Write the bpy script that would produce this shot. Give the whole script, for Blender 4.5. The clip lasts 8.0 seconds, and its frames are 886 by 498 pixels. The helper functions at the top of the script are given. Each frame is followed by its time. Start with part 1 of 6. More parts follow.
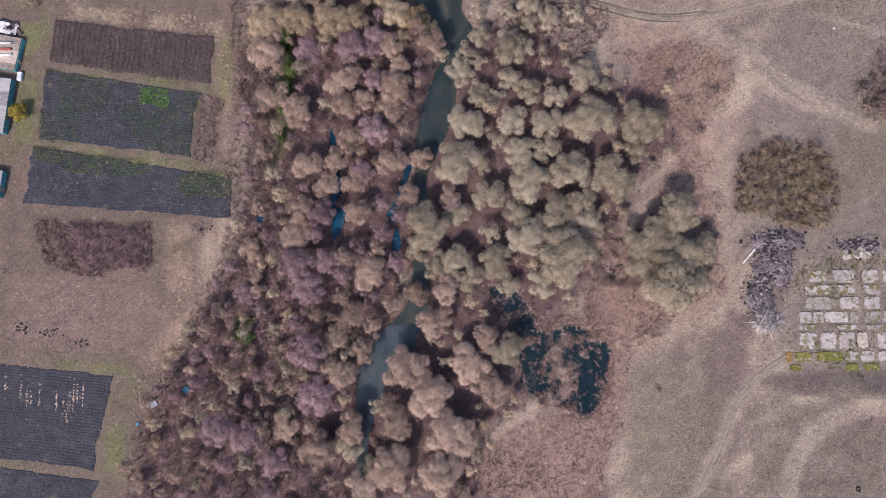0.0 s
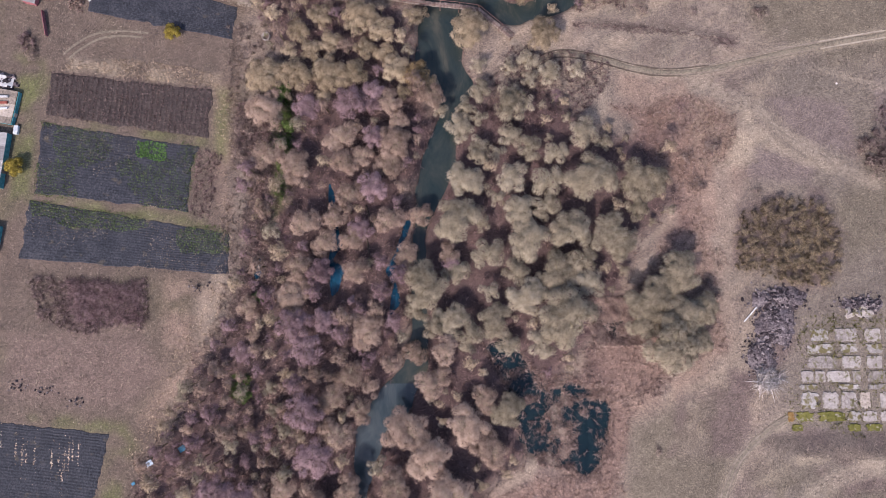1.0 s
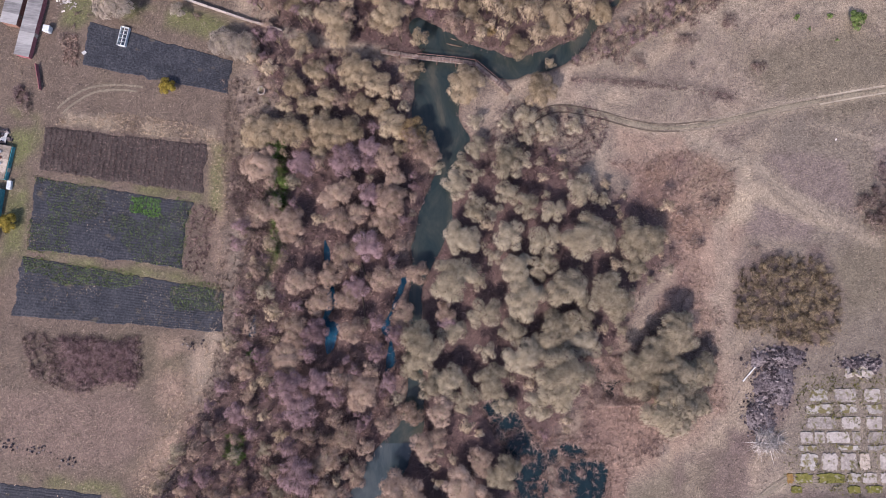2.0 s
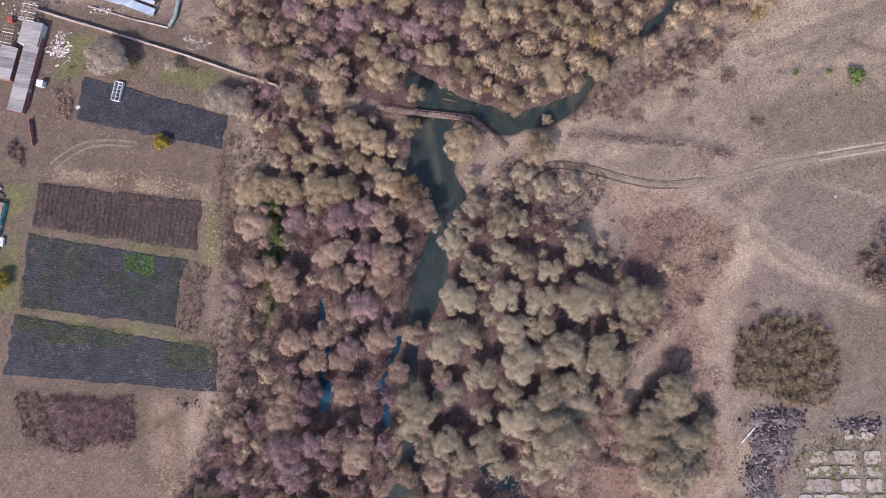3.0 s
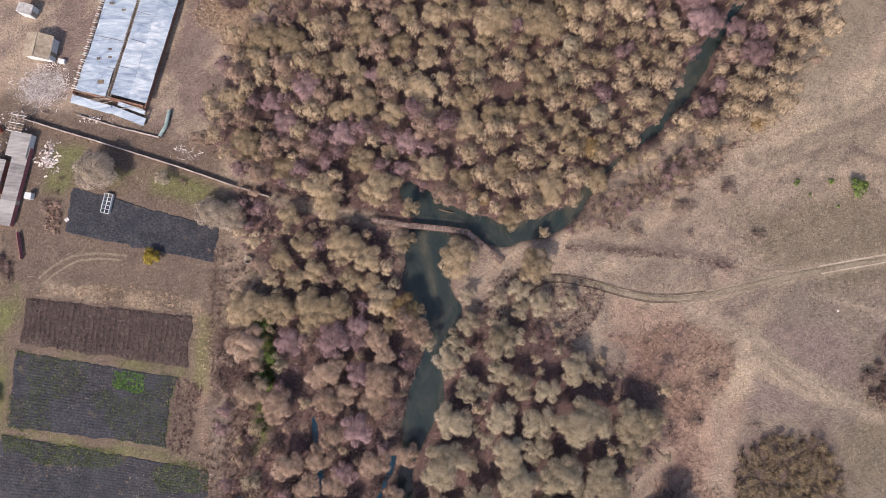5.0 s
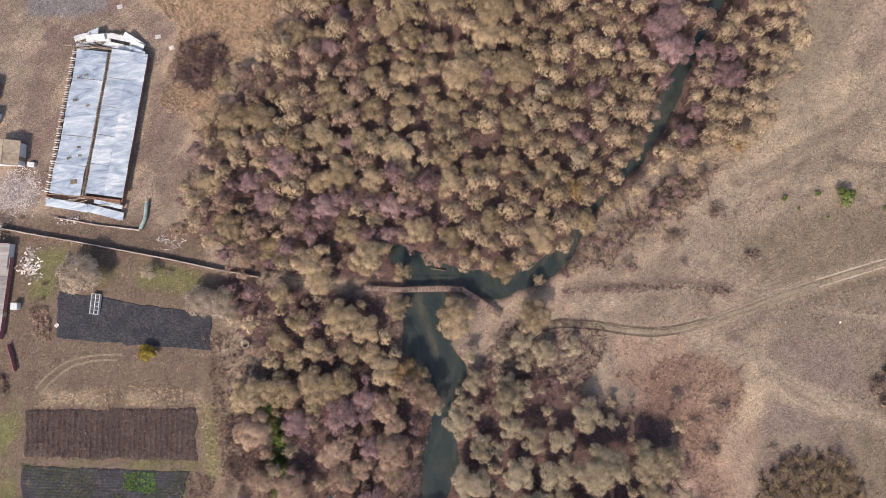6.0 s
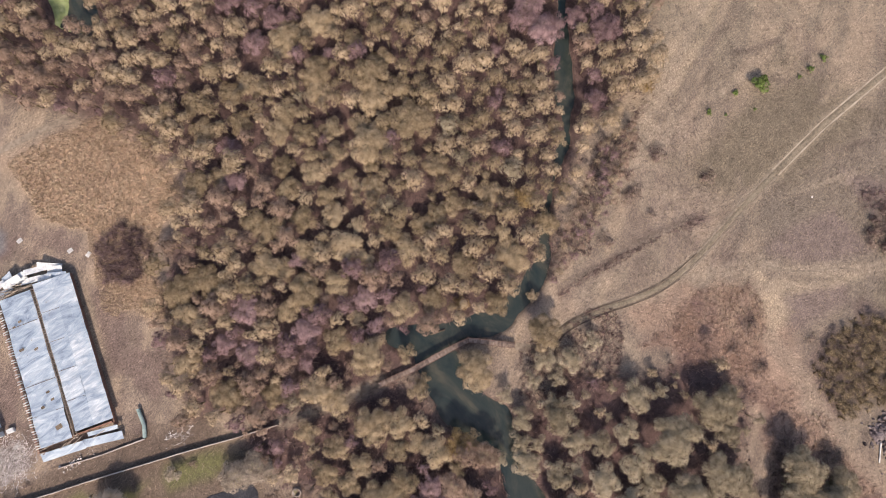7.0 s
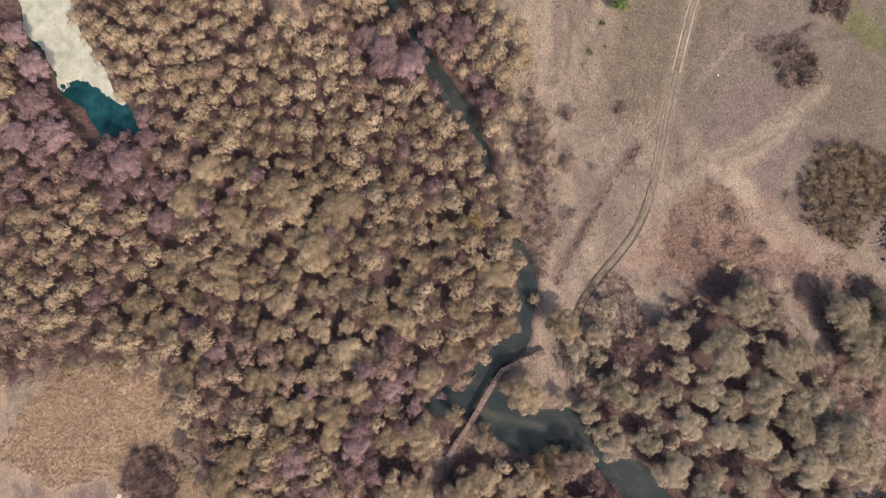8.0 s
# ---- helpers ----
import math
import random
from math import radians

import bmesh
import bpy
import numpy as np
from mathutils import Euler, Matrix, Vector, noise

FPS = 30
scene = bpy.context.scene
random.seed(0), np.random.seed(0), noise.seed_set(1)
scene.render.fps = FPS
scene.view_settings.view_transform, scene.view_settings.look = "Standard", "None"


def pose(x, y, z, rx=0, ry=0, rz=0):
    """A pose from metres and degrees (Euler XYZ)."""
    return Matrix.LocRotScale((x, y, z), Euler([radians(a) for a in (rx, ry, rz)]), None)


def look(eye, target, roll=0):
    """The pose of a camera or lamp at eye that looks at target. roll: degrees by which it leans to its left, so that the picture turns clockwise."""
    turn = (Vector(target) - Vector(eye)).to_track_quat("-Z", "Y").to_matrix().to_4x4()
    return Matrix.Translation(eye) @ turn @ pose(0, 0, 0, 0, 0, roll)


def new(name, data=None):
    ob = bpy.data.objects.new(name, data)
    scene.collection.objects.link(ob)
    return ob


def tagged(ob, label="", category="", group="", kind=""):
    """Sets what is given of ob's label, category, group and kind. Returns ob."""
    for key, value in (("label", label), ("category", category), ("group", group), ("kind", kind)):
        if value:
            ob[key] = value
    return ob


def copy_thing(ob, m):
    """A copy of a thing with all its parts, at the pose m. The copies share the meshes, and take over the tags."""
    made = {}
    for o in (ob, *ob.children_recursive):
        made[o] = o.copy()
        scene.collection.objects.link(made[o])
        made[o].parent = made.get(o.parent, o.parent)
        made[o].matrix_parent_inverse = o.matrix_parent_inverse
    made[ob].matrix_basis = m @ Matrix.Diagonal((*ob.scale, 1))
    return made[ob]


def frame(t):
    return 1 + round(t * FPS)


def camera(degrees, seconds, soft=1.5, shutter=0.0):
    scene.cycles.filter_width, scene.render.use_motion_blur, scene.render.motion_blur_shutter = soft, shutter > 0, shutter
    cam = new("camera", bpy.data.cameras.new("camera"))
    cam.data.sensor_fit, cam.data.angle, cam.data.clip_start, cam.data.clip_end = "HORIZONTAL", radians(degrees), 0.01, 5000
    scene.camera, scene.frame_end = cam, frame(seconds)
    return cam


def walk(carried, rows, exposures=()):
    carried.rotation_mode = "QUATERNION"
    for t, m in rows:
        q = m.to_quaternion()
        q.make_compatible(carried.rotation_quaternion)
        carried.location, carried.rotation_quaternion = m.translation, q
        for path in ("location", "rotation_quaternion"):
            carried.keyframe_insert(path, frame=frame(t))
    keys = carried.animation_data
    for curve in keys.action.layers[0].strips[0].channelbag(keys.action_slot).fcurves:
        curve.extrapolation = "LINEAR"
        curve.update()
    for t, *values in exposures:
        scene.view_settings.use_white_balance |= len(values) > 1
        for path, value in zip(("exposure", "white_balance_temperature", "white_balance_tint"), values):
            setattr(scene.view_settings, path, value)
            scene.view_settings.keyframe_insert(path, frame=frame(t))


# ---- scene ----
cam = camera(79.1, 8.0, soft=0.9)
EXPOSURES = [(0, 0.9, 6350, 20), (3.5, 0.92, 6400, 20), (4.5, 0.92, 6850, 18), (6.5, 0.91, 7450, 15), (8, 0.9, 7400, 16)]
walk(cam, [
    (0, pose(-1.17, -9.75, 119.2, 4.37, -0.09, -0.54)),
    (0.5, pose(-1.07, -3.6, 119.2, 4.4, -0.09, -0.46)),
    (1, pose(-0.84, 2.75, 119.2, 4.45, -0.09, -0.38)),
    (1.5, pose(-0.45, 9, 119.2, 4.52, -0.1, -0.31)),
    (3, pose(0.95, 27.75, 119.2, 4.82, -0.12, -0.16)),
    (3.5, pose(1.2, 34.05, 119.2, 4.92, -0.14, -0.12)),
    (4, pose(1.42, 40.3, 119.2, 5, -0.16, -0.08)),
    (4.5, pose(1.75, 46.5, 119.2, 5.05, -0.14, -0.02)),
    (5.2, pose(2.2, 55.6, 119.2, 5, -0.1, -0.45)),
    (5.8, pose(2.85, 63.75, 119.2, 4.85, -0.05, -3.8)),
    (6, pose(3.35, 66.45, 119.2, 4.82, -0.05, -7.2)),
    (6.5, pose(5.5, 72.6, 119.2, 4.9, 0, -19.2)),
    (7, pose(8.5, 77.5, 119.2, 5.2, 0.08, -34.45)),
    (7.5, pose(12, 81.15, 119.3, 5.5, 0.23, -49.1)),
    (8, pose(16.2, 83.8, 119.5, 5.65, 0.5, -65)),
], EXPOSURES)

# ---------------------------------------------------------------- light
SUN_UP, SUN_X, SUN_Y = 43.0, -0.5, -0.866
world = bpy.data.worlds.new("sky")
scene.world = world
world.use_nodes = True
wn = world.node_tree.nodes
wl = world.node_tree.links
sky = wn.new("ShaderNodeTexSky")
sky.sky_type = "NISHITA"
sky.sun_disc = False
sky.sun_elevation = radians(SUN_UP)
sky.sun_rotation = math.atan2(SUN_X, SUN_Y)
sky.air_density, sky.dust_density = 1.0, 2.0
wl.new(sky.outputs[0], wn["Background"].inputs[0])
wn["Background"].inputs[1].default_value = 0.135
lamp = bpy.data.lights.new("sun", "SUN")
lamp.energy, lamp.angle, lamp.color = 2.8, radians(4.0), (1.0, 0.93, 0.84)
sun = new("sun", lamp)
ce = math.cos(radians(SUN_UP))
sun.matrix_basis = look((SUN_X * ce * 300, SUN_Y * ce * 300, math.sin(radians(SUN_UP)) * 300), (0, 0, 0))

# ---------------------------------------------------------------- materials
def material(name, colors, scale=1.0, rough=0.9, bump=0.0, island=0.0, per_object=0.0, attribute="", stretch=(1, 1, 1), metal=0.0, turn=0.0, detail=6.0, spots=None, grain=1.7, swirl=0.0, strokes=None, thin=0.0, cloud=0.6):
    """colors: dark and light end of the surface; scale: size of the fine grain in metres."""
    m = bpy.data.materials.new(name)
    m.use_nodes = True
    n, l = m.node_tree.nodes, m.node_tree.links
    b = n["Principled BSDF"]
    b.inputs["Roughness"].default_value = rough
    b.inputs["Metallic"].default_value = metal
    b.inputs["Specular IOR Level"].default_value = 0.25
    geo, info = n.new("ShaderNodeNewGeometry"), n.new("ShaderNodeObjectInfo")
    mp = n.new("ShaderNodeMapping")
    mp.inputs["Scale"].default_value = stretch
    mp.inputs["Rotation"].default_value = (0, 0, radians(turn))
    l.new(geo.outputs["Position"], mp.inputs["Vector"])
    fine, wide = n.new("ShaderNodeTexNoise"), n.new("ShaderNodeTexNoise")
    fine.inputs["Scale"].default_value, fine.inputs["Detail"].default_value = 1.0 / scale, detail
    fine.inputs["Roughness"].default_value = 0.72
    fine.inputs["Distortion"].default_value = swirl
    wide.inputs["Scale"].default_value, wide.inputs["Detail"].default_value = 0.13 / scale, 4.0
    l.new(mp.outputs[0], fine.inputs["Vector"])
    l.new(geo.outputs["Position"], wide.inputs["Vector"])
    def maths(op, a, c):
        k = n.new("ShaderNodeMath")
        k.operation = op
        for i, v in enumerate((a, c)):
            if isinstance(v, (int, float)):
                k.inputs[i].default_value = v
            else:
                l.new(v, k.inputs[i])
        return k.outputs[0]
    f = maths("ADD", maths("MULTIPLY", fine.outputs["Fac"], grain), maths("MULTIPLY", wide.outputs["Fac"], cloud))
    f = maths("SUBTRACT", f, grain * 0.5 - 0.5 + cloud * 0.5)
    if island:
        f = maths("ADD", f, maths("MULTIPLY", maths("SUBTRACT", geo.outputs["Random Per Island"], 0.5), island))
    if per_object:
        f = maths("ADD", f, maths("MULTIPLY", maths("SUBTRACT", info.outputs["Random"], 0.5), per_object))
    if strokes:
        # matted blades: streaks in three lies, each in patches of its own
        along, across, depth = strokes
        lie = n.new("ShaderNodeTexNoise")
        lie.inputs["Scale"].default_value, lie.inputs["Detail"].default_value = 0.11, 3.0
        l.new(geo.outputs["Position"], lie.inputs["Vector"])
        lay = None
        for k, slant in enumerate((25, 80, -40)):
            sm = n.new("ShaderNodeMapping")
            sm.vector_type = "TEXTURE"
            sm.inputs["Rotation"].default_value = (0, 0, radians(slant))
            sm.inputs["Scale"].default_value = (along, across, 3.0)
            l.new(geo.outputs["Position"], sm.inputs["Vector"])
            st = n.new("ShaderNodeTexNoise")
            st.inputs["Scale"].default_value, st.inputs["Detail"].default_value = 1.0, 3.0
            st.inputs["Roughness"].default_value, st.inputs["Distortion"].default_value = 0.7, 1.6
            l.new(sm.outputs[0], st.inputs["Vector"])
            if lay is None:
                lay = st.outputs["Fac"]
                continue
            mk, mm = n.new("ShaderNodeMapRange"), n.new("ShaderNodeMix")
            mk.inputs[1].default_value, mk.inputs[2].default_value = (0.42, 0.5) if k == 1 else (0.54, 0.62)
            l.new(lie.outputs["Fac"], mk.inputs[0])
            l.new(mk.outputs[0], mm.inputs[0])
            l.new(lay, mm.inputs[2])
            l.new(st.outputs["Fac"], mm.inputs[3])
            lay = mm.outputs[0]
        f = maths("ADD", f, maths("MULTIPLY", maths("SUBTRACT", lay, 0.5), depth))
    ramp = n.new("ShaderNodeValToRGB")
    el = ramp.color_ramp.elements
    el[0].position, el[1].position = 0.1, 0.9
    el[0].color, el[1].color = (*colors[0], 1), (*colors[-1], 1)
    for i, c in enumerate(colors[1:-1]):
        e = el.new(0.1 + 0.8 * (i + 1) / (len(colors) - 1))
        e.color = (*c, 1)
    l.new(f, ramp.inputs[0])
    col = ramp.outputs[0]
    if attribute:
        at = n.new("ShaderNodeAttribute")
        at.attribute_name = attribute
        mx = n.new("ShaderNodeMix")
        mx.data_type, mx.blend_type = "RGBA", "MULTIPLY"
        mx.inputs["Factor"].default_value = 1.0
        l.new(at.outputs["Color"], mx.inputs["A"])
        l.new(col, mx.inputs["B"])
        col = mx.outputs["Result"]
    if spots:
        sc, cut, tint = spots
        sp = n.new("ShaderNodeTexNoise")
        sp.inputs["Scale"].default_value, sp.inputs["Detail"].default_value = 1.0 / sc, 5.0
        l.new(geo.outputs["Position"], sp.inputs["Vector"])
        mr = n.new("ShaderNodeMapRange")
        mr.inputs[1].default_value, mr.inputs[2].default_value = cut, cut + 0.1
        l.new(sp.outputs["Fac"], mr.inputs[0])
        mx = n.new("ShaderNodeMix")
        mx.data_type = "RGBA"
        l.new(mr.outputs[0], mx.inputs["Factor"])
        l.new(col, mx.inputs["A"])
        mx.inputs["B"].default_value = (*tint, 1)
        col = mx.outputs["Result"]
    l.new(col, b.inputs["Base Color"])
    if bump:
        bp = n.new("ShaderNodeBump")
        bp.inputs["Strength"].default_value, bp.inputs["Distance"].default_value = 1.0, bump
        l.new(fine.outputs["Fac"], bp.inputs["Height"])
        l.new(bp.outputs[0], b.inputs["Normal"])
    if thin:
        # light that filters through a loose spray of twigs
        tr, ms = n.new("ShaderNodeBsdfTranslucent"), n.new("ShaderNodeMixShader")
        l.new(col, tr.inputs["Color"])
        ms.inputs[0].default_value = thin
        l.new(b.outputs[0], ms.inputs[1])
        l.new(tr.outputs[0], ms.inputs[2])
        l.new(ms.outputs[0], n["Material Output"].inputs["Surface"])
    return m


GROUND = material("ground_cover", [(0.14, 0.125, 0.13), (0.66, 0.64, 0.65), (1.2, 1.16, 1.13), (2.1, 2.05, 1.95)], 0.4, bump=0.04, attribute="cover", detail=10, stretch=(0.7, 1.45, 1.0), turn=-35, grain=1.5, swirl=1.2, strokes=(0.75, 0.15, 1.5), cloud=0.3)
SOIL = material("garden_soil", [(0.009, 0.01, 0.013), (0.027, 0.028, 0.036), (0.066, 0.065, 0.073)], 0.4, bump=0.08, detail=11, grain=2.2, spots=(2.6, 0.62, (0.07, 0.058, 0.045)))
SOIL_BROWN = material("stalky_soil", [(0.015, 0.011, 0.011), (0.046, 0.034, 0.032), (0.105, 0.082, 0.072)], 0.45, bump=0.08, detail=11, grain=2.2)
TRACK = material("trodden_earth", [(0.09, 0.07, 0.055), (0.19, 0.153, 0.122), (0.3, 0.245, 0.195)], 0.9, bump=0.05)
TRACK_GRASS = material("grassy_track", [(0.08, 0.065, 0.048), (0.165, 0.136, 0.102), (0.26, 0.216, 0.165)], 0.5, bump=0.04, strokes=(0.8, 0.15, 1.5))
RUT_MUD = material("muddy_rut", [(0.045, 0.034, 0.026), (0.09, 0.07, 0.055), (0.17, 0.135, 0.105)], 0.88, bump=0.03)
RUT = material("dry_rut", [(0.2, 0.162, 0.125), (0.31, 0.26, 0.205), (0.41, 0.355, 0.285)], 1.2, bump=0.03)
BARK = material("bark", [(0.06, 0.045, 0.035), (0.13, 0.1, 0.075), (0.25, 0.2, 0.15)], 0.3, bump=0.03, per_object=0.5)
BARK_PALE = material("pale_bark", [(0.12, 0.095, 0.06), (0.26, 0.212, 0.135), (0.4, 0.335, 0.225)], 0.88, per_object=0.5)
TWIG_TAN = material("tan_twigs", [(0.205, 0.153, 0.105), (0.425, 0.33, 0.232), (0.62, 0.505, 0.375)], 1.1, island=0.22, per_object=0.35, thin=0.27)
TWIG_HONEY = material("honey_twigs", [(0.138, 0.104, 0.067), (0.306, 0.235, 0.158), (0.483, 0.384, 0.272)], 1.1, island=0.22, per_object=0.35, thin=0.27)
TWIG_ROSE = material("rosy_twigs", [(0.145, 0.099, 0.078), (0.32, 0.227, 0.179), (0.49, 0.369, 0.298)], 1.1, island=0.22, per_object=0.35, thin=0.27)
TWIG_OLIVE = material("olive_twigs", [(0.146, 0.121, 0.086), (0.295, 0.245, 0.178), (0.445, 0.382, 0.293)], 1.1, island=0.22, per_object=0.3, thin=0.27)
TWIG_MAUVE = material("mauve_twigs", [(0.112, 0.069, 0.074), (0.256, 0.168, 0.179), (0.406, 0.284, 0.297)], 1.1, island=0.22, per_object=0.35, thin=0.27)
TWIG_GOLD = material("golden_twigs", [(0.15, 0.1, 0.05), (0.29, 0.2, 0.1), (0.42, 0.31, 0.17)], 1.5, island=0.7, per_object=0.4, thin=0.27)
TWIG_GREY = material("grey_twigs", [(0.15, 0.122, 0.1), (0.29, 0.24, 0.2), (0.43, 0.365, 0.31)], 1.5, island=0.6, per_object=0.3, thin=0.27)
SCRUB = material("scrub_twigs", [(0.04, 0.022, 0.027), (0.11, 0.066, 0.07), (0.24, 0.162, 0.15)], 2.5, island=0.9)
BUSH = material("bush_twigs", [(0.07, 0.045, 0.042), (0.165, 0.117, 0.102), (0.3, 0.23, 0.19)], 2.0, island=0.8)
BRAMBLE = material("bramble_canes", [(0.045, 0.029, 0.032), (0.13, 0.087, 0.085), (0.26, 0.19, 0.175)], 2.0, island=0.9)
MAUVE_BRUSH = material("mauve_brush", [(0.07, 0.045, 0.05), (0.17, 0.115, 0.12), (0.3, 0.215, 0.215)], 2.0, island=0.9, thin=0.2)
THICKET = material("thicket_twigs", [(0.045, 0.031, 0.02), (0.143, 0.107, 0.068), (0.29, 0.222, 0.14)], 2.0, island=0.9)
REED = material("dry_reed", [(0.095, 0.056, 0.052), (0.255, 0.168, 0.143), (0.44, 0.325, 0.275)], 3.0, island=0.9)
REED_PALE = material("pale_reed", [(0.23, 0.165, 0.115), (0.43, 0.318, 0.226), (0.6, 0.47, 0.35)], 3.0, island=0.9)
STRAW = material("dry_grass", [(0.085, 0.067, 0.054), (0.2, 0.159, 0.122), (0.36, 0.29, 0.222)], 4.0, island=1.1)
GREEN = material("green_leaves", [(0.035, 0.055, 0.014), (0.085, 0.126, 0.032), (0.165, 0.215, 0.065)], 1.0, island=0.8)
BRIGHT_GREEN = material("bright_weeds", [(0.03, 0.08, 0.012), (0.075, 0.17, 0.03), (0.15, 0.28, 0.06)], 1.0, island=0.8)
MUSTARD = material("mustard_leaves", [(0.07, 0.05, 0.008), (0.19, 0.14, 0.02), (0.31, 0.24, 0.05)], 1.0, island=0.8)
# weathered blue-grey metal; the palest tone paints white glints into the colour
SHEET = material("galvanised_sheet", [(0.14, 0.18, 0.245), (0.26, 0.318, 0.39), (0.37, 0.425, 0.485), (0.56, 0.59, 0.62)], 2.2, rough=0.42, metal=0.2, stretch=(0.35, 1.2, 1), turn=14.5, grain=2.0, per_object=0.3, swirl=1.2, spots=(1.3, 0.68, (0.25, 0.23, 0.2)))
SHEET_WHITE = material("white_sheet", [(0.22, 0.21, 0.205), (0.38, 0.37, 0.365), (0.58, 0.57, 0.56)], 1.0, rough=0.6, per_object=0.3)
RAIL = material("red_brown_rail", [(0.07, 0.035, 0.03), (0.15, 0.085, 0.07), (0.24, 0.15, 0.125)], 0.5, rough=0.7, per_object=0.4)
DECK = material("bridge_planks", [(0.095, 0.07, 0.06), (0.2, 0.15, 0.13), (0.32, 0.25, 0.22)], 0.5, bump=0.02, per_object=0.5)
BEAM = material("weathered_timber", [(0.11, 0.09, 0.075), (0.25, 0.205, 0.17), (0.42, 0.36, 0.31)], 0.5, bump=0.02, per_object=0.6)
BRICK = material("old_brickwork", [(0.1, 0.05, 0.04), (0.2, 0.11, 0.085), (0.3, 0.19, 0.15)], 0.4, bump=0.02)
SLATE = material("grey_slate_roofing", [(0.13, 0.122, 0.125), (0.22, 0.208, 0.208), (0.31, 0.295, 0.29)], 0.88, rough=0.8, per_object=0.6, bump=0.03, stretch=(0.3, 2.0, 1), turn=11)
ROOF_TAN = material("tan_roofing", [(0.13, 0.105, 0.08), (0.24, 0.195, 0.15), (0.34, 0.29, 0.23)], 0.88, rough=0.8, per_object=0.3)
RED_PAINT = material("red_painted_wall", [(0.16, 0.05, 0.06), (0.27, 0.1, 0.11), (0.36, 0.2, 0.19)], 0.5)
TEAL_PAINT = material("teal_painted_metal", [(0.02, 0.1, 0.12), (0.045, 0.2, 0.23), (0.16, 0.33, 0.35)], 0.6, rough=0.5)
WHITE_PAINT = material("white_paint", [(0.32, 0.34, 0.36), (0.48, 0.5, 0.52), (0.62, 0.63, 0.64)], 0.5, rough=0.5)
CONCRETE = material("old_concrete", [(0.125, 0.104, 0.095), (0.26, 0.226, 0.208), (0.37, 0.333, 0.308)], 0.6, bump=0.03, per_object=0.4, spots=(1.1, 0.53, (0.12, 0.105, 0.06)))
MOSSY = material("mossy_concrete", [(0.12, 0.103, 0.097), (0.24, 0.215, 0.2), (0.36, 0.332, 0.317)], 0.6, bump=0.03, per_object=0.4, spots=(1.3, 0.46, (0.12, 0.1, 0.045)))
RUST_MOSS = material("rusty_moss", [(0.07, 0.04, 0.012), (0.17, 0.095, 0.03), (0.25, 0.17, 0.07)], 0.6, bump=0.05)
WALL = material("concrete_fence", [(0.18, 0.15, 0.138), (0.3, 0.255, 0.236), (0.43, 0.385, 0.36)], 0.5, bump=0.02, per_object=0.3)
MOSS = material("yellow_moss", [(0.035, 0.036, 0.008), (0.1, 0.095, 0.02), (0.18, 0.155, 0.05)], 0.7, bump=0.05, spots=(0.9, 0.58, (0.26, 0.23, 0.21)))
STONE = material("rubble_stone", [(0.018, 0.013, 0.016), (0.068, 0.053, 0.058), (0.2, 0.168, 0.17)], 0.4, island=0.9, bump=0.03)
ICE = material("pale_rotten_ice", [(0.21, 0.24, 0.17), (0.36, 0.365, 0.3), (0.48, 0.475, 0.415)], 2.5, rough=0.5, spots=(6.0, 0.6, (0.3, 0.36, 0.2)))
RUST = material("rusty_red_metal", [(0.12, 0.03, 0.02), (0.26, 0.07, 0.05), (0.35, 0.13, 0.08)], 0.3, rough=0.6)
RUBBER = material("black_rubber", [(0.01, 0.01, 0.01), (0.025, 0.025, 0.025)], 0.3)
LITTER = material("pale_litter", [(0.2, 0.17, 0.16), (0.38, 0.335, 0.32), (0.6, 0.55, 0.53)], 0.5, island=1.0)
BLUE_TARP = material("blue_plastic", [(0.02, 0.12, 0.2), (0.04, 0.2, 0.32)], 0.5, rough=0.4)
GLASS = bpy.data.materials.new("dusty_glass")
GLASS.use_nodes = True
GLASS.node_tree.nodes["Principled BSDF"].inputs["Transmission Weight"].default_value = 1.0
GLASS.node_tree.nodes["Principled BSDF"].inputs["Base Color"].default_value = (0.7, 0.76, 0.78, 1)
GLASS.node_tree.nodes["Principled BSDF"].inputs["Roughness"].default_value = 0.04


def water_material(name="murky_water", colors=((0.007, 0.018, 0.022), (0.027, 0.034, 0.032), (0.07, 0.066, 0.05)), scale=9.0):
    m = material(name, colors, scale, rough=0.08, swirl=1.5, stretch=(1.0, 0.45, 1.0), turn=25)
    b = m.node_tree.nodes["Principled BSDF"]
    b.inputs["IOR"].default_value = 1.33
    b.inputs["Specular IOR Level"].default_value = 0.5
    return m


WATER = water_material()
# sky reflection is put into the creek's base colour as blue patches
CREEK_WATER = water_material("sky_blue_creek_water", [(0.002, 0.009, 0.016), (0.004, 0.024, 0.045), (0.018, 0.09, 0.16)], 3.0)
SWAMP_WATER = water_material("dark_swamp_water", [(0.002, 0.006, 0.009), (0.004, 0.012, 0.016), (0.012, 0.024, 0.028)], 5.0)
# bluish sky reflection is mixed into the pool's grey base colour
POOL_WATER = water_material("blue_grey_water", [(0.018, 0.028, 0.036), (0.035, 0.048, 0.056), (0.06, 0.07, 0.074)], 6.0)

# ---------------------------------------------------------------- plan helpers
rng = np.random.default_rng(7)


def smooth(a, b, v):
    k = np.clip((v - a) / (b - a), 0, 1)
    return k * k * (3 - 2 * k)


def lattice(ix, iy, seed):
    v = np.sin(ix * 127.1 + iy * 311.7 + seed * 74.7) * 43758.5453
    return v - np.floor(v)


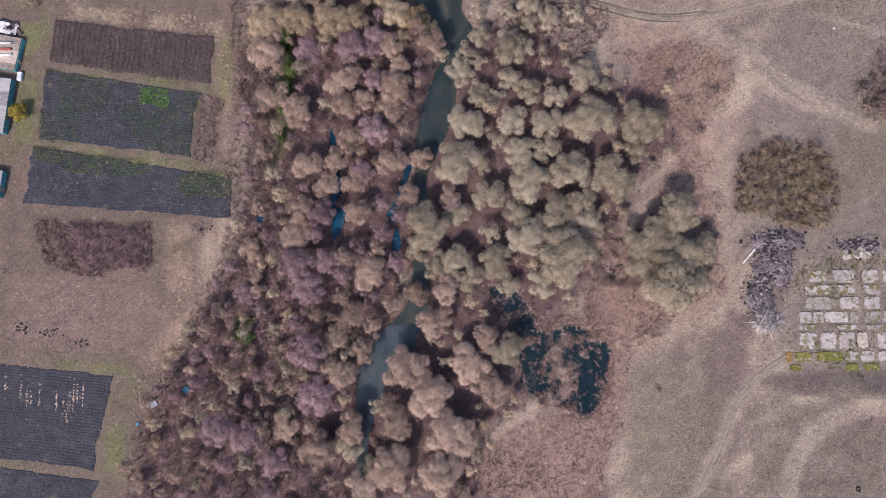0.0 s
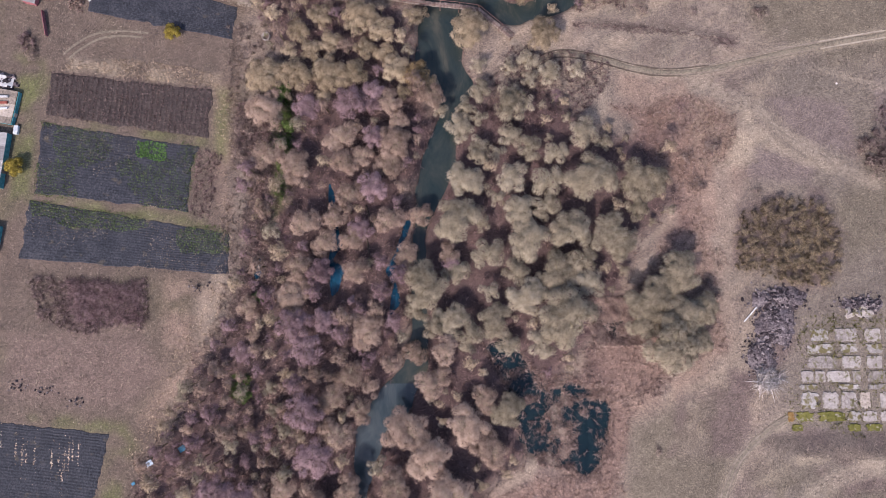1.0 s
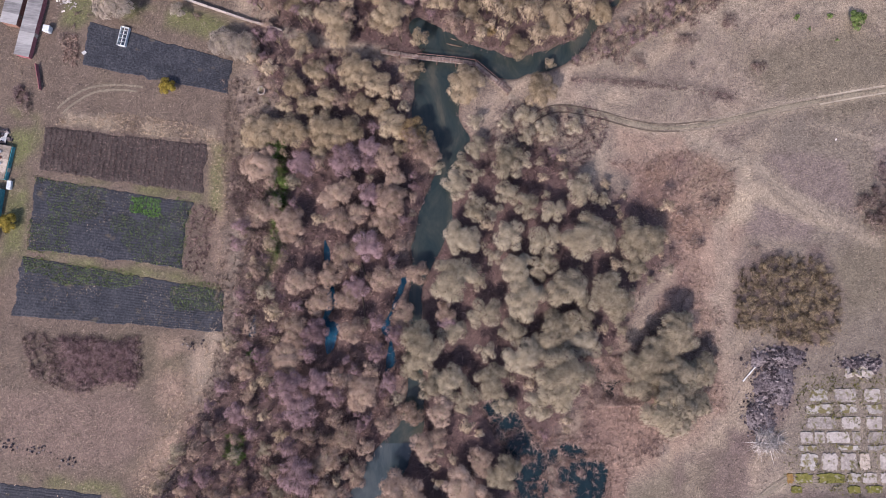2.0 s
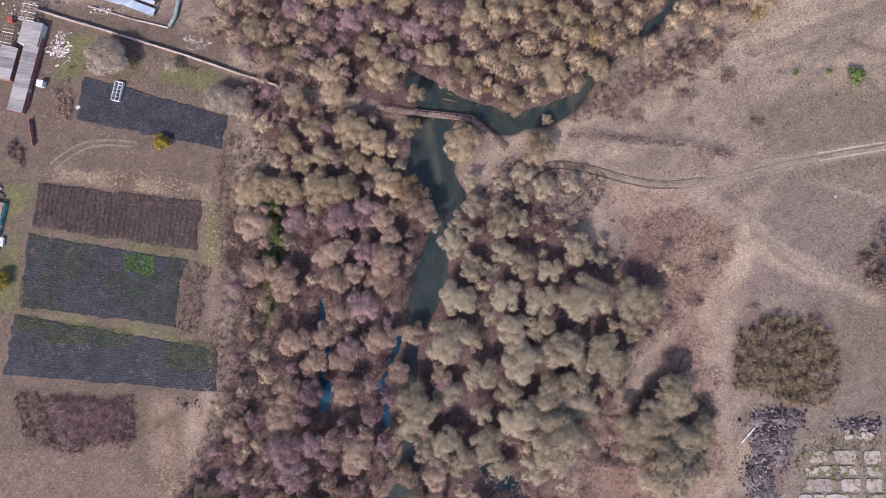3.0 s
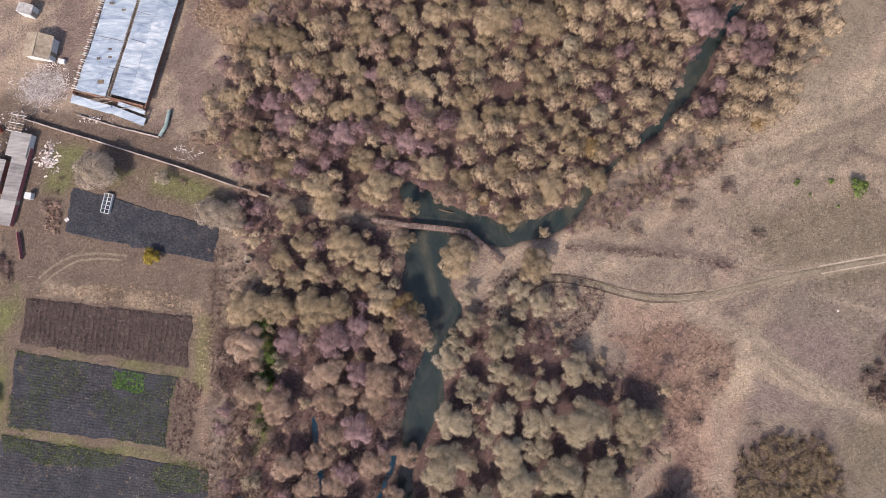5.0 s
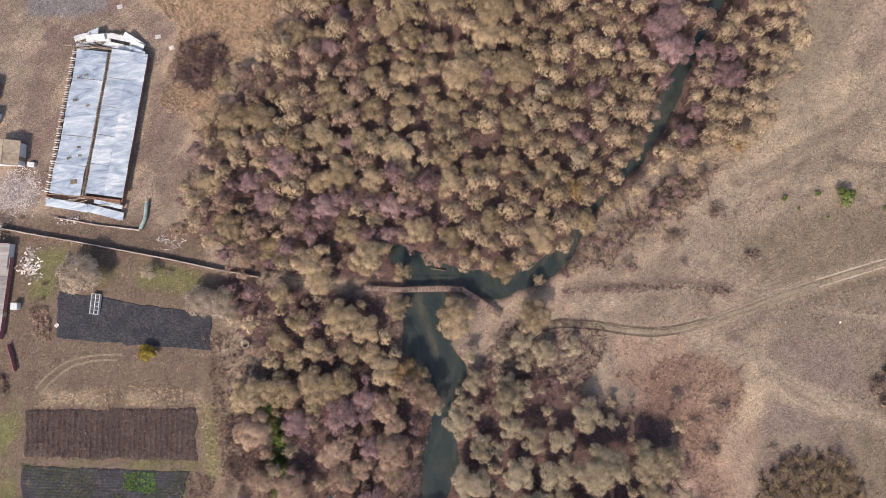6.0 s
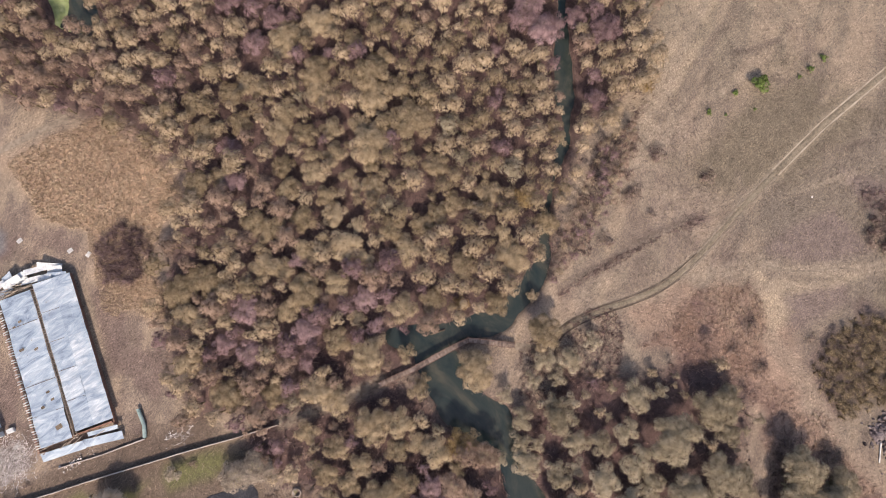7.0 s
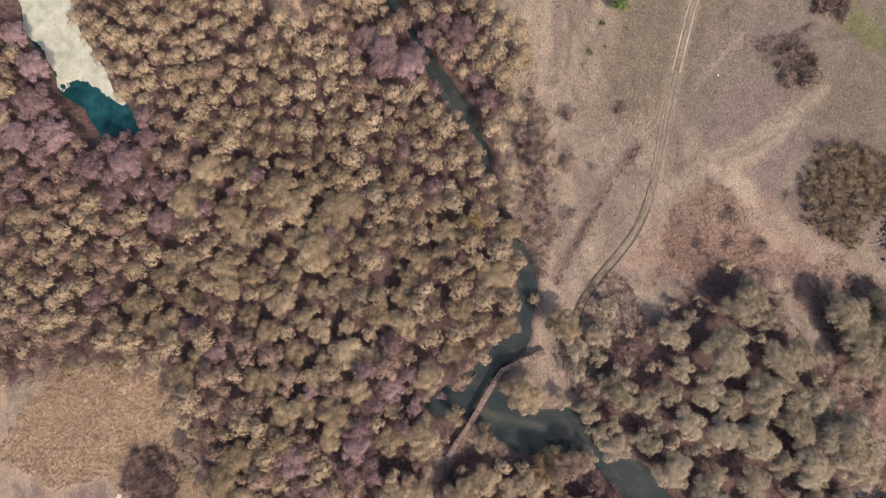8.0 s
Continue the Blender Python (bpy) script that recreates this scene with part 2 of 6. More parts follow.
def vnoise(x, y, scale, seed):
    x, y = np.asarray(x, float) / scale, np.asarray(y, float) / scale
    ix, iy = np.floor(x), np.floor(y)
    fx, fy = x - ix, y - iy
    fx, fy = fx * fx * (3 - 2 * fx), fy * fy * (3 - 2 * fy)
    a, b = lattice(ix, iy, seed), lattice(ix + 1, iy, seed)
    c, d = lattice(ix, iy + 1, seed), lattice(ix + 1, iy + 1, seed)
    return (a * (1 - fx) + b * fx) * (1 - fy) + (c * (1 - fx) + d * fx) * fy


def fbm(x, y, scale, seed):
    return (vnoise(x, y, scale, seed) * 4 + vnoise(x, y, scale / 2, seed + 1) * 2 + vnoise(x, y, scale / 4, seed + 2)) / 7


def seg_distance(x, y, a, b):
    dx, dy = b[0] - a[0], b[1] - a[1]
    k = np.clip(((x - a[0]) * dx + (y - a[1]) * dy) / (dx * dx + dy * dy + 1e-9), 0, 1)
    return np.hypot(x - a[0] - k * dx, y - a[1] - k * dy), k


def line_side(x, y, line):
    """Distance to the edge of a band with given widths; negative inside."""
    best = np.full(np.shape(x), 1e9)
    for a, b in zip(line, line[1:]):
        d, k = seg_distance(x, y, a, b)
        best = np.minimum(best, d - (a[2] * (1 - k) + b[2] * k) / 2)
    return best


def area_side(x, y, poly):
    """Signed distance to an area's edge; negative inside."""
    x, y = np.asarray(x, float), np.asarray(y, float)
    best, inside = np.full(x.shape, 1e9), np.zeros(x.shape, bool)
    for a, b in zip(poly, poly[1:] + poly[:1]):
        best = np.minimum(best, seg_distance(x, y, a, b)[0])
        if a[1] != b[1]:
            inside ^= ((a[1] > y) != (b[1] > y)) & (x < (b[0] - a[0]) * (y - a[1]) / (b[1] - a[1]) + a[0])
    return np.where(inside, -best, best)


RIVER = [(95, 150, 6), (78, 130, 3.5), (67, 114, 2.6), (61.5, 106, 5), (57.5, 99, 4.6), (52.5, 92.5, 2), (48.5, 88.9, 1.6), (42.5, 84.1, 1.8), (37.3, 79.0, 2.6), (32.2, 72.3, 4), (26.5, 68.9, 4.6), (20.8, 67.2, 5), (15.7, 66.4, 5.6), (9.4, 68.9, 5.2), (3.1, 71.2, 5.6), (-2, 73.6, 6.5), (-5.6, 76.8, 3.5)]
POOL = [(0, 70, 8), (-1, 63, 10.5), (-1.5, 56, 11.5), (1.6, 49, 9.5), (2.6, 45, 6), (1.6, 42, 5), (0.2, 38, 6.5), (-1.2, 32, 8), (-3.7, 25, 6), (-6, 15, 3), (-6, 5, 3), (-5.6, -6.8, 4.5), (-7, -15, 6), (-12, -22, 8), (-17, -30, 6.5), (-18.3, -38, 4.5), (-19, -46, 2.4), (-20, -62, 3), (-24, -90, 4)]
CREEKS = [[(-26, 27, 0.4), (-25.6, 23, 1.4), (-25.1, 18, 1.8), (-24.4, 13.1, 2.8), (-25.8, 9.7, 1.6), (-24.1, 7.6, 2.8), (-24.7, 4, 2.2), (-25.2, 0.9, 0.6)], [(-8.4, 18, 1.6), (-9.3, 15.3, 1.2), (-11.1, 11.2, 0.4), (-12.5, 7, 2), (-11.5, 3.9, 1.2), (-11.3, 0.3, 2.6), (-12.4, -2.5, 0.8)], [(-41.5, 10.1, 1.4), (-42, 6.4, 1.4)]]
SWAMPS = [[(7.3, -8.1), (14.2, -8.2), (20.9, -15.7), (30.8, -18.3), (36.4, -19), (35.6, -25.7), (32.7, -37.2), (25.3, -38.4), (16.8, -32.9), (12.1, -20.6)],
          [(31.4, 1.1), (39, 1), (43, -8.5), (39.9, -9.7), (33.6, -8.4)]]
POND = [(40.8, 209.4), (32.1, 201.4), (27.3, 191.9), (22.5, 186.1), (20.2, 178.1), (16.6, 171.7), (21.6, 164), (25.5, 169.8), (31.4, 179.8), (36.5, 188.6), (46.4, 197.1)]
MAIN_TRACK = [(21, 54.5, 2), (24, 56.6, 2), (28, 57, 2), (35.5, 55.6, 2), (42, 53.6, 2), (48, 52.3, 2), (54, 52.2, 2), (60.7, 53, 2), (73.4, 55.9, 2), (86.2, 58.4, 2), (101.4, 61, 2), (126, 63, 2)]
BRIDGE_LINE = [(-13.5, 69.9, 1.2), (-5.2, 68.5, 1.2), (3.5, 67.6, 1.2), (7.8, 66.9, 1.2), (15.4, 60.3, 1.2)]
FENCE_PATH = [(-36, 75.2, 1.6), (-30, 73.6, 1.6), (-22, 71.6, 1.6), (-13, 70, 1.6)]
SOUTH_TRACK = [(*p, 1.6) for p in [(50.9, -58.2), (55.5, -50), (59.6, -41.7), (62.4, -35.1), (66.3, -30.9), (71.5, -26.9), (74.7, -25.1)]]
RING = [(*p, 3.0) for p in [(72.5, -56.1), (74.5, -48.4), (78, -42.5), (84.4, -38.1), (90.7, -36.2), (97, -35.8)]]
GREEN_POND = [(-25.8, 195.1), (-29, 187.2), (-30.2, 181.3), (-28.5, 177.7), (-25.8, 174.6), (-21.5, 174), (-19.7, 180.8), (-17.1, 189.1)]
CLEARING = [(66.5, 156.9), (61, 151.9), (59.6, 146.7), (61.5, 140.9), (68.1, 139.8), (72.9, 142.9)]
WATER_LEVEL = -0.55


def ground_height(x, y):
    z = (fbm(x, y, 14, 3) - 0.5) * 0.55
    z = z + 0.4 * np.exp(-((np.hypot((x - 83) / 1.15, y + 46) - 15) / 2.6) ** 2) * smooth(58, 64, x)
    wob = (fbm(x, y, 5, 11) - 0.5) * 2.2
    side = np.minimum(line_side(x, y, RIVER), line_side(x, y, POOL)) + wob
    for c in CREEKS:
        side = np.minimum(side, line_side(x, y, c) + wob * 0.6)
    side = np.minimum(side, np.minimum(area_side(x, y, POND), area_side(x, y, GREEN_POND)) + wob)
    z = z * smooth(0, 6, side) - 1.6 * (1 - smooth(-1.8, 0.9, side))
    for s in SWAMPS:
        k = 1 - smooth(-3, 1.5, area_side(x, y, s) + wob)
        z = z * (1 - k) + k * (WATER_LEVEL - 0.32 + (fbm(x, y, 3.0, 23) - 0.5) * 2.6)
    return z


def ground_at(x, y):
    return float(ground_height(np.array([float(x)]), np.array([float(y)]))[0])


# ---------------------------------------------------------------- ground
GROVE = [(1.8, 61.2), (9.4, 48.9), (22.5, 51.5), (35.2, 40.7), (50.4, 33.9), (52.5, 22.1), (43.2, 13.1), (40.3, 1.6), (33.6, -8.4), (25.9, -15.8), (20.5, -32.9), (10.5, -40), (5.4, -56.6), (-23.8, -56.3), (-19, -32.5), (-6.5, -5.5), (-6.3, 22.6)]
WEST_WOOD = [(-46.9, 78.1), (-40, 57.4), (-39.8, 41.3), (-44.8, 30.8), (-45.7, 13.9), (-49.1, -5.1), (-56.4, -15), (-61, -27.2), (-68, -39.3), (-69.8, -55.9), (-59.5, -79.1), (-11.7, -79.6), (-16.5, -39.8), (-6.5, -5.5), (-6.3, 22.6), (0.2, 38.3), (-6.1, 57.1), (-11.3, 70.9), (-19.2, 83.5)]
NORTH_WOOD = [(-44, 165), (-38, 159), (-31, 150), (-23.6, 132.2), (-36, 122.5), (-46.5, 109.7), (-53, 88), (-38.4, 76.4), (-14.2, 70.6), (-4.8, 67.3), (12.9, 65.1), (28.5, 71.5), (45.3, 80.5), (56.2, 87.6), (73.1, 88.7), (86.1, 103.9), (98.1, 130.3), (92.7, 190.8), (-11.3, 227), (-75, 224), (-62, 195), (-52, 176)]
REEDS_EAST = [(37.9, 44.6), (53.6, 47.2), (66.2, 39.1), (60.5, 28.5), (58, 1.5), (61.1, -11.1), (48.4, -16), (40.5, -25.8), (36.8, -42.7), (33.9, -56.9), (-3.1, -56.5), (4.3, -43.6), (22.9, -35.3), (31.1, -10.9), (42.9, 4.1), (51, 16.9), (50.3, 29.9)]
REEDS_NORTH = [(-55.8, 160.5), (-32.8, 155.4), (-26.4, 131.7), (-38.4, 123.4), (-43.7, 106.1), (-54.3, 119.3), (-51.1, 134.7), (-56.2, 144.9)]
GARDENS = [(-121.1, 104.1), (-45.8, 87.9), (-46.2, 41.4), (-49.6, 17.8), (-57.6, -15), (-68.6, -55.9), (-111, -55.4)]
BURNT = [(-84, 157), (-73.8, 153.9), (-68.9, 152.5), (-65.4, 147.9), (-64.6, 144.7), (-66.5, 141.5), (-72.2, 140.4), (-84, 142)]
FALLOW = [(-96.7, -5.9), (-67.9, -4.9), (-61.4, -15), (-68.5, -23.5), (-95.9, -19.6)]


LAWNS = [[(-98.5, 57), (-91.4, 56), (-92.2, 43), (-93.5, 25), (-97.5, 24)], [(-90.1, 42.7), (-53.6, 37.3), (-53.6, 35.7), (-90.7, 41.4)], [(-93.1, 24.8), (-57.3, 20.1), (-47.7, 17.4), (-48, 15.2), (-93.7, 23.8)], [(-73.9, 82.2), (-61, 82.2), (-47.9, 78.2), (-49.1, 74.2), (-55.5, 74.2), (-67.2, 76.9), (-73, 78.2)], [(-85.8, 87.6), (-79.3, 87.6), (-76.5, 82.2), (-83.8, 75.6), (-87.8, 76.9)],
         [(-95, 49.8), (-89.9, 52.5), (-90.7, 41.8), (-92.7, 41.8)], [(-52.9, 49.4), (-49, 48.1), (-49.3, 32.1), (-51.9, 33.5)], [(-98.3, -22.6), (-69.7, -25.3), (-67, -30.8), (-73.3, -27.7), (-98.2, -24.4)], [(-75, -47.5), (-73.2, -30.8), (-68.3, -30.8), (-70.7, -50)],
         [(-39.9, 49.3), (-34.7, 49.3), (-35, 22.9), (-38.8, 17.7)], [(117.3, 33), (124, 18), (106.1, 14.6), (109.6, 23.8)]]
STRAWS = [[(84.6, 89.6), (78.7, 85.3), (70.2, 81.4), (60.7, 77.9), (53.1, 72.4), (50.7, 73.2), (58.7, 79.9), (68.8, 84.6), (77.3, 88.6)], [(67.1, 40), (70.2, 39.3), (78.8, 34.9), (88.7, 31.4), (87.9, 29.1), (77.4, 32.2), (67.6, 37.5)], [(-85.6, 56.5), (-71.2, 55), (-51.6, 52.1), (-52.2, 49.2), (-71.1, 52), (-85.5, 53.5)],
          [(61.7, -48.9), (64.6, -40.6), (74.9, -33.4), (87.3, -31.7), (95.6, -33.6), (95.5, -35.6), (87.2, -33.8), (76, -35.6), (67.6, -41.2), (63.9, -49.5)], [(83.3, 93.5), (88.3, 89.3), (72.8, 80.3), (67, 83.4)], [(53.6, 47.2), (69, 43), (70.9, 29.8), (58, 29.9)], [(65.8, 91.2), (89.5, 98.4), (102.2, 105.5), (105.9, 104.2), (91.2, 92.2), (68.8, 84.6)]]
WARMS = [[(-52.5, 49.4), (-48.6, 48), (-47.5, 13.9), (-50.3, 15.9)], [(-61.9, 5.1), (-49.3, 3.7), (-52.8, -10.1), (-58.6, -24.8), (-67.3, -24.7), (-61.4, -15)], [(58.5, 41.8), (67.3, 36.4), (68.2, 28.5), (63.1, 16.8), (61.2, 4), (63.9, -6.2), (57.1, -16.1), (41.8, -25.8), (38.2, -20.8), (50.9, -14.8), (57.6, -6.1), (56.8, 4), (52.3, 16.9), (54.9, 32.5)], [(39.9, 53.4), (51.8, 52.1), (59.2, 47.1), (64.9, 34.7), (57.3, 32.3), (47.7, 42.1), (39.1, 47.1)]]
MAUVES = [[(74.1, 45.2), (82, 46.4), (92.1, 44.7), (93.4, 31.4), (83.9, 35.8), (77.2, 40.3)], [(64.8, 32.7), (71.2, 35.2), (83.6, 30.2), (82.1, 26.4), (65.8, 27.7)], [(98.7, 50.3), (108.5, 38.8), (104.3, 31.6), (98.5, 37.7)]]
OLIVES = [[(38.1, -25.8), (62.1, -17.4), (62.5, -33.3), (57.8, -54.8), (38.3, -54.6)], [(66.1, -35.8), (74.9, -33.4), (95.1, -40.9), (94.1, -55.1), (65.1, -54.9)], [(104.9, 79.9), (116, 55.9), (89.6, 53.6), (75.4, 58.9), (68.9, 72.9)], [(101.7, 34.6), (110.2, 16.2), (89.8, 8.6), (86.3, 21.1)]]
BROWNS = [[(-54.9, 124.9), (-50.3, 119.2), (-48.4, 107.7), (-50.2, 97.6), (-62.2, 89.9), (-65.1, 90.9)], [(-80.1, 140.6), (-72.6, 138), (-82.5, 98.3), (-90.7, 101.2)], [(-71.1, 144.5), (-51.2, 139), (-51.4, 131.4), (-73.8, 139.2)], [(65.9, 21.3), (73.1, 24.5), (84.7, 25), (88.6, 15.3), (88.7, 7.6), (83.3, 2.5), (73.2, 2.6), (64.5, 6.5), (63.6, 14.2)], [(-50, 131.6), (-41, 132.6), (-37.7, 125.9), (-39.7, 119), (-46.7, 118), (-52.8, 122.2)], [(68, 0.7), (80.2, 3.2), (76.3, -8.8), (72.1, -16.2), (63.3, -18), (68.8, -7.5)], [(87.5, -1.3), (89.6, 1.4), (95.8, 0.5), (95, -2)], [(75.2, -27.3), (96, -28.1), (95.7, -32.4), (77.4, -32.8)], [(72, -40.6), (84.7, -33.5), (95.3, -38.5), (90.8, -52.7), (76.1, -53.8)], [(-47.6, 44), (-41.1, 44), (-40.9, 30.8), (-47.3, 32.1)], [(62.2, -14.3), (68.4, -16.2), (66.9, -21.1), (60.8, -18)], [(29.4, 64.8), (42.1, 63.8), (67.3, 60.3), (67.2, 58.4), (42, 61.6), (29.4, 62.5)], [(50.7, -21), (65.9, -16.2), (66.2, -33.3), (47.7, -33.2)]]
RUSTS = [[(59.3, 48), (65.9, 41.7), (63.9, 32), (58.1, 24.4), (49.5, 28.7), (44.3, 43.1)]]


# trodden and driven swaths across the meadow: line with widths, strength
PALE_SWATHS = [([(90.8, 90.4, 1.4), (80.9, 85.5, 1.6), (72.1, 81.9, 1.4), (66, 80.4, 1)], 0.8), ([(98, 100, 1.6), (87.5, 94.3, 1.6), (76.7, 88, 1.8), (66.1, 82.2, 2.2), (59.9, 78.6, 2.5)], 0.75), ([(97, 80.4, 0.8), (85, 80, 0.8)], 0.7),
               ([(62.2, 60.6, 1), (55.3, 61, 1.2), (48.1, 61.4, 1.2), (40.4, 61.5, 1.4), (33, 60.5, 2)], 0.5), ([(66.4, 40.1, 2), (70.1, 38.2, 1.6), (74.9, 35.7, 1.2), (80, 32.4, 1.4)], 0.5), ([(70.9, 43.2, 1.2), (77.5, 37.2, 1.6), (84.8, 33.2, 1.8), (91.3, 28.5, 2.4), (97, 26, 2)], 0.7),
               ([(98.5, 105.5, 5), (87.6, 98.6, 5), (77.9, 89.9, 5), (68.5, 83.2, 5), (61.2, 78, 4)], 0.4), ([(68.5, 45.5, 1.6), (63, 47.5, 2.2), (57, 49.5, 3)], 0.6), ([(62.5, 30, 4), (63, 20, 3.4), (61.5, 8, 3), (63, -6, 2.4)], 0.4),
               ([(91.3, 89.5, 1.2), (83.2, 85.5, 1.3), (74.1, 80.4, 1.3), (64.9, 75.9, 1.5), (57, 69.1, 2)], 0.7), ([(81.6, 88.9, 1.2), (71.2, 83, 1.4), (62.2, 78.4, 1.6)], 0.6), ([(71.3, 44.3, 0.8), (74.2, 39.4, 0.7), (79.2, 35.5, 0.7), (85.3, 31.9, 0.9), (91.1, 28.9, 1)], 0.85), ([(83.5, 53, 0.7), (92.7, 50.7, 0.7), (101.2, 48, 0.8)], 0.6)]
DARK_SEAMS = [([(107.5, 52.5, 0.7), (102.4, 53.8, 0.7)], 0.8), ([(95.5, 86, 0.8), (99, 84.2, 0.8), (106, 82.5, 0.9)], 0.75), ([(97.5, 77, 0.7), (102, 73.5, 0.7)], 0.6), ([(72.4, 83.2, 2), (81.7, 86.2, 2.4), (95, 91.6, 2), (104, 94.3, 2)], 0.45),
              ([(70, -30.3, 3), (80, -31.3, 5), (97, -31, 6)], 0.65), ([(31, 65.2, 0.8), (41, 63.8, 0.9), (55.7, 62.6, 0.9), (66, 60.5, 0.7)], 0.6),
              ([(89.5, 86.1, 0.7), (82.4, 83.6, 0.8), (75.2, 81.4, 0.6)], 0.5), ([(86, 79.4, 0.6), (81.3, 78.8, 0.7), (76.8, 78, 0.6)], 0.5), ([(72, 40.8, 0.5), (77.3, 35.3, 0.5), (83.5, 31.2, 0.6)], 0.45), ([(97.8, 41.3, 1), (103.3, 38.2, 1.6), (110.1, 34.1, 1.6)], 0.6), ([(103.8, 35.4, 0.8), (108.8, 29.8, 1), (112.2, 24.3, 1)], 0.55)]


def blend(col, k, c):
    return col * (1 - k[:, None]) + np.array(c)[None, :] * k[:, None]


def build_ground():
    def axis(lo, hi, step):
        mid = list(np.arange(lo, hi + 0.01, step))
        out = [step * 1.6 ** i for i in range(1, 17)]
        return np.array([lo - sum(out[:i + 1]) for i in reversed(range(len(out)))] + mid + [hi + sum(out[:i + 1]) for i in range(len(out))])
    xs, ys = axis(-108, 126, 0.78), axis(-66, 212, 0.78)
    X, Y = np.meshgrid(xs, ys)
    x, y = X.ravel(), Y.ravel()
    z = ground_height(x, y)
    far = np.maximum(np.maximum(-120 - x, x - 135), np.maximum(-80 - y, y - 220))
    z = np.where(far > 0, z * np.exp(-np.maximum(far, 0) / 40), z)
    v = np.stack([x, y, z], 1)
    nx, ny = len(xs), len(ys)
    i = np.arange(nx * ny).reshape(ny, nx)
    q = np.stack([i[:-1, :-1], i[:-1, 1:], i[1:, 1:], i[1:, :-1]], -1).reshape(-1, 4)
    me = bpy.data.meshes.new("ground")
    me.from_pydata(v.tolist(), [], q.tolist())
    w = (fbm(x, y, 9, 31) - 0.5) * 7
    n1, n2, n3 = fbm(x, y, 22, 41), fbm(x, y, 6, 51), fbm(x, y, 11, 61)
    col = np.tile(np.array([0.207, 0.166, 0.137]), (len(x), 1))
    col = blend(col, smooth(0.42, 0.62, n1) * 0.8, (0.172, 0.143, 0.114))
    col = blend(col, smooth(0.52, 0.7, n2) * 0.4, (0.265, 0.206, 0.16))
    col = blend(col, smooth(0.57, 0.7, n3) * 0.5, (0.135, 0.098, 0.09))
    n4 = fbm(x, y, 2.6, 81)
    col = blend(col, smooth(0.54, 0.7, n4) * 0.3, (0.12, 0.095, 0.08))
    col = blend(col, (1 - smooth(0.3, 0.47, n4)) * 0.5, (0.27, 0.217, 0.168))
    u, v = x * 0.78 + y * 0.63, y * 0.78 - x * 0.63
    streak = fbm(u / 5.5, v, 3.2, 71)
    col = blend(col, smooth(0.5, 0.66, streak) * 0.6, (0.262, 0.207, 0.158))
    col = blend(col, (1 - smooth(0.32, 0.47, streak)) * 0.6, (0.138, 0.108, 0.092))
    col = blend(col, smooth(60, 105, y + w) * smooth(40, 75, x) * 0.9 * smooth(0.18, 0.45, n1) * (1 - smooth(0.5, 0.62, streak) * 0.6), (0.178, 0.152, 0.117))
    col = blend(col, smooth(62, 84, x + w * 2) * (1 - smooth(52, 66, y + w)) * 0.8, (0.133, 0.113, 0.094))
    for area in MAUVES:
        col = blend(col, (1 - smooth(-1.5, 1.5, area_side(x, y, area) + w * 0.3)) * 0.75, (0.152, 0.118, 0.11))
    for area in OLIVES:
        col = blend(col, (1 - smooth(-4, 4, area_side(x, y, area) + w)) * 0.85 * smooth(0.15, 0.42, n2), (0.128, 0.108, 0.08))
    col = blend(col, (1 - smooth(-3, 3, area_side(x, y, GARDENS) + w)) * 0.88, (0.102, 0.076, 0.061))
    col = blend(col, (1 - smooth(-3, 3, area_side(x, y, GARDENS) + w)) * smooth(0.5, 0.7, n1) * 0.7, (0.1, 0.087, 0.054))
    col = blend(col, 1 - smooth(-3, 2, area_side(x, y, FALLOW) + w * 0.5), (0.142, 0.103, 0.086))
    for r, tone in ((REEDS_EAST, (0.2, 0.133, 0.107)), (REEDS_NORTH, (0.33, 0.23, 0.16))):
        k = (1 - smooth(-3, 2, area_side(x, y, r) + w)) * 0.9
        col = blend(col, k, tone)
        col = blend(col, k * smooth(0.5, 0.68, n1) * (0.8 if r is REEDS_EAST else 0.2), (0.105, 0.066, 0.064))
    for area in WARMS:
        col = blend(col, (1 - smooth(-2.5, 2.5, area_side(x, y, area) + w * 0.5)) * 0.8 * smooth(0.2, 0.5, n2), (0.238, 0.17, 0.132))
    # woodland floor: mauve-brown litter, its colour also deepened as shade between crowns
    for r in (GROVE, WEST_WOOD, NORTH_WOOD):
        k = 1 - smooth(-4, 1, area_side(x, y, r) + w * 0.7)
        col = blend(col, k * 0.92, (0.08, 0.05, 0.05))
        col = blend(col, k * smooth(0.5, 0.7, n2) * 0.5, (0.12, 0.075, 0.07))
    for r, c in ((LAWNS, (0.105, 0.115, 0.045)), (STRAWS, (0.33, 0.27, 0.2)), (BROWNS, (0.115, 0.083, 0.078)), (RUSTS, (0.165, 0.106, 0.08))):
        for area in r:
            col = blend(col, (1 - smooth(-1.5, 1.5, area_side(x, y, area) + w * 0.3)) * 0.75 * smooth(0.25, 0.6, n2), c)
    for line, k in ((MAIN_TRACK, 0.6), (FENCE_PATH, 0.9), (SOUTH_TRACK, 0.6), (RING, 0.6)):
        col = blend(col, (1 - smooth(-0.4, 1.4, line_side(x, y, line) + w * 0.08)) * k, (0.27, 0.225, 0.175))
    for line, k in PALE_SWATHS:
        col = blend(col, (1 - smooth(-0.5, 1.1, line_side(x, y, line) + w * 0.1)) * k, (0.24, 0.198, 0.157))
    for line, k in DARK_SEAMS:
        col = blend(col, (1 - smooth(-0.4, 0.9, line_side(x, y, line) + w * 0.08)) * k, (0.085, 0.068, 0.06))
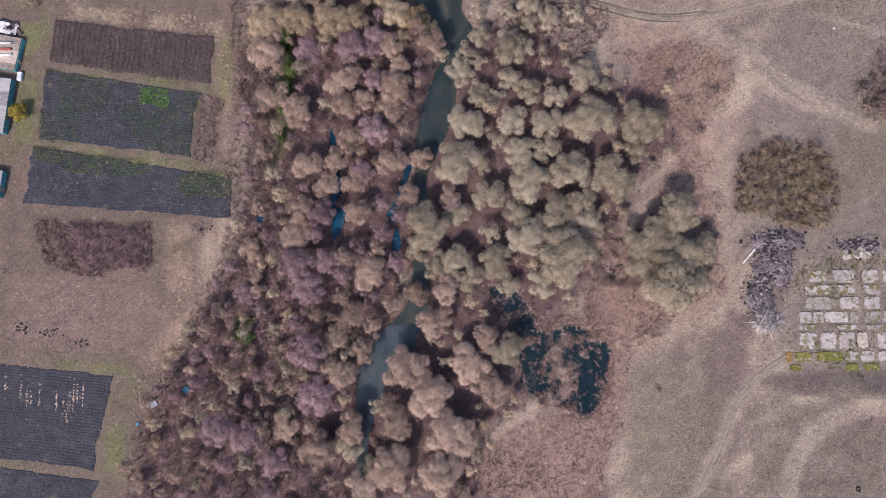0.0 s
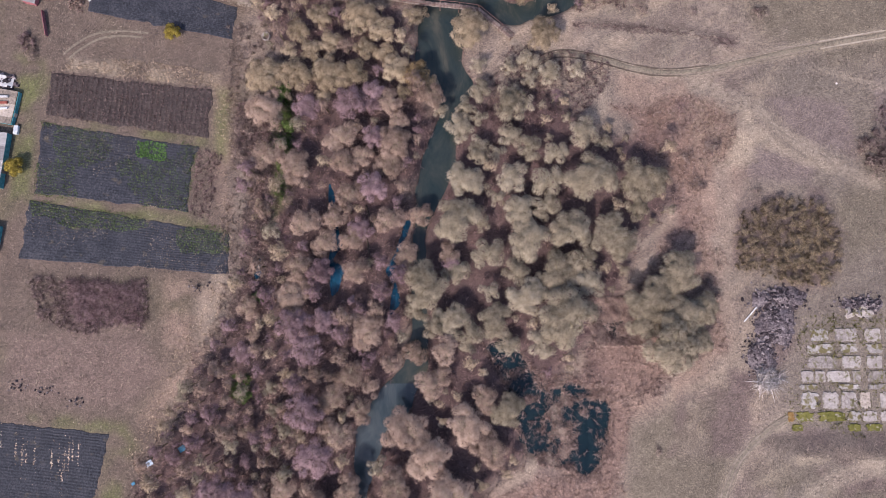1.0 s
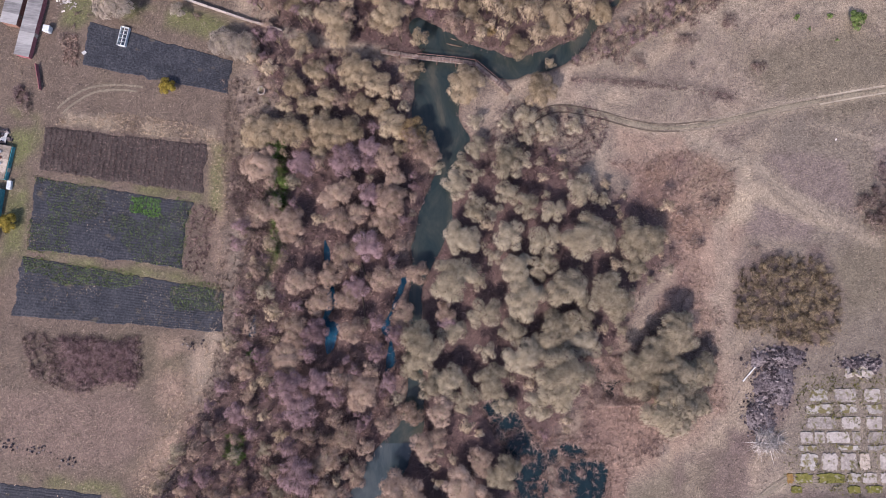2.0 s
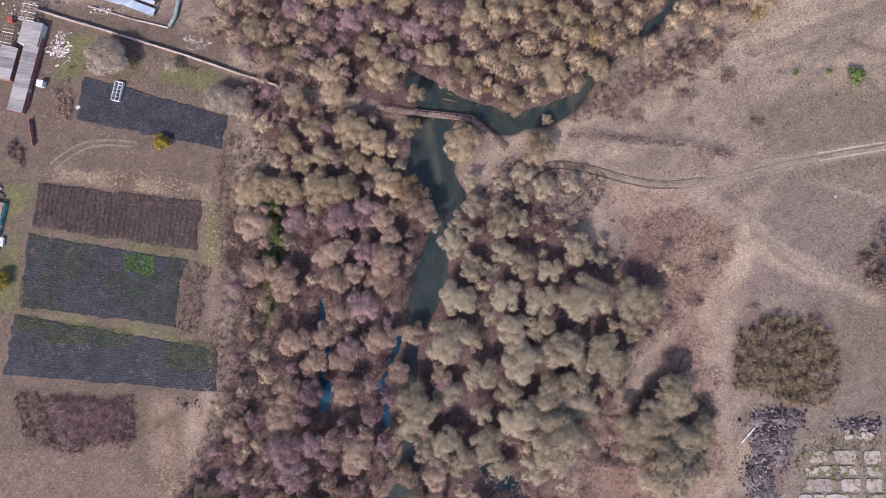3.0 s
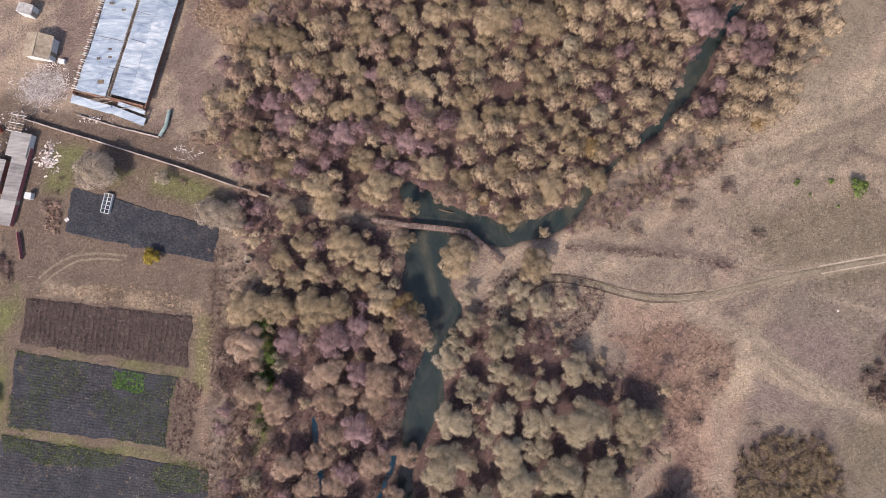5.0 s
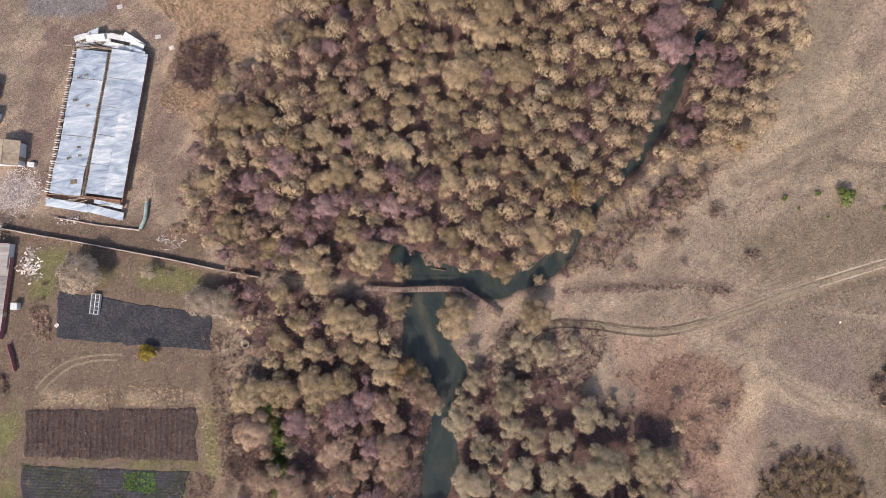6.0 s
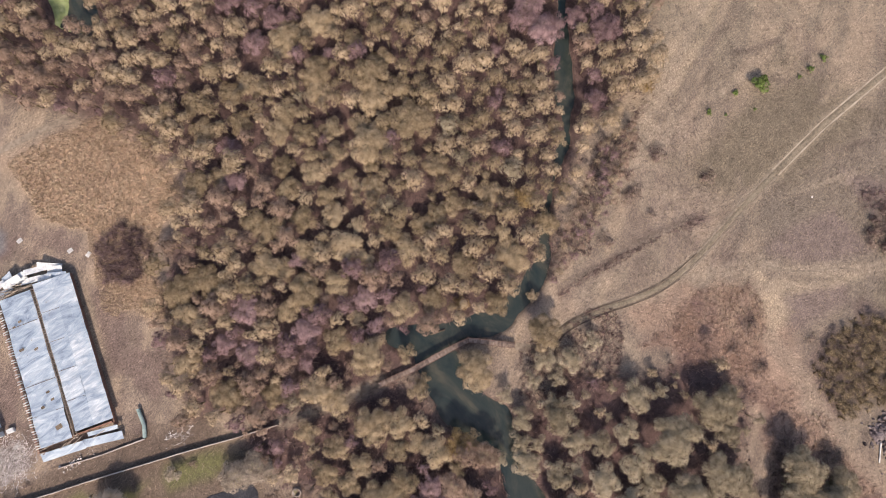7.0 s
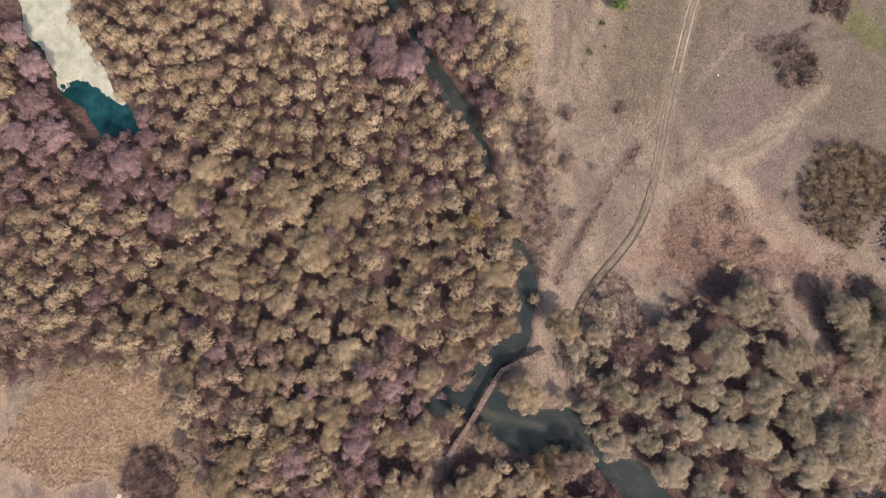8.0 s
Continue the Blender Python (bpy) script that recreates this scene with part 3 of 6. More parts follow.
    col = blend(col, 1 - smooth(-1.5, 1, area_side(x, y, CLEARING) + w * 0.4), (0.3, 0.215, 0.16))
    col = blend(col, 1 - smooth(-1, 1, area_side(x, y, BURNT) + w * 0.15), (0.125, 0.12, 0.127))
    col = blend(col, (1 - smooth(0.1, 0.8, np.abs(area_side(x, y, BURNT) + w * 0.15 - 0.4))) * smooth(143, 150, y), (0.05, 0.042, 0.042))
    wet = 1 - smooth(-0.6, -0.1, z)
    col = blend(col, wet * 0.8, (0.075, 0.055, 0.045))
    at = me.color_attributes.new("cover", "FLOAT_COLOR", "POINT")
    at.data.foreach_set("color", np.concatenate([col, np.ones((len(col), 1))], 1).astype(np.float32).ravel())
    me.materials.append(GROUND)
    me.polygons.foreach_set("use_smooth", [True] * len(q))
    return tagged(new("ground", me), "dry winter meadow, garden earth and marshy woodland floor", "ground", kind="structure")


build_ground()


def mesh_object(name, verts, faces, mat, parent=None, label="", smooth_faces=False):
    me = bpy.data.meshes.new(name)
    me.from_pydata([tuple(p) for p in verts], [], [tuple(f) for f in faces])
    me.materials.append(mat)
    me.update()
    if smooth_faces:
        me.polygons.foreach_set("use_smooth", [True] * len(me.polygons))
    ob = new(name, me)
    if parent:
        ob.parent = parent
    if label:
        ob["label"] = label
    return ob


tagged(mesh_object("water", [(-60, -100, WATER_LEVEL), (130, -100, WATER_LEVEL), (130, 260, WATER_LEVEL), (-60, 260, WATER_LEVEL)], [(0, 1, 2, 3)], WATER), "murky grey-green river water", "water", kind="structure")
for name, x0, x1, y0, y1, mat, label in (("creek", -31, -20.5, -2, 34, CREEK_WATER, "creek under the trees with sky reflection coloured in blue"), ("creek", -16.5, -7.7, -4.5, 21, CREEK_WATER, "creek under the trees with sky reflection coloured in blue"), ("creek", -46, -38, 3, 14, CREEK_WATER, "small puddle at the wood's edge with sky reflection coloured in blue"),
                                         ("pool", -32, -1.5, -98, -17.5, POOL_WATER, "blue-grey slack water of the old river bed"), ("swamp", 5.5, 45, -42, 4, SWAMP_WATER, "dark teal swamp water")):
    tagged(mesh_object(name, [(x0, y0, WATER_LEVEL + 0.012), (x1, y0, WATER_LEVEL + 0.012), (x1, y1, WATER_LEVEL + 0.012), (x0, y1, WATER_LEVEL + 0.012)], [(0, 1, 2, 3)], mat), label, "water", kind="structure")

# ---------------------------------------------------------------- twigs and trees
def twig_mesh(name, tri, normals, mats, index=None):
    """A mesh of loose thin triangles whose shading follows the rounded sprays they belong to."""
    me = bpy.data.meshes.new(name)
    n = len(tri)
    me.vertices.add(n)
    me.vertices.foreach_set("co", np.asarray(tri, np.float32).ravel())
    me.loops.add(n)
    me.loops.foreach_set("vertex_index", np.arange(n, dtype=np.int32))
    me.polygons.add(n // 3)
    me.polygons.foreach_set("loop_start", np.arange(0, n, 3, dtype=np.int32))
    for m in mats:
        me.materials.append(m)
    if index is not None:
        me.polygons.foreach_set("material_index", np.asarray(index, np.int32))
    me.update(calc_edges=True)
    if normals is not None:
        me.normals_split_custom_set_from_vertices(normals.tolist())
    return me


def slivers(p0, p1, width, r, out=None):
    """One thin triangle for each pair of points, narrow at its root; out: the way each one faces."""
    d = p1 - p0
    side = np.cross(d, r.normal(size=d.shape) + (0 if out is None else 1.2 * out))
    side /= np.linalg.norm(side, axis=1)[:, None] + 1e-9
    w = width * r.uniform(0.5, 1.5, len(d))[:, None]
    a, b, c = p1, p0 + side * w, p0 - side * w * 0.4
    if out is not None:
        flip = (np.cross(b - a, c - a) * out).sum(1) < 0
        b, c = np.where(flip[:, None], c, b), np.where(flip[:, None], b, c)
    return np.stack([a, b, c], 1).reshape(-1, 3)


def tube(V, F, pts, radii, sides=5):
    base = len(V)
    for p, q in zip(pts, radii):
        for s in range(sides):
            a = 2 * math.pi * s / sides
            V.append((p[0] + q * math.cos(a), p[1] + q * math.sin(a), p[2]))
    for i in range(len(pts) - 1):
        for s in range(sides):
            a, b = base + i * sides + s, base + i * sides + (s + 1) % sides
            F.append((a, b, b + sides, a + sides))


def crown_points(R, H, clumps, r):
    """Centres and radii of the soft rounded sprays that make up a domed crown of radius R and height H."""
    out = [(np.array([r.normal() * 0.08 * R, r.normal() * 0.08 * R, H - R * 0.48]), R * 0.48)]
    for k in range(clumps - 1):
        inner = k < clumps * 0.3
        a = k * 2.399 + r.normal() * 0.35
        rad = R * ((0.34 if inner else 0.64) + r.normal() * 0.05)
        rc = R * (r.uniform(0.34, 0.44) if inner else r.uniform(0.26, 0.4))
        z = H - min(0.42 * H, 0.62 * R) * (rad / R) ** 2 - rc * 0.95 + r.normal() * 0.04 * R
        out.append((np.array([rad * math.cos(a), rad * math.sin(a), max(z, rc * 0.7)]), rc))
    return out


def tree_shape(R, H, clumps, twigs, seed, width, lite):
    """Wood (vertices, faces) and twigs (triangles, shading normals) of one bare tree."""
    r = np.random.default_rng(seed)
    V, F = [], []
    fork = H * r.uniform(0.12, 0.22)
    tube(V, F, [(0, 0, -0.5), (0.05, 0, fork * 0.5), (0.1, 0.05, fork)], [0.07 * R, 0.058 * R, 0.05 * R], 5)
    cs = crown_points(R, H, clumps, r)
    if lite:
        cs = [(np.array([0, 0, H - 0.62 * R]), 0.62 * R)]
        for k in range(clumps - 1):
            a, q = k * 6.283 / (clumps - 1) + r.normal() * 0.3, R * r.uniform(0.5, 0.62)
            cs.append((np.array([q * math.cos(a), q * math.sin(a), H - R * r.uniform(0.75, 1.05)]), R * r.uniform(0.36, 0.46)))
    open_top = not lite and H > 3 and r.random() < 0.6
    total = sum(q * q for _, q in cs)
    tris, norms = [], []
    for i, (c, rc) in enumerate(cs):
        start = np.array([0.1, 0.05, fork * r.uniform(0.75, 1.0)])
        root = c - np.array([c[0] * 0.3, c[1] * 0.3, rc * 0.95])
        mid = start * 0.5 + root * 0.5 + np.array([c[0] * 0.12, c[1] * 0.12, -0.04 * H])
        if lite:
            tube(V, F, [start, root], [0.03 * R, 0.012 * R], 3)
        else:
            tube(V, F, [start, mid, root], [0.03 * R, 0.02 * R, 0.012 * R], 3)
        n = int(twigs * rc * rc / total * (0.45 if open_top and i == 0 else 1.0))
        d = r.normal(size=(n, 3))
        d[:, 2] = np.abs(d[:, 2]) * 1.05 - 0.28
        d /= np.linalg.norm(d, axis=1)[:, None]
        lobe = 0.95 + 0.08 * np.sin(d[:, 0] * 7 + seed) * np.sin(d[:, 1] * 7 + c[0]) + r.normal(size=n) * 0.09
        tip = c + d * (rc * lobe)[:, None]
        # fine twigs fan out and down over the rounded surface of the spray
        back = d + np.array([0, 0, 1.0]) * r.uniform(0.25, 0.95, n)[:, None] + r.normal(size=d.shape) * 0.2
        back /= np.linalg.norm(back, axis=1)[:, None]
        inner = c + back * (rc * (lobe - r.uniform(0.02, 0.22, n)))[:, None]
        # a closer layer of short sprays below the fine tips
        deep = np.arange(n) < n * (0.42 if lite else 0.34)
        k = deep.sum()
        tip[deep] = c + d[deep] * (rc * r.uniform(0.74, 0.92, k))[:, None]
        lean = d[deep] + np.array([0, 0, 0.7]) + r.normal(size=(k, 3)) * 0.25
        inner[deep] = c + lean / np.linalg.norm(lean, axis=1)[:, None] * (rc * r.uniform(0.6, 0.78, k))[:, None]
        tris.append(slivers(inner, tip, width * np.where(deep, (0.14 if lite else 0.11) * rc / width, 1.0)[:, None], r, d))
        nn = d * 0.5 + c / (np.linalg.norm(c) + 1e-9) * 0.2 + np.array([0, 0, 0.5]) + r.normal(size=d.shape) * np.where(deep, 0.08, 0.18)[:, None]
        nn /= np.linalg.norm(nn, axis=1)[:, None]
        norms.append(np.repeat(nn, 3, 0))
    if lite:
        for k in range(5):
            a, q = k * 1.257 + r.normal() * 0.3, R * r.uniform(0.35, 0.7)
            tube(V, F, [(0.05, 0.03, H * 0.75), (q * math.cos(a), q * math.sin(a), H - 0.5 * R * (q / R) ** 2 + 0.02 * R)], [0.022 * R, 0.009 * R], 3)
    # a leader with pale limbs that fork outward and show through the top of the crown
    if not lite and H >= 3:
        hub = np.array([r.normal() * 0.05 * R, r.normal() * 0.05 * R, H * 0.8])
        tube(V, F, [(0.1, 0.05, fork * 0.9), hub], [0.035 * R, 0.012 * R], 3)
        for k in range(8 if open_top else 4):
            a, q = k * 0.785 + r.normal() * 0.25, R * r.uniform(0.35, 0.62)
            for fan in (-1, 1):
                b = a + fan * r.uniform(0.1, 0.3)
                knee = np.array([0.45 * q * math.cos(a), 0.45 * q * math.sin(a), H * 0.95 - 0.02 * R])
                far = np.array([q * math.cos(b), q * math.sin(b), H - min(0.42 * H, 0.62 * R) * (q / R) ** 2 - 0.015 * R])
                tube(V, F, ([hub] if fan < 0 else []) + [knee, far], ([0.013 * R] if fan < 0 else []) + [0.011 * R, 0.004 * R], 3)
    return np.array(V), np.array(F), np.concatenate(tris), np.concatenate(norms)


BIG, MID, SMALL = (5.0, 7.4, 15, 7200), (3.6, 6.0, 12, 3700), (2.3, 4.5, 8, 1650)
KINDS = {
    "tan": ("willow_tree", "tree", "bare tan willow tree with a rounded twiggy crown", "willows", TWIG_TAN, BARK_PALE, 0.05, [BIG, MID, MID, SMALL, SMALL]),
    "olive": ("willow_tree", "tree", "bare olive-grey willow tree with a dense rounded crown", "willows", TWIG_OLIVE, BARK_PALE, 0.05, [BIG, BIG, MID, MID, SMALL]),
    "honey": ("willow_tree", "tree", "bare honey-brown willow tree with a brushy domed crown", "willows", TWIG_HONEY, BARK_PALE, 0.05, [BIG, MID, MID, SMALL, SMALL]),
    "rose": ("willow_tree", "tree", "bare pinkish tan willow tree with a twiggy crown", "willows", TWIG_ROSE, BARK_PALE, 0.05, [BIG, MID, MID, SMALL, SMALL]),
    "mauve": ("alder_tree", "tree", "bare alder tree with a haze of mauve-brown twigs", "alders", TWIG_MAUVE, BARK, 0.045, [(3.6, 6.4, 11, 3300), (3.6, 6.8, 10, 3300), (2.3, 5, 7, 1350)]),
    "gold": ("golden_willow", "tree", "leafless willow with golden orange twigs", "golden willows", TWIG_GOLD, TWIG_GOLD, 0.05, [(3.0, 5.0, 11, 2200), (1.8, 3.4, 8, 1100)]),
    "grey": ("pale_tree", "tree", "pale grey leafless garden tree with upright twigs", "pale trees", TWIG_GREY, BARK_PALE, 0.034, [(3.4, 4.6, 30, 8500), (1.9, 3.2, 16, 2600)]),
    "bush": ("thorn_bush", "shrub", "low leafless dark brown thorny bush", "thorn bushes", BUSH, BARK, 0.05, [(2.4, 1.5, 10, 700), (1.4, 1.0, 7, 320)]),
    "thicket": ("thorn_bush", "shrub", "dense olive-brown thorn bush of a thicket", "thicket bushes", THICKET, BARK, 0.05, [(1.7, 2.4, 9, 620), (1.7, 2.6, 8, 620)]),
    "evergreen": ("green_shrub", "shrub", "small bright green evergreen shrub on the meadow", "green shrubs", GREEN, BARK, 0.12, [(2.0, 2.6, 9, 1300), (0.9, 1.1, 6, 420)]),
    "yellow": ("yellow_shrub", "shrub", "round mustard yellow shrub beside the gardens", "yellow shrubs", MUSTARD, BARK, 0.06, [(2.0, 2.2, 14, 4200)]),
}
LITE = [(1.2, 4.2, 4, 240), (1.6, 6.6, 4, 360), (2.0, 7.4, 5, 520), (2.4, 7.6, 6, 720), (2.9, 8.0, 7, 1020), (2.2, 7.0, 5, 600)]
SHAPES, PROTOS, PLACED, COUNT = {}, {}, [], {}
LOOSE = []


def variant(key, R, lite=False):
    """The nearest of a kind's ready shapes, built once."""
    sizes = LITE if lite else KINDS[key][7]
    best = sorted(range(len(sizes)), key=lambda i: abs(math.log(sizes[i][0] / R)) + rng.uniform(0, 0.2))[0]
    if (key, best, lite) not in SHAPES:
        R0, H0, clumps, tw = sizes[best]
        SHAPES[key, best, lite] = tree_shape(R0, H0, clumps, tw, 100 + len(SHAPES) * 7, KINDS[key][6] * (1.45 if lite else 1), lite)
    return best, sizes[best][0]


def stand(x, y, s):
    return Matrix.LocRotScale((x, y, ground_at(x, y)), Euler((0, 0, rng.uniform(0, 6.283))), (s, s, s * rng.uniform(0.76, 0.98)))


def plant(key, x, y, R):
    """Stands one tree of a kind at x, y with a crown of radius R."""
    best, R0 = variant(key, R)
    name, category, label, group, mat, wood, width, _ = KINDS[key]
    m = stand(x, y, R / R0)
    PLACED.append((x, y, R))
    COUNT[name] = COUNT.get(name, 0) + 1
    if (key, best) in PROTOS:
        proto = PROTOS[key, best]
        keep = proto.scale.copy()
        proto.scale = (1, 1, 1)
        ob = copy_thing(proto, m)
        proto.scale = keep
        return ob
    V, F, T, N = SHAPES[key, best, False]
    tree = tagged(new(name), label, category, group)
    mesh_object("trunk", V.tolist(), F.tolist(), wood, tree)
    crown = new("crown", twig_mesh("crown", T, N, [mat]))
    crown.parent = tree
    tree.matrix_basis = m
    PROTOS[key, best] = tree
    return tree


def scatter(key, x, y, R):
    """One more tree for the joined far wood."""
    best, R0 = variant(key, R, True)
    PLACED.append((x, y, R))
    s = R / R0 * 1.1
    LOOSE.append((key, best, Matrix.LocRotScale((x, y, ground_at(x, y)), Euler((0, 0, rng.uniform(0, 6.283))), (s, s, rng.uniform(0.85, 1.08)))))


# the willow grove on the east bank
GROVE_TREES = [(3.3, 39.1, 3.4), (14.5, 43.2, 3.8), (14.4, 36.8, 2.9), (7.3, 32.8, 2.6), (11.3, 32.8, 2.2), (18.7, 34, 3), (24.2, 32.9, 2.9), (30.5, 37.3, 3.6), (31.4, 26.9, 5.8), (42.9, 26.8, 5.1), (41.7, 20.6, 2.9), (22, 26.6, 3.8), (14.6, 27.3, 3.6), (4.4, 26.8, 4.3), (11.1, 23, 2.2), (16.5, 20, 3.8), (22.1, 21, 3.4), (2.4, 18.1, 5.4), (7.7, 17.4, 2.2), (27.1, 15.4, 4.6), (35.9, 14, 5.5), (18.2, 13.6, 4.6), (9.4, 10.6, 3.8), (29.1, 9.2, 3.4), (23.5, 6.4, 4.8), (15.1, 6.9, 3.1), (30.2, 4.3, 3.8)]
GROVE_SOUTH = [(17.4, 1.4, 4.6), (25.7, -3, 6.3), (21.1, 4, 2.2), (20.2, -8.3, 3.4), (9.3, 2.6, 2.4), (10.4, -3.7, 4.1), (13.5, -8.9, 2.6), (2.3, 7, 3.1), (-4.4, 4, 5.3), (-6.8, -0.8, 2.9), (1, -3.3, 4.1), (5.2, -7, 3.4), (-2.6, -4.5, 2.9), (12.7, -22.5, 4.1), (8, -20.1, 3.4), (4.3, -25.4, 4.6), (-1.5, -15.3, 3.1), (-4, -31.7, 5.1), (-8.7, -26.4, 5.3), (0.6, -39.8, 5.5), (9, -30.7, 4.1), (-11.1, -37.4, 4.1), (-12.3, -46.6, 5.1), (-1.8, -47.8, 4.8)]
LONE_CLUMP = [(49.6, 6.2, 4.3), (43.6, 0.5, 4.6), (42, -3.7, 3.6), (53.9, -1.4, 3.6), (50.2, -3.2, 4.1), (46.6, -8.6, 5.1), (52.4, -8.6, 3.4), (45.9, 3.8, 3.1)]
LONE_CLUMP = [(x, y, R * 1.2) for x, y, R in LONE_CLUMP]
WEST_TAN = [(-39.6, 50.7, 4.6), (-32.7, 50.7, 4.1), (-25.2, 50.6, 4.6), (-20.3, 50.6, 3.8), (-10.9, 51.8, 3.6), (-2.8, 45.3, 3.6), (-12.2, 44.3, 3.4), (-11.2, 35.1, 4.3), (-22.1, 37.1, 3.4), (-18.3, 32.7, 3.1), (-22, 30.8, 3.4), (-20.8, 23.9, 3.4), (-33.1, 30.3, 4.1), (-5.5, 19.4, 3.1), (-12.2, 18.2, 3.6), (0.5, 10.7, 2.9), (-8.3, 10.1, 3.4), (-19.5, 7.2, 3.4), (-20.1, 13.9, 3.4), (-26.2, 13.4, 3.4), (-32.8, 1.8, 4.6), (-17.1, -5.6, 4.3), (-6.9, -10.5, 3.1), (-0.3, -9.9, 3.4)]
WEST_MORE = [(-12.3, -12.8, 2.4), (-20.6, -15.1, 3.6), (-3.9, -17, 3.4), (-23, -26.9, 4.1), (-18.2, -22.2, 3.4), (-20.5, -38.5, 3.6), (-34.7, -38.3, 3.6), (-18.2, -50.5, 4.1), (-27.6, -43, 4.1), (-31.6, 7.9, 3.8), (-24.4, 18.9, 3.4), (-30.5, 17.7, 3.6), (-12.2, 30.1, 3.6), (-39.5, 43, 4.3), (-38.7, 32.8, 4.1), (-42.4, -0.5, 3.1), (-24.2, -19.8, 3.6), (-15.9, -17.5, 2.6)]
MAUVE_TREES = [(-30.2, 43.6, 3.6), (-20.9, 43.9, 4.3), (-15.9, 46.7, 3.1), (-15.9, 36.4, 2.9), (-15.9, 25.1, 3.8), (-26.8, 6.6, 3.6), (-32.1, -4.2, 4.1), (-26.1, -3.7, 3.4), (-29.6, -9.3, 4.3), (-43.4, -10.4, 2.9), (-11, -3.8, 2.6), (-18.3, 16.4, 3.1), (-29.5, -22.1, 4.8), (-27.7, -31.5, 4.8), (-42.8, -40, 4.1), (-48.2, -38.2, 4.1), (-36.9, -45.2, 3.6), (1.1, 8.8, 2.2)]
BRIDGE_TREES = [(6.3, 78.3, 3.2), (0.1, 80.5, 3.6), (-5, 72.2, 2.6), (-5.4, 65.2, 2.2), (5.4, 60.9, 4.7), (15.7, 80.6, 3.6), (25.6, 76.7, 4.3), (17.4, 70, 3.1), (21.8, 59.4, 4.2), (36.6, 78.5, 3.1), (24.8, 66.8, 1.7), (-11.3, 76.8, 4.1), (-15.6, 82.8, 3.4), (-24.6, 76.5, 3.8), (-32.5, 81.1, 3.4), (-8.4, 93.1, 3.4), (-9.4, 84.4, 2.6), (-15.3, 95.5, 4.3), (-20.8, 94.2, 2.9)]
NORTH_MAUVE = [(-27.5, 99.1, 4.1), (-19.4, 88.6, 3.6), (-23.3, 82.3, 2.6), (-5.4, 86.9, 3.4), (-6.7, 81, 2.6), (-15.5, 124.6, 2.6), (-31.9, 91, 3.6), (-35.4, 96.1, 2.9), (-13.2, 101.9, 2.4), (-12, 131.5, 2.9), (58.2, 118.7, 4.1), (62.9, 113.6, 3.6), (73, 106.7, 3.1), (61, 94.6, 2.9)]
POND_ALDERS = [(17.5, 185.8, 4.8), (12.9, 177.4, 4.6), (9.4, 166.9, 4.3), (14.1, 159.6, 4.6), (24.4, 189.6, 4.1), (5.9, 159.4, 3.8), (29.2, 198.1, 3.6), (9.2, 185.4, 4.3), (20.5, 159.5, 3.1), (12.8, 150.5, 3.4), (60.8, 120.1, 4.3), (59.3, 113.9, 4.1), (62.8, 125.3, 3.4), (71.7, 105.8, 4.1), (68.6, 112.7, 3.1), (49.4, 116.8, 1.9)]
NORTH_TREES = [(-19.3, 104.7, 3.8), (-10.3, 102.9, 3.1), (-2.6, 98.9, 4.1), (2, 101.2, 2.6), (-0.4, 93.9, 2.6), (7.3, 96.1, 3.4), (7.9, 90.3, 3.8), (13.5, 93.3, 3), (17.6, 93.2, 3), (21.8, 93, 3.1), (29.4, 90.6, 3.4), (26.9, 82.1, 2.6), (-6.2, 116.2, 3.1), (0, 116.5, 3.1), (-4.3, 121.3, 2.9), (6.6, 116.9, 3.1), (6.3, 111.3, 2.6), (14.2, 114.2, 5.1), (11.5, 110.1, 2.6), (-0.1, 110.3, 2.9), (6.6, 107.9, 2.6), (9.9, 106.1, 3.1), (-7, 109, 3.4), (-0.9, 105.9, 3.1), (-14.1, 111, 3.6)]
NORTH_FAR = [(2.9, 131.1, 3.6), (-0.7, 128.2, 3.6), (3.2, 124.8, 3.1), (9.1, 122.1, 3.1), (14.7, 119.5, 3.1), (-6.9, 135.2, 3.1), (-14.7, 137.6, 3.6), (11, 131, 3.6), (13.4, 135, 4.1), (-0.4, 141.2, 3.6), (-5.3, 142.2, 3), (-12.6, 144.1, 3.6), (22.8, 127.6, 4.6), (21.1, 122.7, 4.1), (26.6, 121.4, 3.4), (24.4, 113.4, 5.5), (27.4, 129.4, 2.9), (-31.8, 109.7, 4.3), (-37.2, 110.9, 4.1), (-38.8, 105.6, 3.6), (-44.1, 96.5, 3.4), (-40.8, 86.5, 4.1), (-21.6, 128, 3.6), (-16.7, 127, 2.9)]
PATH_TREES = [(-22.4, 72.9, 3.6), (-12.7, 75.1, 3.4), (-27.9, 64.3, 3.1), (-18.5, 64.3, 4.2), (-14.1, 61.2, 3.6), (-7.3, 64.4, 2.6), (-31.1, 70.6, 2.9), (-25.4, 58.4, 3), (-32.8, 61.4, 3)]
GROVE_NORTH = [(14.3, 52.5, 2.2), (18.6, 54.4, 2.7), (19.1, 49.9, 2.4), (23.4, 51.3, 3), (14.2, 46.5, 2.7), (18.4, 44.1, 2.2), (13.6, 41.7, 2.2), (14.2, 37.5, 2.9), (18.9, 35.7, 2.7), (11.1, 34, 1.9), (24.3, 34.5, 2.9), (29.8, 37.5, 4.1), (7.5, 35.1, 2.4), (7.6, 41.1, 2.2), (7.6, 47.1, 2.9), (29.5, 51.9, 2.4), (22.3, 58.6, 3.4), (35.1, 35.1, 2.2), (7.6, 53.1, 2.2)]
NECK_TREES = [(4.6, 43.6, 2.7), (-1.2, 43.0, 2.2), (-14.6, -33.8, 2.6), (-21, -43, 3.2), (-16.6, -47, 3)]
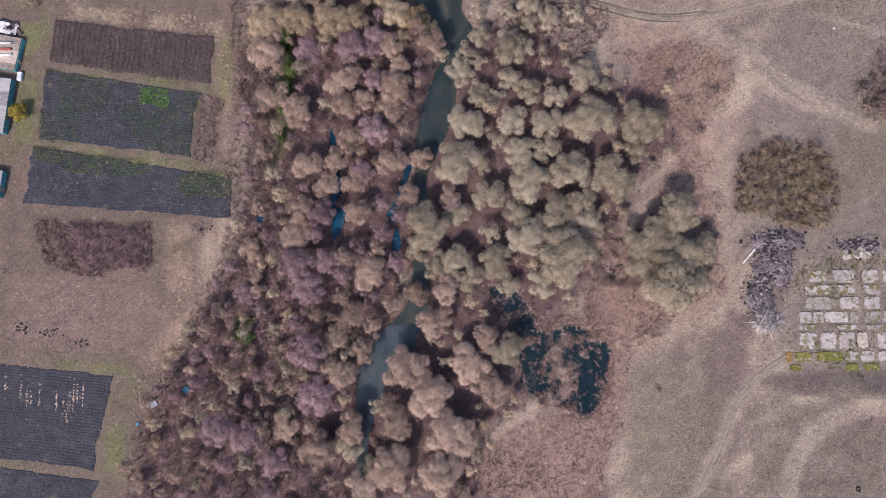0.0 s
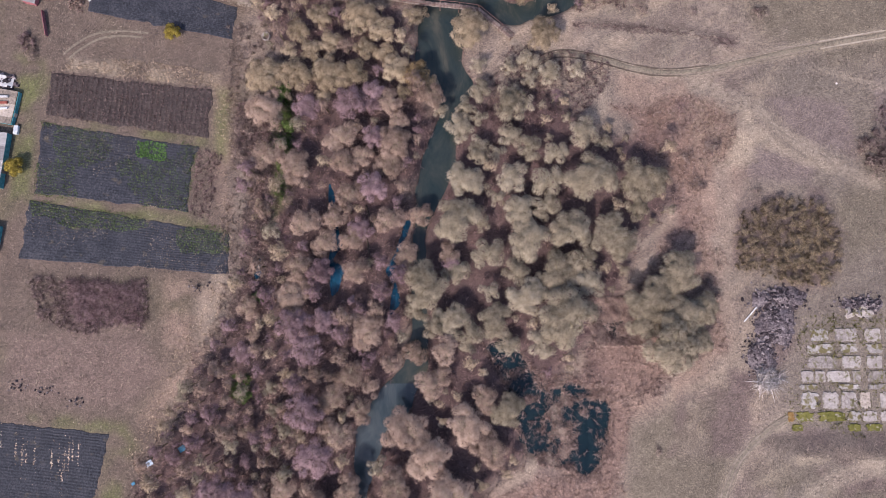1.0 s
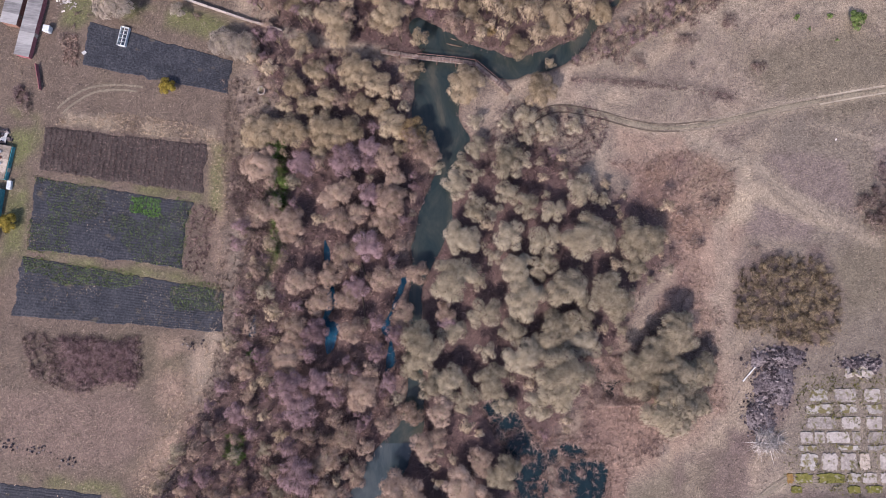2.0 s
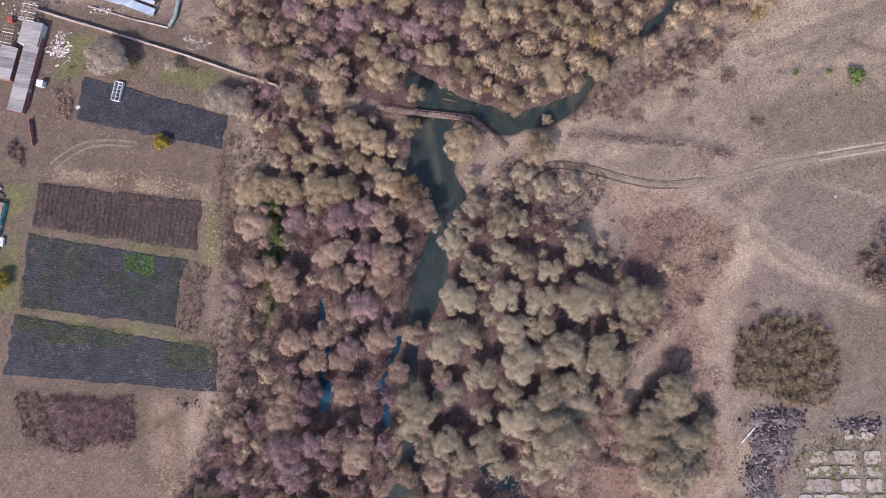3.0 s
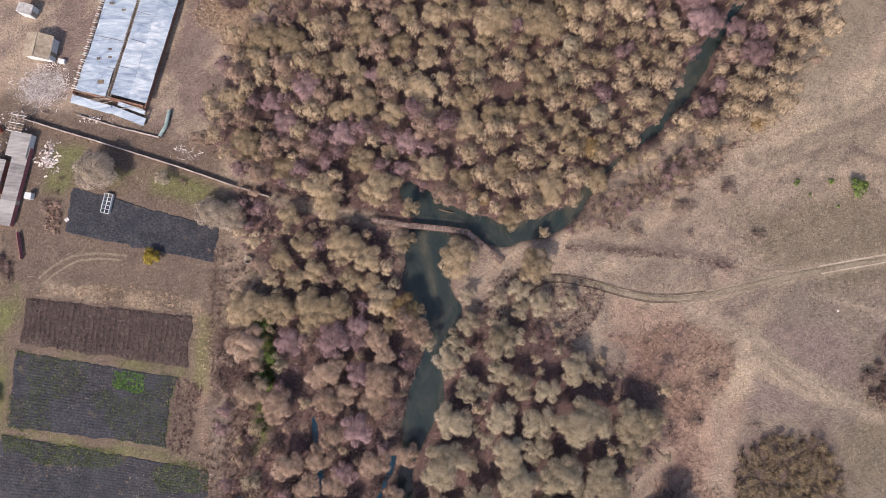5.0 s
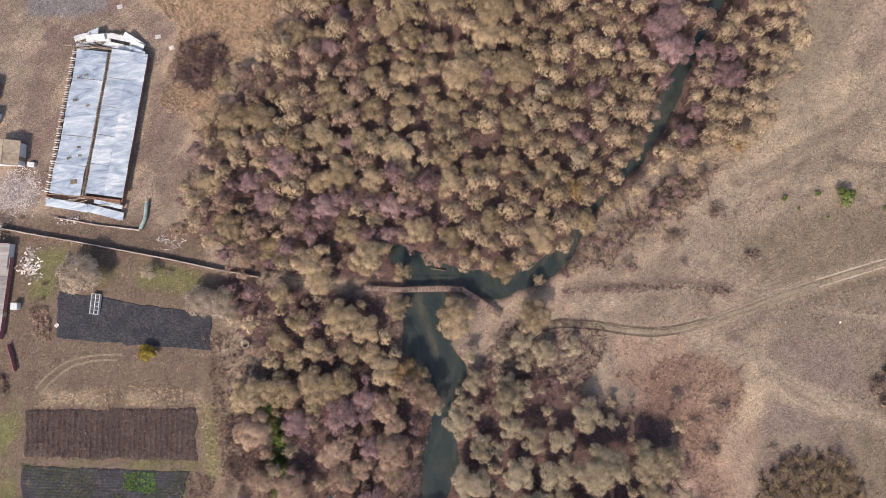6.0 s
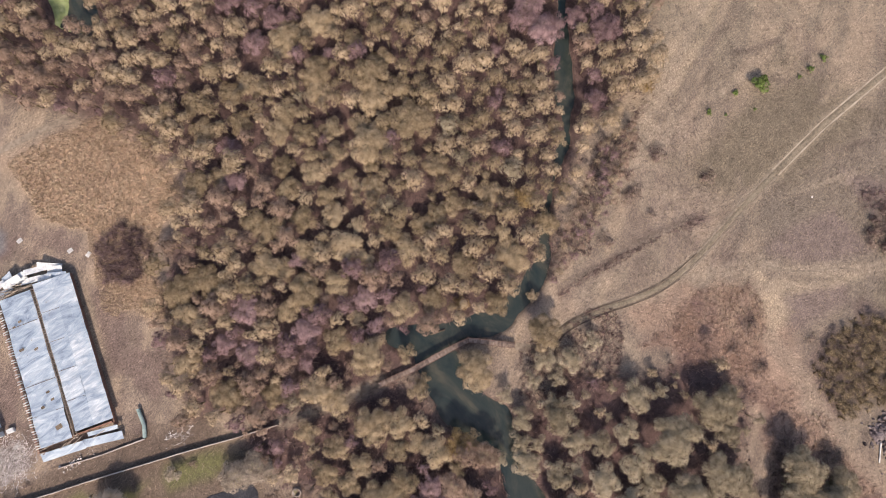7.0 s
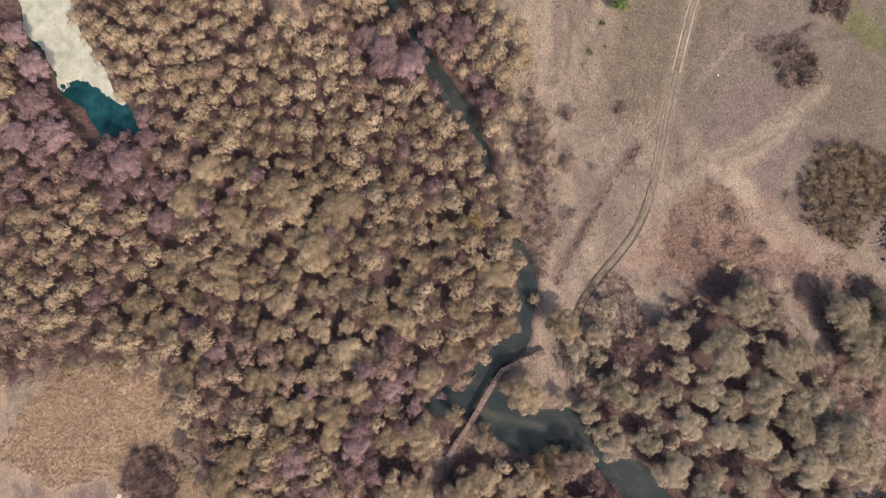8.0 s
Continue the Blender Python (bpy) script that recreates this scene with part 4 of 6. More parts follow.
WEST_BANK = [(-12.9, 55.5, 3.1), (-12.3, 51, 2.6), (-24.9, 51.9, 3.6), (-19.5, 50.7, 3.1), (-31.5, 51, 2.9), (-26.6, 46.5, 2.6), (-10.4, 40, 3.1), (-12.2, 44.1, 1.9), (-9.2, 46.5, 2.4), (-3.2, 45.9, 2.6), (-3.3, 49.5, 2.2), (-24.6, 35.3, 2.9), (-19.8, 32.9, 3.6), (-11.5, 32.9, 3.6), (-31.5, 30, 3.6), (-19.9, 38.8, 2.2), (-29.8, 56.7, 2.9), (-34.7, 56.7, 2.4), (-17.8, 56.7, 2.9), (-20.3, 61.6, 2.6)]
WEST_ALDERS = [(-28.9, 44.1, 3.1), (-21.7, 42.3, 3.6), (-15.8, 43.5, 2.6), (-15.7, 35.3, 2.4), (-25.1, 60.4, 2.2)]
NORTH_MID = [(12, 144.9, 4.8), (20.3, 144.1, 4.3), (11.2, 133.2, 4.1), (24.2, 136.7, 2.9), (21.8, 127.7, 3.8), (23.9, 121.3, 3.1), (19.5, 123.2, 3.1), (24.3, 114.2, 5.1), (14.2, 113.4, 4.3), (10, 122, 3.1), (5.9, 117.4, 2.6), (3.3, 131.7, 2.6), (-3.3, 128.9, 2.9), (1.8, 120.3, 2.4), (-0.2, 116.9, 2.9), (-5.7, 116.7, 2.9), (-6.2, 108.1, 4.1), (-2.1, 105.2, 3.4), (-4.7, 98.1, 3.1), (-13.6, 94.8, 4.1), (-16.9, 102.3, 3.1), (-7.8, 93.6, 2.6), (0.6, 94.7, 2.6), (4.9, 95.3, 3.1), (7.2, 92.6, 3.1), (13.2, 93, 2.6), (-1.8, 83, 4.1), (-15.6, 80.3, 2.9), (-10.9, 76.6, 4.1), (-15.9, 113.8, 3.6), (-1.5, 144, 4.3), (23.3, 101.9, 3.6)]
MID_ALDERS = [(5.7, 148.3, 3.6), (18, 136.9, 2.2), (-28.1, 99.2, 3.6), (-18.1, 87.6, 3.8), (-6.6, 86.8, 3.1), (-13.7, 123.3, 2.2), (-13.7, 101.2, 2.2)]
for key, trees in (("olive", GROVE_TREES), ("olive", GROVE_SOUTH[:14]), ("rose", GROVE_SOUTH[14:]), ("olive", LONE_CLUMP), ("rose", WEST_TAN), ("rose", WEST_MORE), ("mauve", MAUVE_TREES), ("honey", PATH_TREES), ("honey", BRIDGE_TREES), ("mauve", NORTH_MAUVE), ("mauve", POND_ALDERS), ("honey", NORTH_TREES), ("honey", NORTH_FAR)):
    for x, y, R in trees:
        plant("honey" if key == "rose" and y > 46 else key, x, y, R * (1.13 if key == "olive" else 1.06))
for key, trees in (("olive", NECK_TREES), ("olive", GROVE_NORTH), ("rose", WEST_BANK), ("mauve", WEST_ALDERS), ("mauve", MID_ALDERS), ("honey", NORTH_MID)):
    for x, y, R in trees:
        if all((x - a) ** 2 + (y - b) ** 2 > (0.42 * (R + c)) ** 2 for a, b, c in PLACED):
            plant("honey" if key == "rose" and y > 46 else key, x, y, R * 1.04)


BANK_EAST = [(27.7, 69.2), (35, 74.6), (44.9, 79.3), (55.8, 86.4), (67.3, 87.9), (71.4, 87.9), (63.7, 82.3), (53.6, 73.5), (45.3, 69.7), (34.8, 66.7), (29.3, 64.6)]
POND_MAUVE = [(21.2, 200), (24.6, 176.7), (24, 154.1), (11, 141), (4, 150), (2, 170), (5, 192)]
BEND_MAUVE = [(58, 112), (62, 124), (71, 119), (69, 106), (63, 104)]
HONEY_AREA = [(18, 150), (49.3, 120.2), (42, 84), (24.3, 70.7), (4.5, 88), (-6, 112), (-4, 141.3)]


def wood_kind(x, y, r):
    """Which willow or alder grows where in the north wood: mauve by the water, honey-brown in the middle, tan to the north."""
    p, q = np.array([x]), np.array([y])
    u = r.random()
    if min(area_side(p, q, POND_MAUVE)[0], area_side(p, q, BEND_MAUVE)[0]) + r.normal() * 3 < 0:
        return "mauve" if u < 0.62 else "rose"
    if area_side(p, q, HONEY_AREA)[0] + r.normal() * 4 < 0:
        return "honey" if u < 0.72 else "tan" if u < 0.92 else "mauve" if u < 0.95 else "olive"
    if x < 8 and y < 98:
        return "mauve" if u < 0.36 else "rose" if u < 0.7 else "tan"
    if x < 4:
        return "rose" if u < 0.36 else "tan" if u < 0.82 else "honey" if u < 0.94 else "mauve"
    return "tan" if u < 0.86 else "rose" if u < 0.92 else "honey"


def fill(area, count, keys, sizes, gap, seed, things=0):
    """Trees scattered through a wood between those that stand in it already."""
    r = np.random.default_rng(seed)
    px, py = [p[0] for p in area], [p[1] for p in area]
    X, Y = r.uniform(max(min(px), -105), min(max(px), 125), count), r.uniform(max(min(py), -75), min(max(py), 222), count)
    ok = (area_side(X, Y, area) < -1) & (line_side(X, Y, POOL) > 0.6) & (line_side(X, Y, RIVER) > np.where(Y > 86, 0.7, 0.1)) & (area_side(X, Y, POND) > 2.5) & (area_side(X, Y, GREEN_POND) > 1) & (area_side(X, Y, CLEARING) > 2.0)
    for c in CREEKS:
        ok &= line_side(X, Y, c) > 0.9
    for c in SWAMPS:
        ok &= area_side(X, Y, c) > 1.0
    for c in (MAIN_TRACK, FENCE_PATH, BRIDGE_LINE):
        ok &= line_side(X, Y, c) > 2.2
    for x, y in zip(X[ok], Y[ok]):
        R = r.uniform(*sizes)
        P = np.array(PLACED)
        if ((x - P[:, 0]) ** 2 + (y - P[:, 1]) ** 2 > (gap * (R + P[:, 2])) ** 2).all():
            key = wood_kind(x, y, r) if not keys else keys[r.integers(len(keys))]
            if keys and fbm(np.array([x]), np.array([y]), 26, 91)[0] > 0.58 and r.random() < 0.35:
                key = "mauve"
            if things > 0:
                plant(key, x, y, R)
                things -= 1
            else:
                scatter(key, x, y, R)


fill(GROVE, 1500, ["olive", "tan"], (1.0, 1.9), 0.8, 3, 20)
fill(WEST_WOOD, 3200, ["rose", "mauve", "tan", "mauve", "rose", "olive"], (1.1, 2.5), 0.68, 2, 40)
fill(NORTH_WOOD, 9000, None, (2.0, 3.3), 0.66, 1, 0)
fill(NORTH_WOOD, 9000, None, (1.3, 2.0), 0.68, 4, 0)
fill(BANK_EAST, 900, ["rose", "rose", "tan", "mauve"], (0.8, 1.6), 0.72, 6, 0)


def join_wood():
    mats = [TWIG_TAN, TWIG_OLIVE, TWIG_MAUVE, TWIG_ROSE, BARK_PALE, TWIG_HONEY]
    slot = {"tan": 0, "olive": 1, "mauve": 2, "rose": 3, "honey": 5}
    tris, norms, index = [], [], []
    for key, best, m in LOOSE:
        V, F, T, N = SHAPES[key, best, True]
        M = np.array(m)
        rot = np.array(m.to_quaternion().to_matrix())
        tris.append(T @ M[:3, :3].T + M[:3, 3])
        norms.append(N @ rot.T)
        index.append(np.full(len(T) // 3, slot[key]))
        Q = np.concatenate([F[:, [0, 1, 2]], F[:, [0, 2, 3]]])
        W = (V @ M[:3, :3].T + M[:3, 3])[Q]
        g = np.cross(W[:, 1] - W[:, 0], W[:, 2] - W[:, 0])
        g /= np.linalg.norm(g, axis=1)[:, None] + 1e-9
        tris.append(W.reshape(-1, 3))
        norms.append(np.repeat(g, 3, 0))
        index.append(np.full(len(Q), 4))
    me = twig_mesh("far_wood", np.concatenate(tris), np.concatenate(norms), mats, np.concatenate(index))
    tagged(new("far_wood", me), "dense leafless tan willow wood along the river", "trees", kind="stuff")


join_wood()
print("trees", len(PLACED), COUNT, len(LOOSE))


# ---------------------------------------------------------------- undergrowth, reeds and grass
def tufts(X, Y, Z, each, height, spread, width, r, lift=0.0):
    """Twigs that fan out from each root."""
    n = len(X) * each
    root = np.repeat(np.stack([X, Y, Z], 1), each, 0)
    size = np.repeat(r.uniform(0.6, 1.25, len(X)), each)
    d = r.normal(size=(n, 3)) * spread
    d[:, 2] = height * r.uniform(0.45, 1.0, n)
    tip = root + d * size[:, None]
    base = root + (tip - root) * lift + r.normal(size=(n, 3)) * 0.08
    base[:, 2] = np.maximum(base[:, 2], root[:, 2] - 0.05)
    out = d / np.linalg.norm(d, axis=1)[:, None] + np.array([0, 0, 0.6])
    out /= np.linalg.norm(out, axis=1)[:, None]
    return slivers(base, tip, width, r, out), np.repeat(out + r.normal(size=out.shape) * 0.25, 3, 0)


def growth(name, area, count, mat, label, each, height, spread, width, seed, lift=0.0, ragged=7.0, avoid=(), category="undergrowth", dry=0.0, rise=0.0, patch=0.0, rows=None):
    r = np.random.default_rng(seed)
    px, py = [p[0] for p in area], [p[1] for p in area]
    X, Y = r.uniform(max(min(px), -106), min(max(px), 126), count), r.uniform(max(min(py), -66), min(max(py), 212), count)
    ok = area_side(X, Y, area) + (fbm(X, Y, 9, 31) - 0.5) * ragged < 0
    if rows:
        ax, ay, step = rows
        shift = (np.round((X * ax + Y * ay) / step) * step - X * ax - Y * ay) * 0.45
        X, Y = X + shift * ax, Y + shift * ay
    if patch:
        ok &= fbm(X, Y, 9, seed) > patch
    for a in avoid:
        ok &= area_side(X, Y, a) > 0.3
    X, Y = X[ok], Y[ok]
    Z = np.maximum(ground_height(X, Y), WATER_LEVEL - 0.05 if dry < -1 else -9)
    ok = Z > WATER_LEVEL - 0.15 + dry
    T, N = tufts(X[ok], Y[ok], Z[ok] + rise, each, height, spread, width, r, lift)
    return tagged(new(name, twig_mesh(name, T, N, [mat])), label, category, kind="stuff")


PLOT_STALKS = [(-90, 53.4), (-52.9, 49.2), (-53.2, 37.2), (-90.4, 42.8)]
PLOT_WEEDS = [(-91.4, 41.8), (-55.5, 35.8), (-57.6, 20.5), (-92.4, 24.9)]
PLOT_GREEN = [(-93.7, 24), (-47.7, 15.9), (-47.5, 6.3), (-95.2, 10.3)]
PLOT_SOUTH = [(-103.1, -24), (-72.7, -27.5), (-76.8, -48.1), (-102, -44.7)]
PLOT_LAST = [(-101.9, -46.1), (-74.9, -49.9), (-77.1, -55.8), (-101.4, -53.8)]
PLOT_FRAME = [(-81.5, 78.3), (-47, 68.4), (-48.3, 60.3), (-82.8, 67.4)]
PLOTS = [PLOT_STALKS, PLOT_WEEDS, PLOT_GREEN, PLOT_SOUTH, PLOT_LAST, PLOT_FRAME]
MEADOW = [(20, 58), (60, 30), (45, -66), (126, -66), (126, 150), (75, 130), (62, 90), (30, 66)]
SLAB_YARD = [(72, -30), (112, -30), (112, -3), (79, -3)]
growth("undergrowth", WEST_WOOD, 9000, SCRUB, "tangled brown leafless undergrowth under the trees", 7, 1.3, 0.5, 0.05, 5)
growth("undergrowth", WEST_WOOD, 10000, REED, "pinkish dry reed and brush between the trees", 7, 1.1, 0.45, 0.05, 15)
growth("undergrowth", GROVE, 6000, SCRUB, "tangled brown leafless undergrowth under the willows", 7, 1.1, 0.5, 0.05, 6)
growth("undergrowth", GROVE, 3500, REED, "pinkish dry brush between the willows", 7, 1.0, 0.45, 0.05, 65)
growth("undergrowth", NORTH_WOOD, 9000, SCRUB, "tangled brown leafless undergrowth of the wood", 7, 1.4, 0.5, 0.05, 7)
growth("reed_bed", REEDS_EAST, 26000, REED, "dry pinkish tan reeds at the edge of the marsh", 6, 0.7, 0.4, 0.045, 8, category="reeds", ragged=12)
growth("undergrowth", REEDS_EAST, 9000, BRAMBLE, "purple-brown brambles between the reeds", 8, 0.9, 0.5, 0.05, 63, patch=0.57)
growth("reed_bed", REEDS_NORTH, 14000, REED_PALE, "dry orange tan reeds beside the ruined barn", 6, 0.8, 0.4, 0.045, 9, category="reeds")
for s in SWAMPS:
    growth("reed_bed", s, 5200, REED, "broken dry reeds standing in dark swamp water", 6, 0.7, 0.5, 0.05, 10, dry=-0.1, category="reeds")
for s in SWAMPS:
    growth("reed_bed", s, 420, REED, "tussocks of broken reed in dark swamp water", 20, 0.5, 0.5, 0.05, 36, dry=-5, ragged=4, category="reeds")
growth("undergrowth", BANK_EAST, 1700, SCRUB, "brown brush along the river bank", 8, 1.0, 0.5, 0.05, 61, ragged=11)
growth("reed_bed", BANK_EAST, 3500, REED, "dry reeds along the river bank", 6, 0.8, 0.4, 0.045, 62, ragged=11, category="reeds")
growth("meadow_grass", MEADOW, 75000, STRAW, "matted dry winter grass of the meadow", 3, 0.2, 0.4, 0.03, 11, avoid=(SLAB_YARD,), category="grass")
growth("garden_grass", GARDENS, 36000, STRAW, "matted dry grass and weeds round the gardens", 3, 0.22, 0.38, 0.03, 12, avoid=PLOTS, category="grass")
growth("bramble_patch", [(-92.2, 5.4), (-80.9, 7.2), (-65.7, 4.5), (-66.5, -3.7), (-77.9, -6.1), (-89.3, -3.5)], 1000, BRAMBLE, "dark purple-brown bramble patch in the fallow garden", 16, 0.8, 0.7, 0.05, 13, ragged=10, category="brambles")
growth("brush_strip", [(-55.5, 35.5), (-50.2, 33.7), (-52.8, 19.1), (-57.3, 20.2)], 350, SCRUB, "grey-brown dry brush at the edge of the plot", 10, 0.6, 0.4, 0.05, 14, ragged=1, category="brush")
THICKET_AREA = [(65.9, 20), (73.1, 23.2), (83.3, 22.4), (87.3, 15.3), (88.1, 8.2), (83.3, 3.1), (73.3, 3.9), (65.2, 7.1), (64.3, 14.2)]
r = np.random.default_rng(44)
for k in range(900):
    x, y = r.uniform(60, 92), r.uniform(-2, 28)
    if float(area_side(np.array([x]), np.array([y]), THICKET_AREA)[0]) < -0.6 and all((x - a) ** 2 + (y - b) ** 2 > 3.0 for a, b, c in PLACED[-130:]):
        plant("thicket", x, y, r.uniform(1.2, 1.9))
growth("shrub_thicket", THICKET_AREA, 420, THICKET, "dense dark brush between the thorn bushes", 22, 1.7, 0.7, 0.05, 64, ragged=2, category="thicket")
growth("shrub_thicket", [(-49.4, 131.3), (-41.2, 132), (-38.3, 126.1), (-40.2, 119.8), (-46.5, 118.6), (-52, 122.6)], 260, MAUVE_BRUSH, "rounded purple-brown thicket beside the ruined barn", 40, 2.2, 0.75, 0.05, 17, lift=0.25, ragged=2, category="thicket")
growth("shrub_thicket", [(94.6, 37.5), (100.9, 38.8), (104.7, 34.7), (101.7, 29.5), (94.7, 30.2)], 120, BRAMBLE, "dark reddish brown thicket on the meadow", 36, 2.0, 0.7, 0.05, 18, lift=0.25, ragged=2, category="thicket")
growth("meadow_scrub", [(100.1, 44.5), (105.9, 38.8), (111.5, 33.5), (101.5, 36.6), (97, 41.6)], 420, MAUVE_BRUSH, "reddish brown brush on the meadow", 12, 0.6, 0.5, 0.05, 71, ragged=4, category="scrub")
growth("shrub_thicket", [(112, 35.5), (116, 37.2), (119.5, 28.9), (114.5, 28.2)], 160, BRAMBLE, "dark brown thicket on the far meadow", 26, 1.6, 0.7, 0.05, 72, ragged=3, category="thicket")
growth("shrub_thicket", [(-97, 62.2), (-94, 61.6), (-93.2, 58.9), (-96.2, 58.6)], 34, MAUVE_BRUSH, "purple leafless bush in the garden", 34, 1.3, 0.6, 0.05, 73, ragged=1, category="shrub")
growth("ditch_brush", [(29.4, 64.5), (42.1, 63.8), (54.7, 62.2), (66.7, 59.7), (66.6, 58.7), (54.7, 60.7), (42.1, 62), (29.4, 62.8)], 2200, SCRUB, "reddish brown brush along a shallow ditch", 6, 0.3, 0.25, 0.04, 19, ragged=1.6, category="brush")
growth("dead_bush", [(67.2, -16.2), (70.5, -14.2), (73.4, -16.4), (72.2, -19), (68.4, -19.4)], 60, LITTER, "sprawling pale grey dead bush beside the rubble", 30, 0.7, 1.3, 0.08, 26, ragged=0.5, category="shrub")
growth("reed_bed", [(-40.7, -16.4), (-32.7, -17.1), (-34.3, -39.6), (-37.1, -54.1), (-42, -54), (-40.8, -37.1)], 2200, REED, "pinkish dry reed litter in a lane through the wood", 7, 0.7, 0.4, 0.05, 27, ragged=3, category="reeds")
growth("reed_bed", [(-53, 50.8), (-49, 49.4), (-47.5, 13.9), (-49.5, -3.9), (-56.1, -24.8), (-66.9, -34.5), (-70.1, -32), (-61.4, -15), (-53.1, 2.5), (-48.5, 15.2)], 3600, REED_PALE, "dry orange tan grass at the edge of the wood", 6, 0.5, 0.35, 0.04, 32, ragged=6, category="reeds")
growth("undergrowth", [(-50, 64), (-40, 66), (-36, 50), (-37, 25), (-40, 0), (-52, -10), (-49, 10), (-48, 30), (-48.5, 50)], 3600, BUSH, "brown leafless scrub along the edge of the wood", 8, 0.9, 0.5, 0.05, 69, ragged=6)
growth("undergrowth", [(-47, 46), (-39, 46), (-39, 28), (-46, 28)], 800, SCRUB, "dark reddish scrub at the wood's edge", 8, 1.0, 0.5, 0.05, 70, ragged=7)
growth("undergrowth", NORTH_WOOD, 7000, BUSH, "brown brush and saplings of the wood", 7, 1.6, 0.5, 0.05, 33)
growth("brush_strip", [(-87, 75.2), (-83.4, 74.6), (-82.9, 67.1), (-86.8, 66.8)], 160, REED, "reddish dry brush beside the dark plot", 14, 0.8, 0.5, 0.05, 68, ragged=2, category="brush")
growth("reed_bed", [(-85.6, 56.5), (-68.6, 55.4), (-50.8, 51.9), (-51.6, 49.4), (-71.1, 52), (-87.4, 53.5)], 1500, REED_PALE, "pale dry grass above the brown plot", 6, 0.5, 0.35, 0.04, 34, ragged=3, category="reeds")
growth("weeds", SLAB_YARD, 2600, MOSS, "yellow-green moss and weeds between the slabs", 6, 0.12, 0.3, 0.06, 35, patch=0.5, rise=0.12, category="moss")
growth("bramble_patch", [(-83.4, 5.6), (-66.7, 4.5), (-67, -2.7), (-76.7, -4.6), (-83.1, -1)], 420, TWIG_MAUVE, "pale mauve dead canes on the bramble patch", 22, 1.0, 1.0, 0.045, 37, ragged=6, category="brambles")
growth("meadow_scrub", MEADOW, 15000, BUSH, "low mauve-brown scrub and dead stems on the meadow", 6, 0.3, 0.4, 0.035, 28, avoid=(SLAB_YARD,), category="scrub", patch=0.57)
growth("undergrowth", [(16, 58.8), (26.4, 58.4), (32.9, 58.1), (38.2, 54.3), (37.4, 48.7), (30.4, 40.8), (18.6, 37.3), (8.2, 40.9), (9.1, 50.8)], 2600, SCRUB, "brown brush between the willows by the bridge", 7, 0.9, 0.45, 0.05, 29, ragged=5)
growth("undergrowth", [(-3.5, 78.7), (5.1, 73), (14.2, 72.5), (24.6, 71.6), (33.7, 76.4), (34.6, 73.4), (25.2, 66.1), (14.7, 66.4), (6.5, 69.3), (-3, 72.6)], 900, BUSH, "broken brush along the water's edge", 8, 0.9, 0.5, 0.05, 30, ragged=4)
growth("weeds", [(-70.6, 37.6), (-62.8, 35.6), (-63.4, 32.3), (-69.8, 33.4)], 700, BRIGHT_GREEN, "bright green weeds on the dark plot", 7, 0.1, 0.15, 0.07, 20, ragged=2, rise=0.12, category="weeds")
growth("weeds", [(-93.1, 23.6), (-48.3, 15.5), (-47.9, 11.4), (-58.3, 12.1), (-62.3, 16.6), (-91.7, 20.5)], 8000, GREEN, "green weeds along the edge of the dark plot", 5, 0.08, 0.14, 0.05, 21, ragged=6, rise=0.12, category="weeds")
growth("weeds", PLOT_WEEDS, 3600, STRAW, "pale dead weeds on the dark plot", 4, 0.06, 0.13, 0.05, 66, patch=0.42, ragged=2, rise=0.12, category="weeds")
growth("weeds", PLOT_GREEN, 2600, STRAW, "pale dead weeds on the black plot", 4, 0.06, 0.13, 0.05, 67, patch=0.5, ragged=2, rise=0.12, category="weeds")
growth("weeds", PLOT_WEEDS, 7000, GREEN, "scattered green weeds on the dark plot", 5, 0.07, 0.13, 0.05, 22, patch=0.47, ragged=2, rise=0.12, category="weeds")
growth("stalks", PLOT_STALKS, 4200, BRAMBLE, "rows of dry dark stalks on the brown plot", 5, 0.5, 0.16, 0.04, 23, rows=(0.995, -0.1, 1.16), ragged=0.5, rise=0.12, category="stalks")
growth("ivy_growth", [(-38.6, 49.3), (-34.7, 49.3), (-34.4, 42.6), (-35.1, 30.7), (-36.3, 22.9), (-38, 22.9), (-37.7, 37.3)], 260, GREEN, "dark green ivy and undergrowth at the wood's edge", 26, 1.2, 0.6, 0.06, 24, ragged=2, category="undergrowth")
growth("ivy_growth", [(-46.4, -15.1), (-42.7, -15.1), (-42.6, -21.3), (-46.9, -20)], 60, GREEN, "dark green ivy and undergrowth at the wood's edge", 26, 1.2, 0.6, 0.06, 25, ragged=2, category="undergrowth")
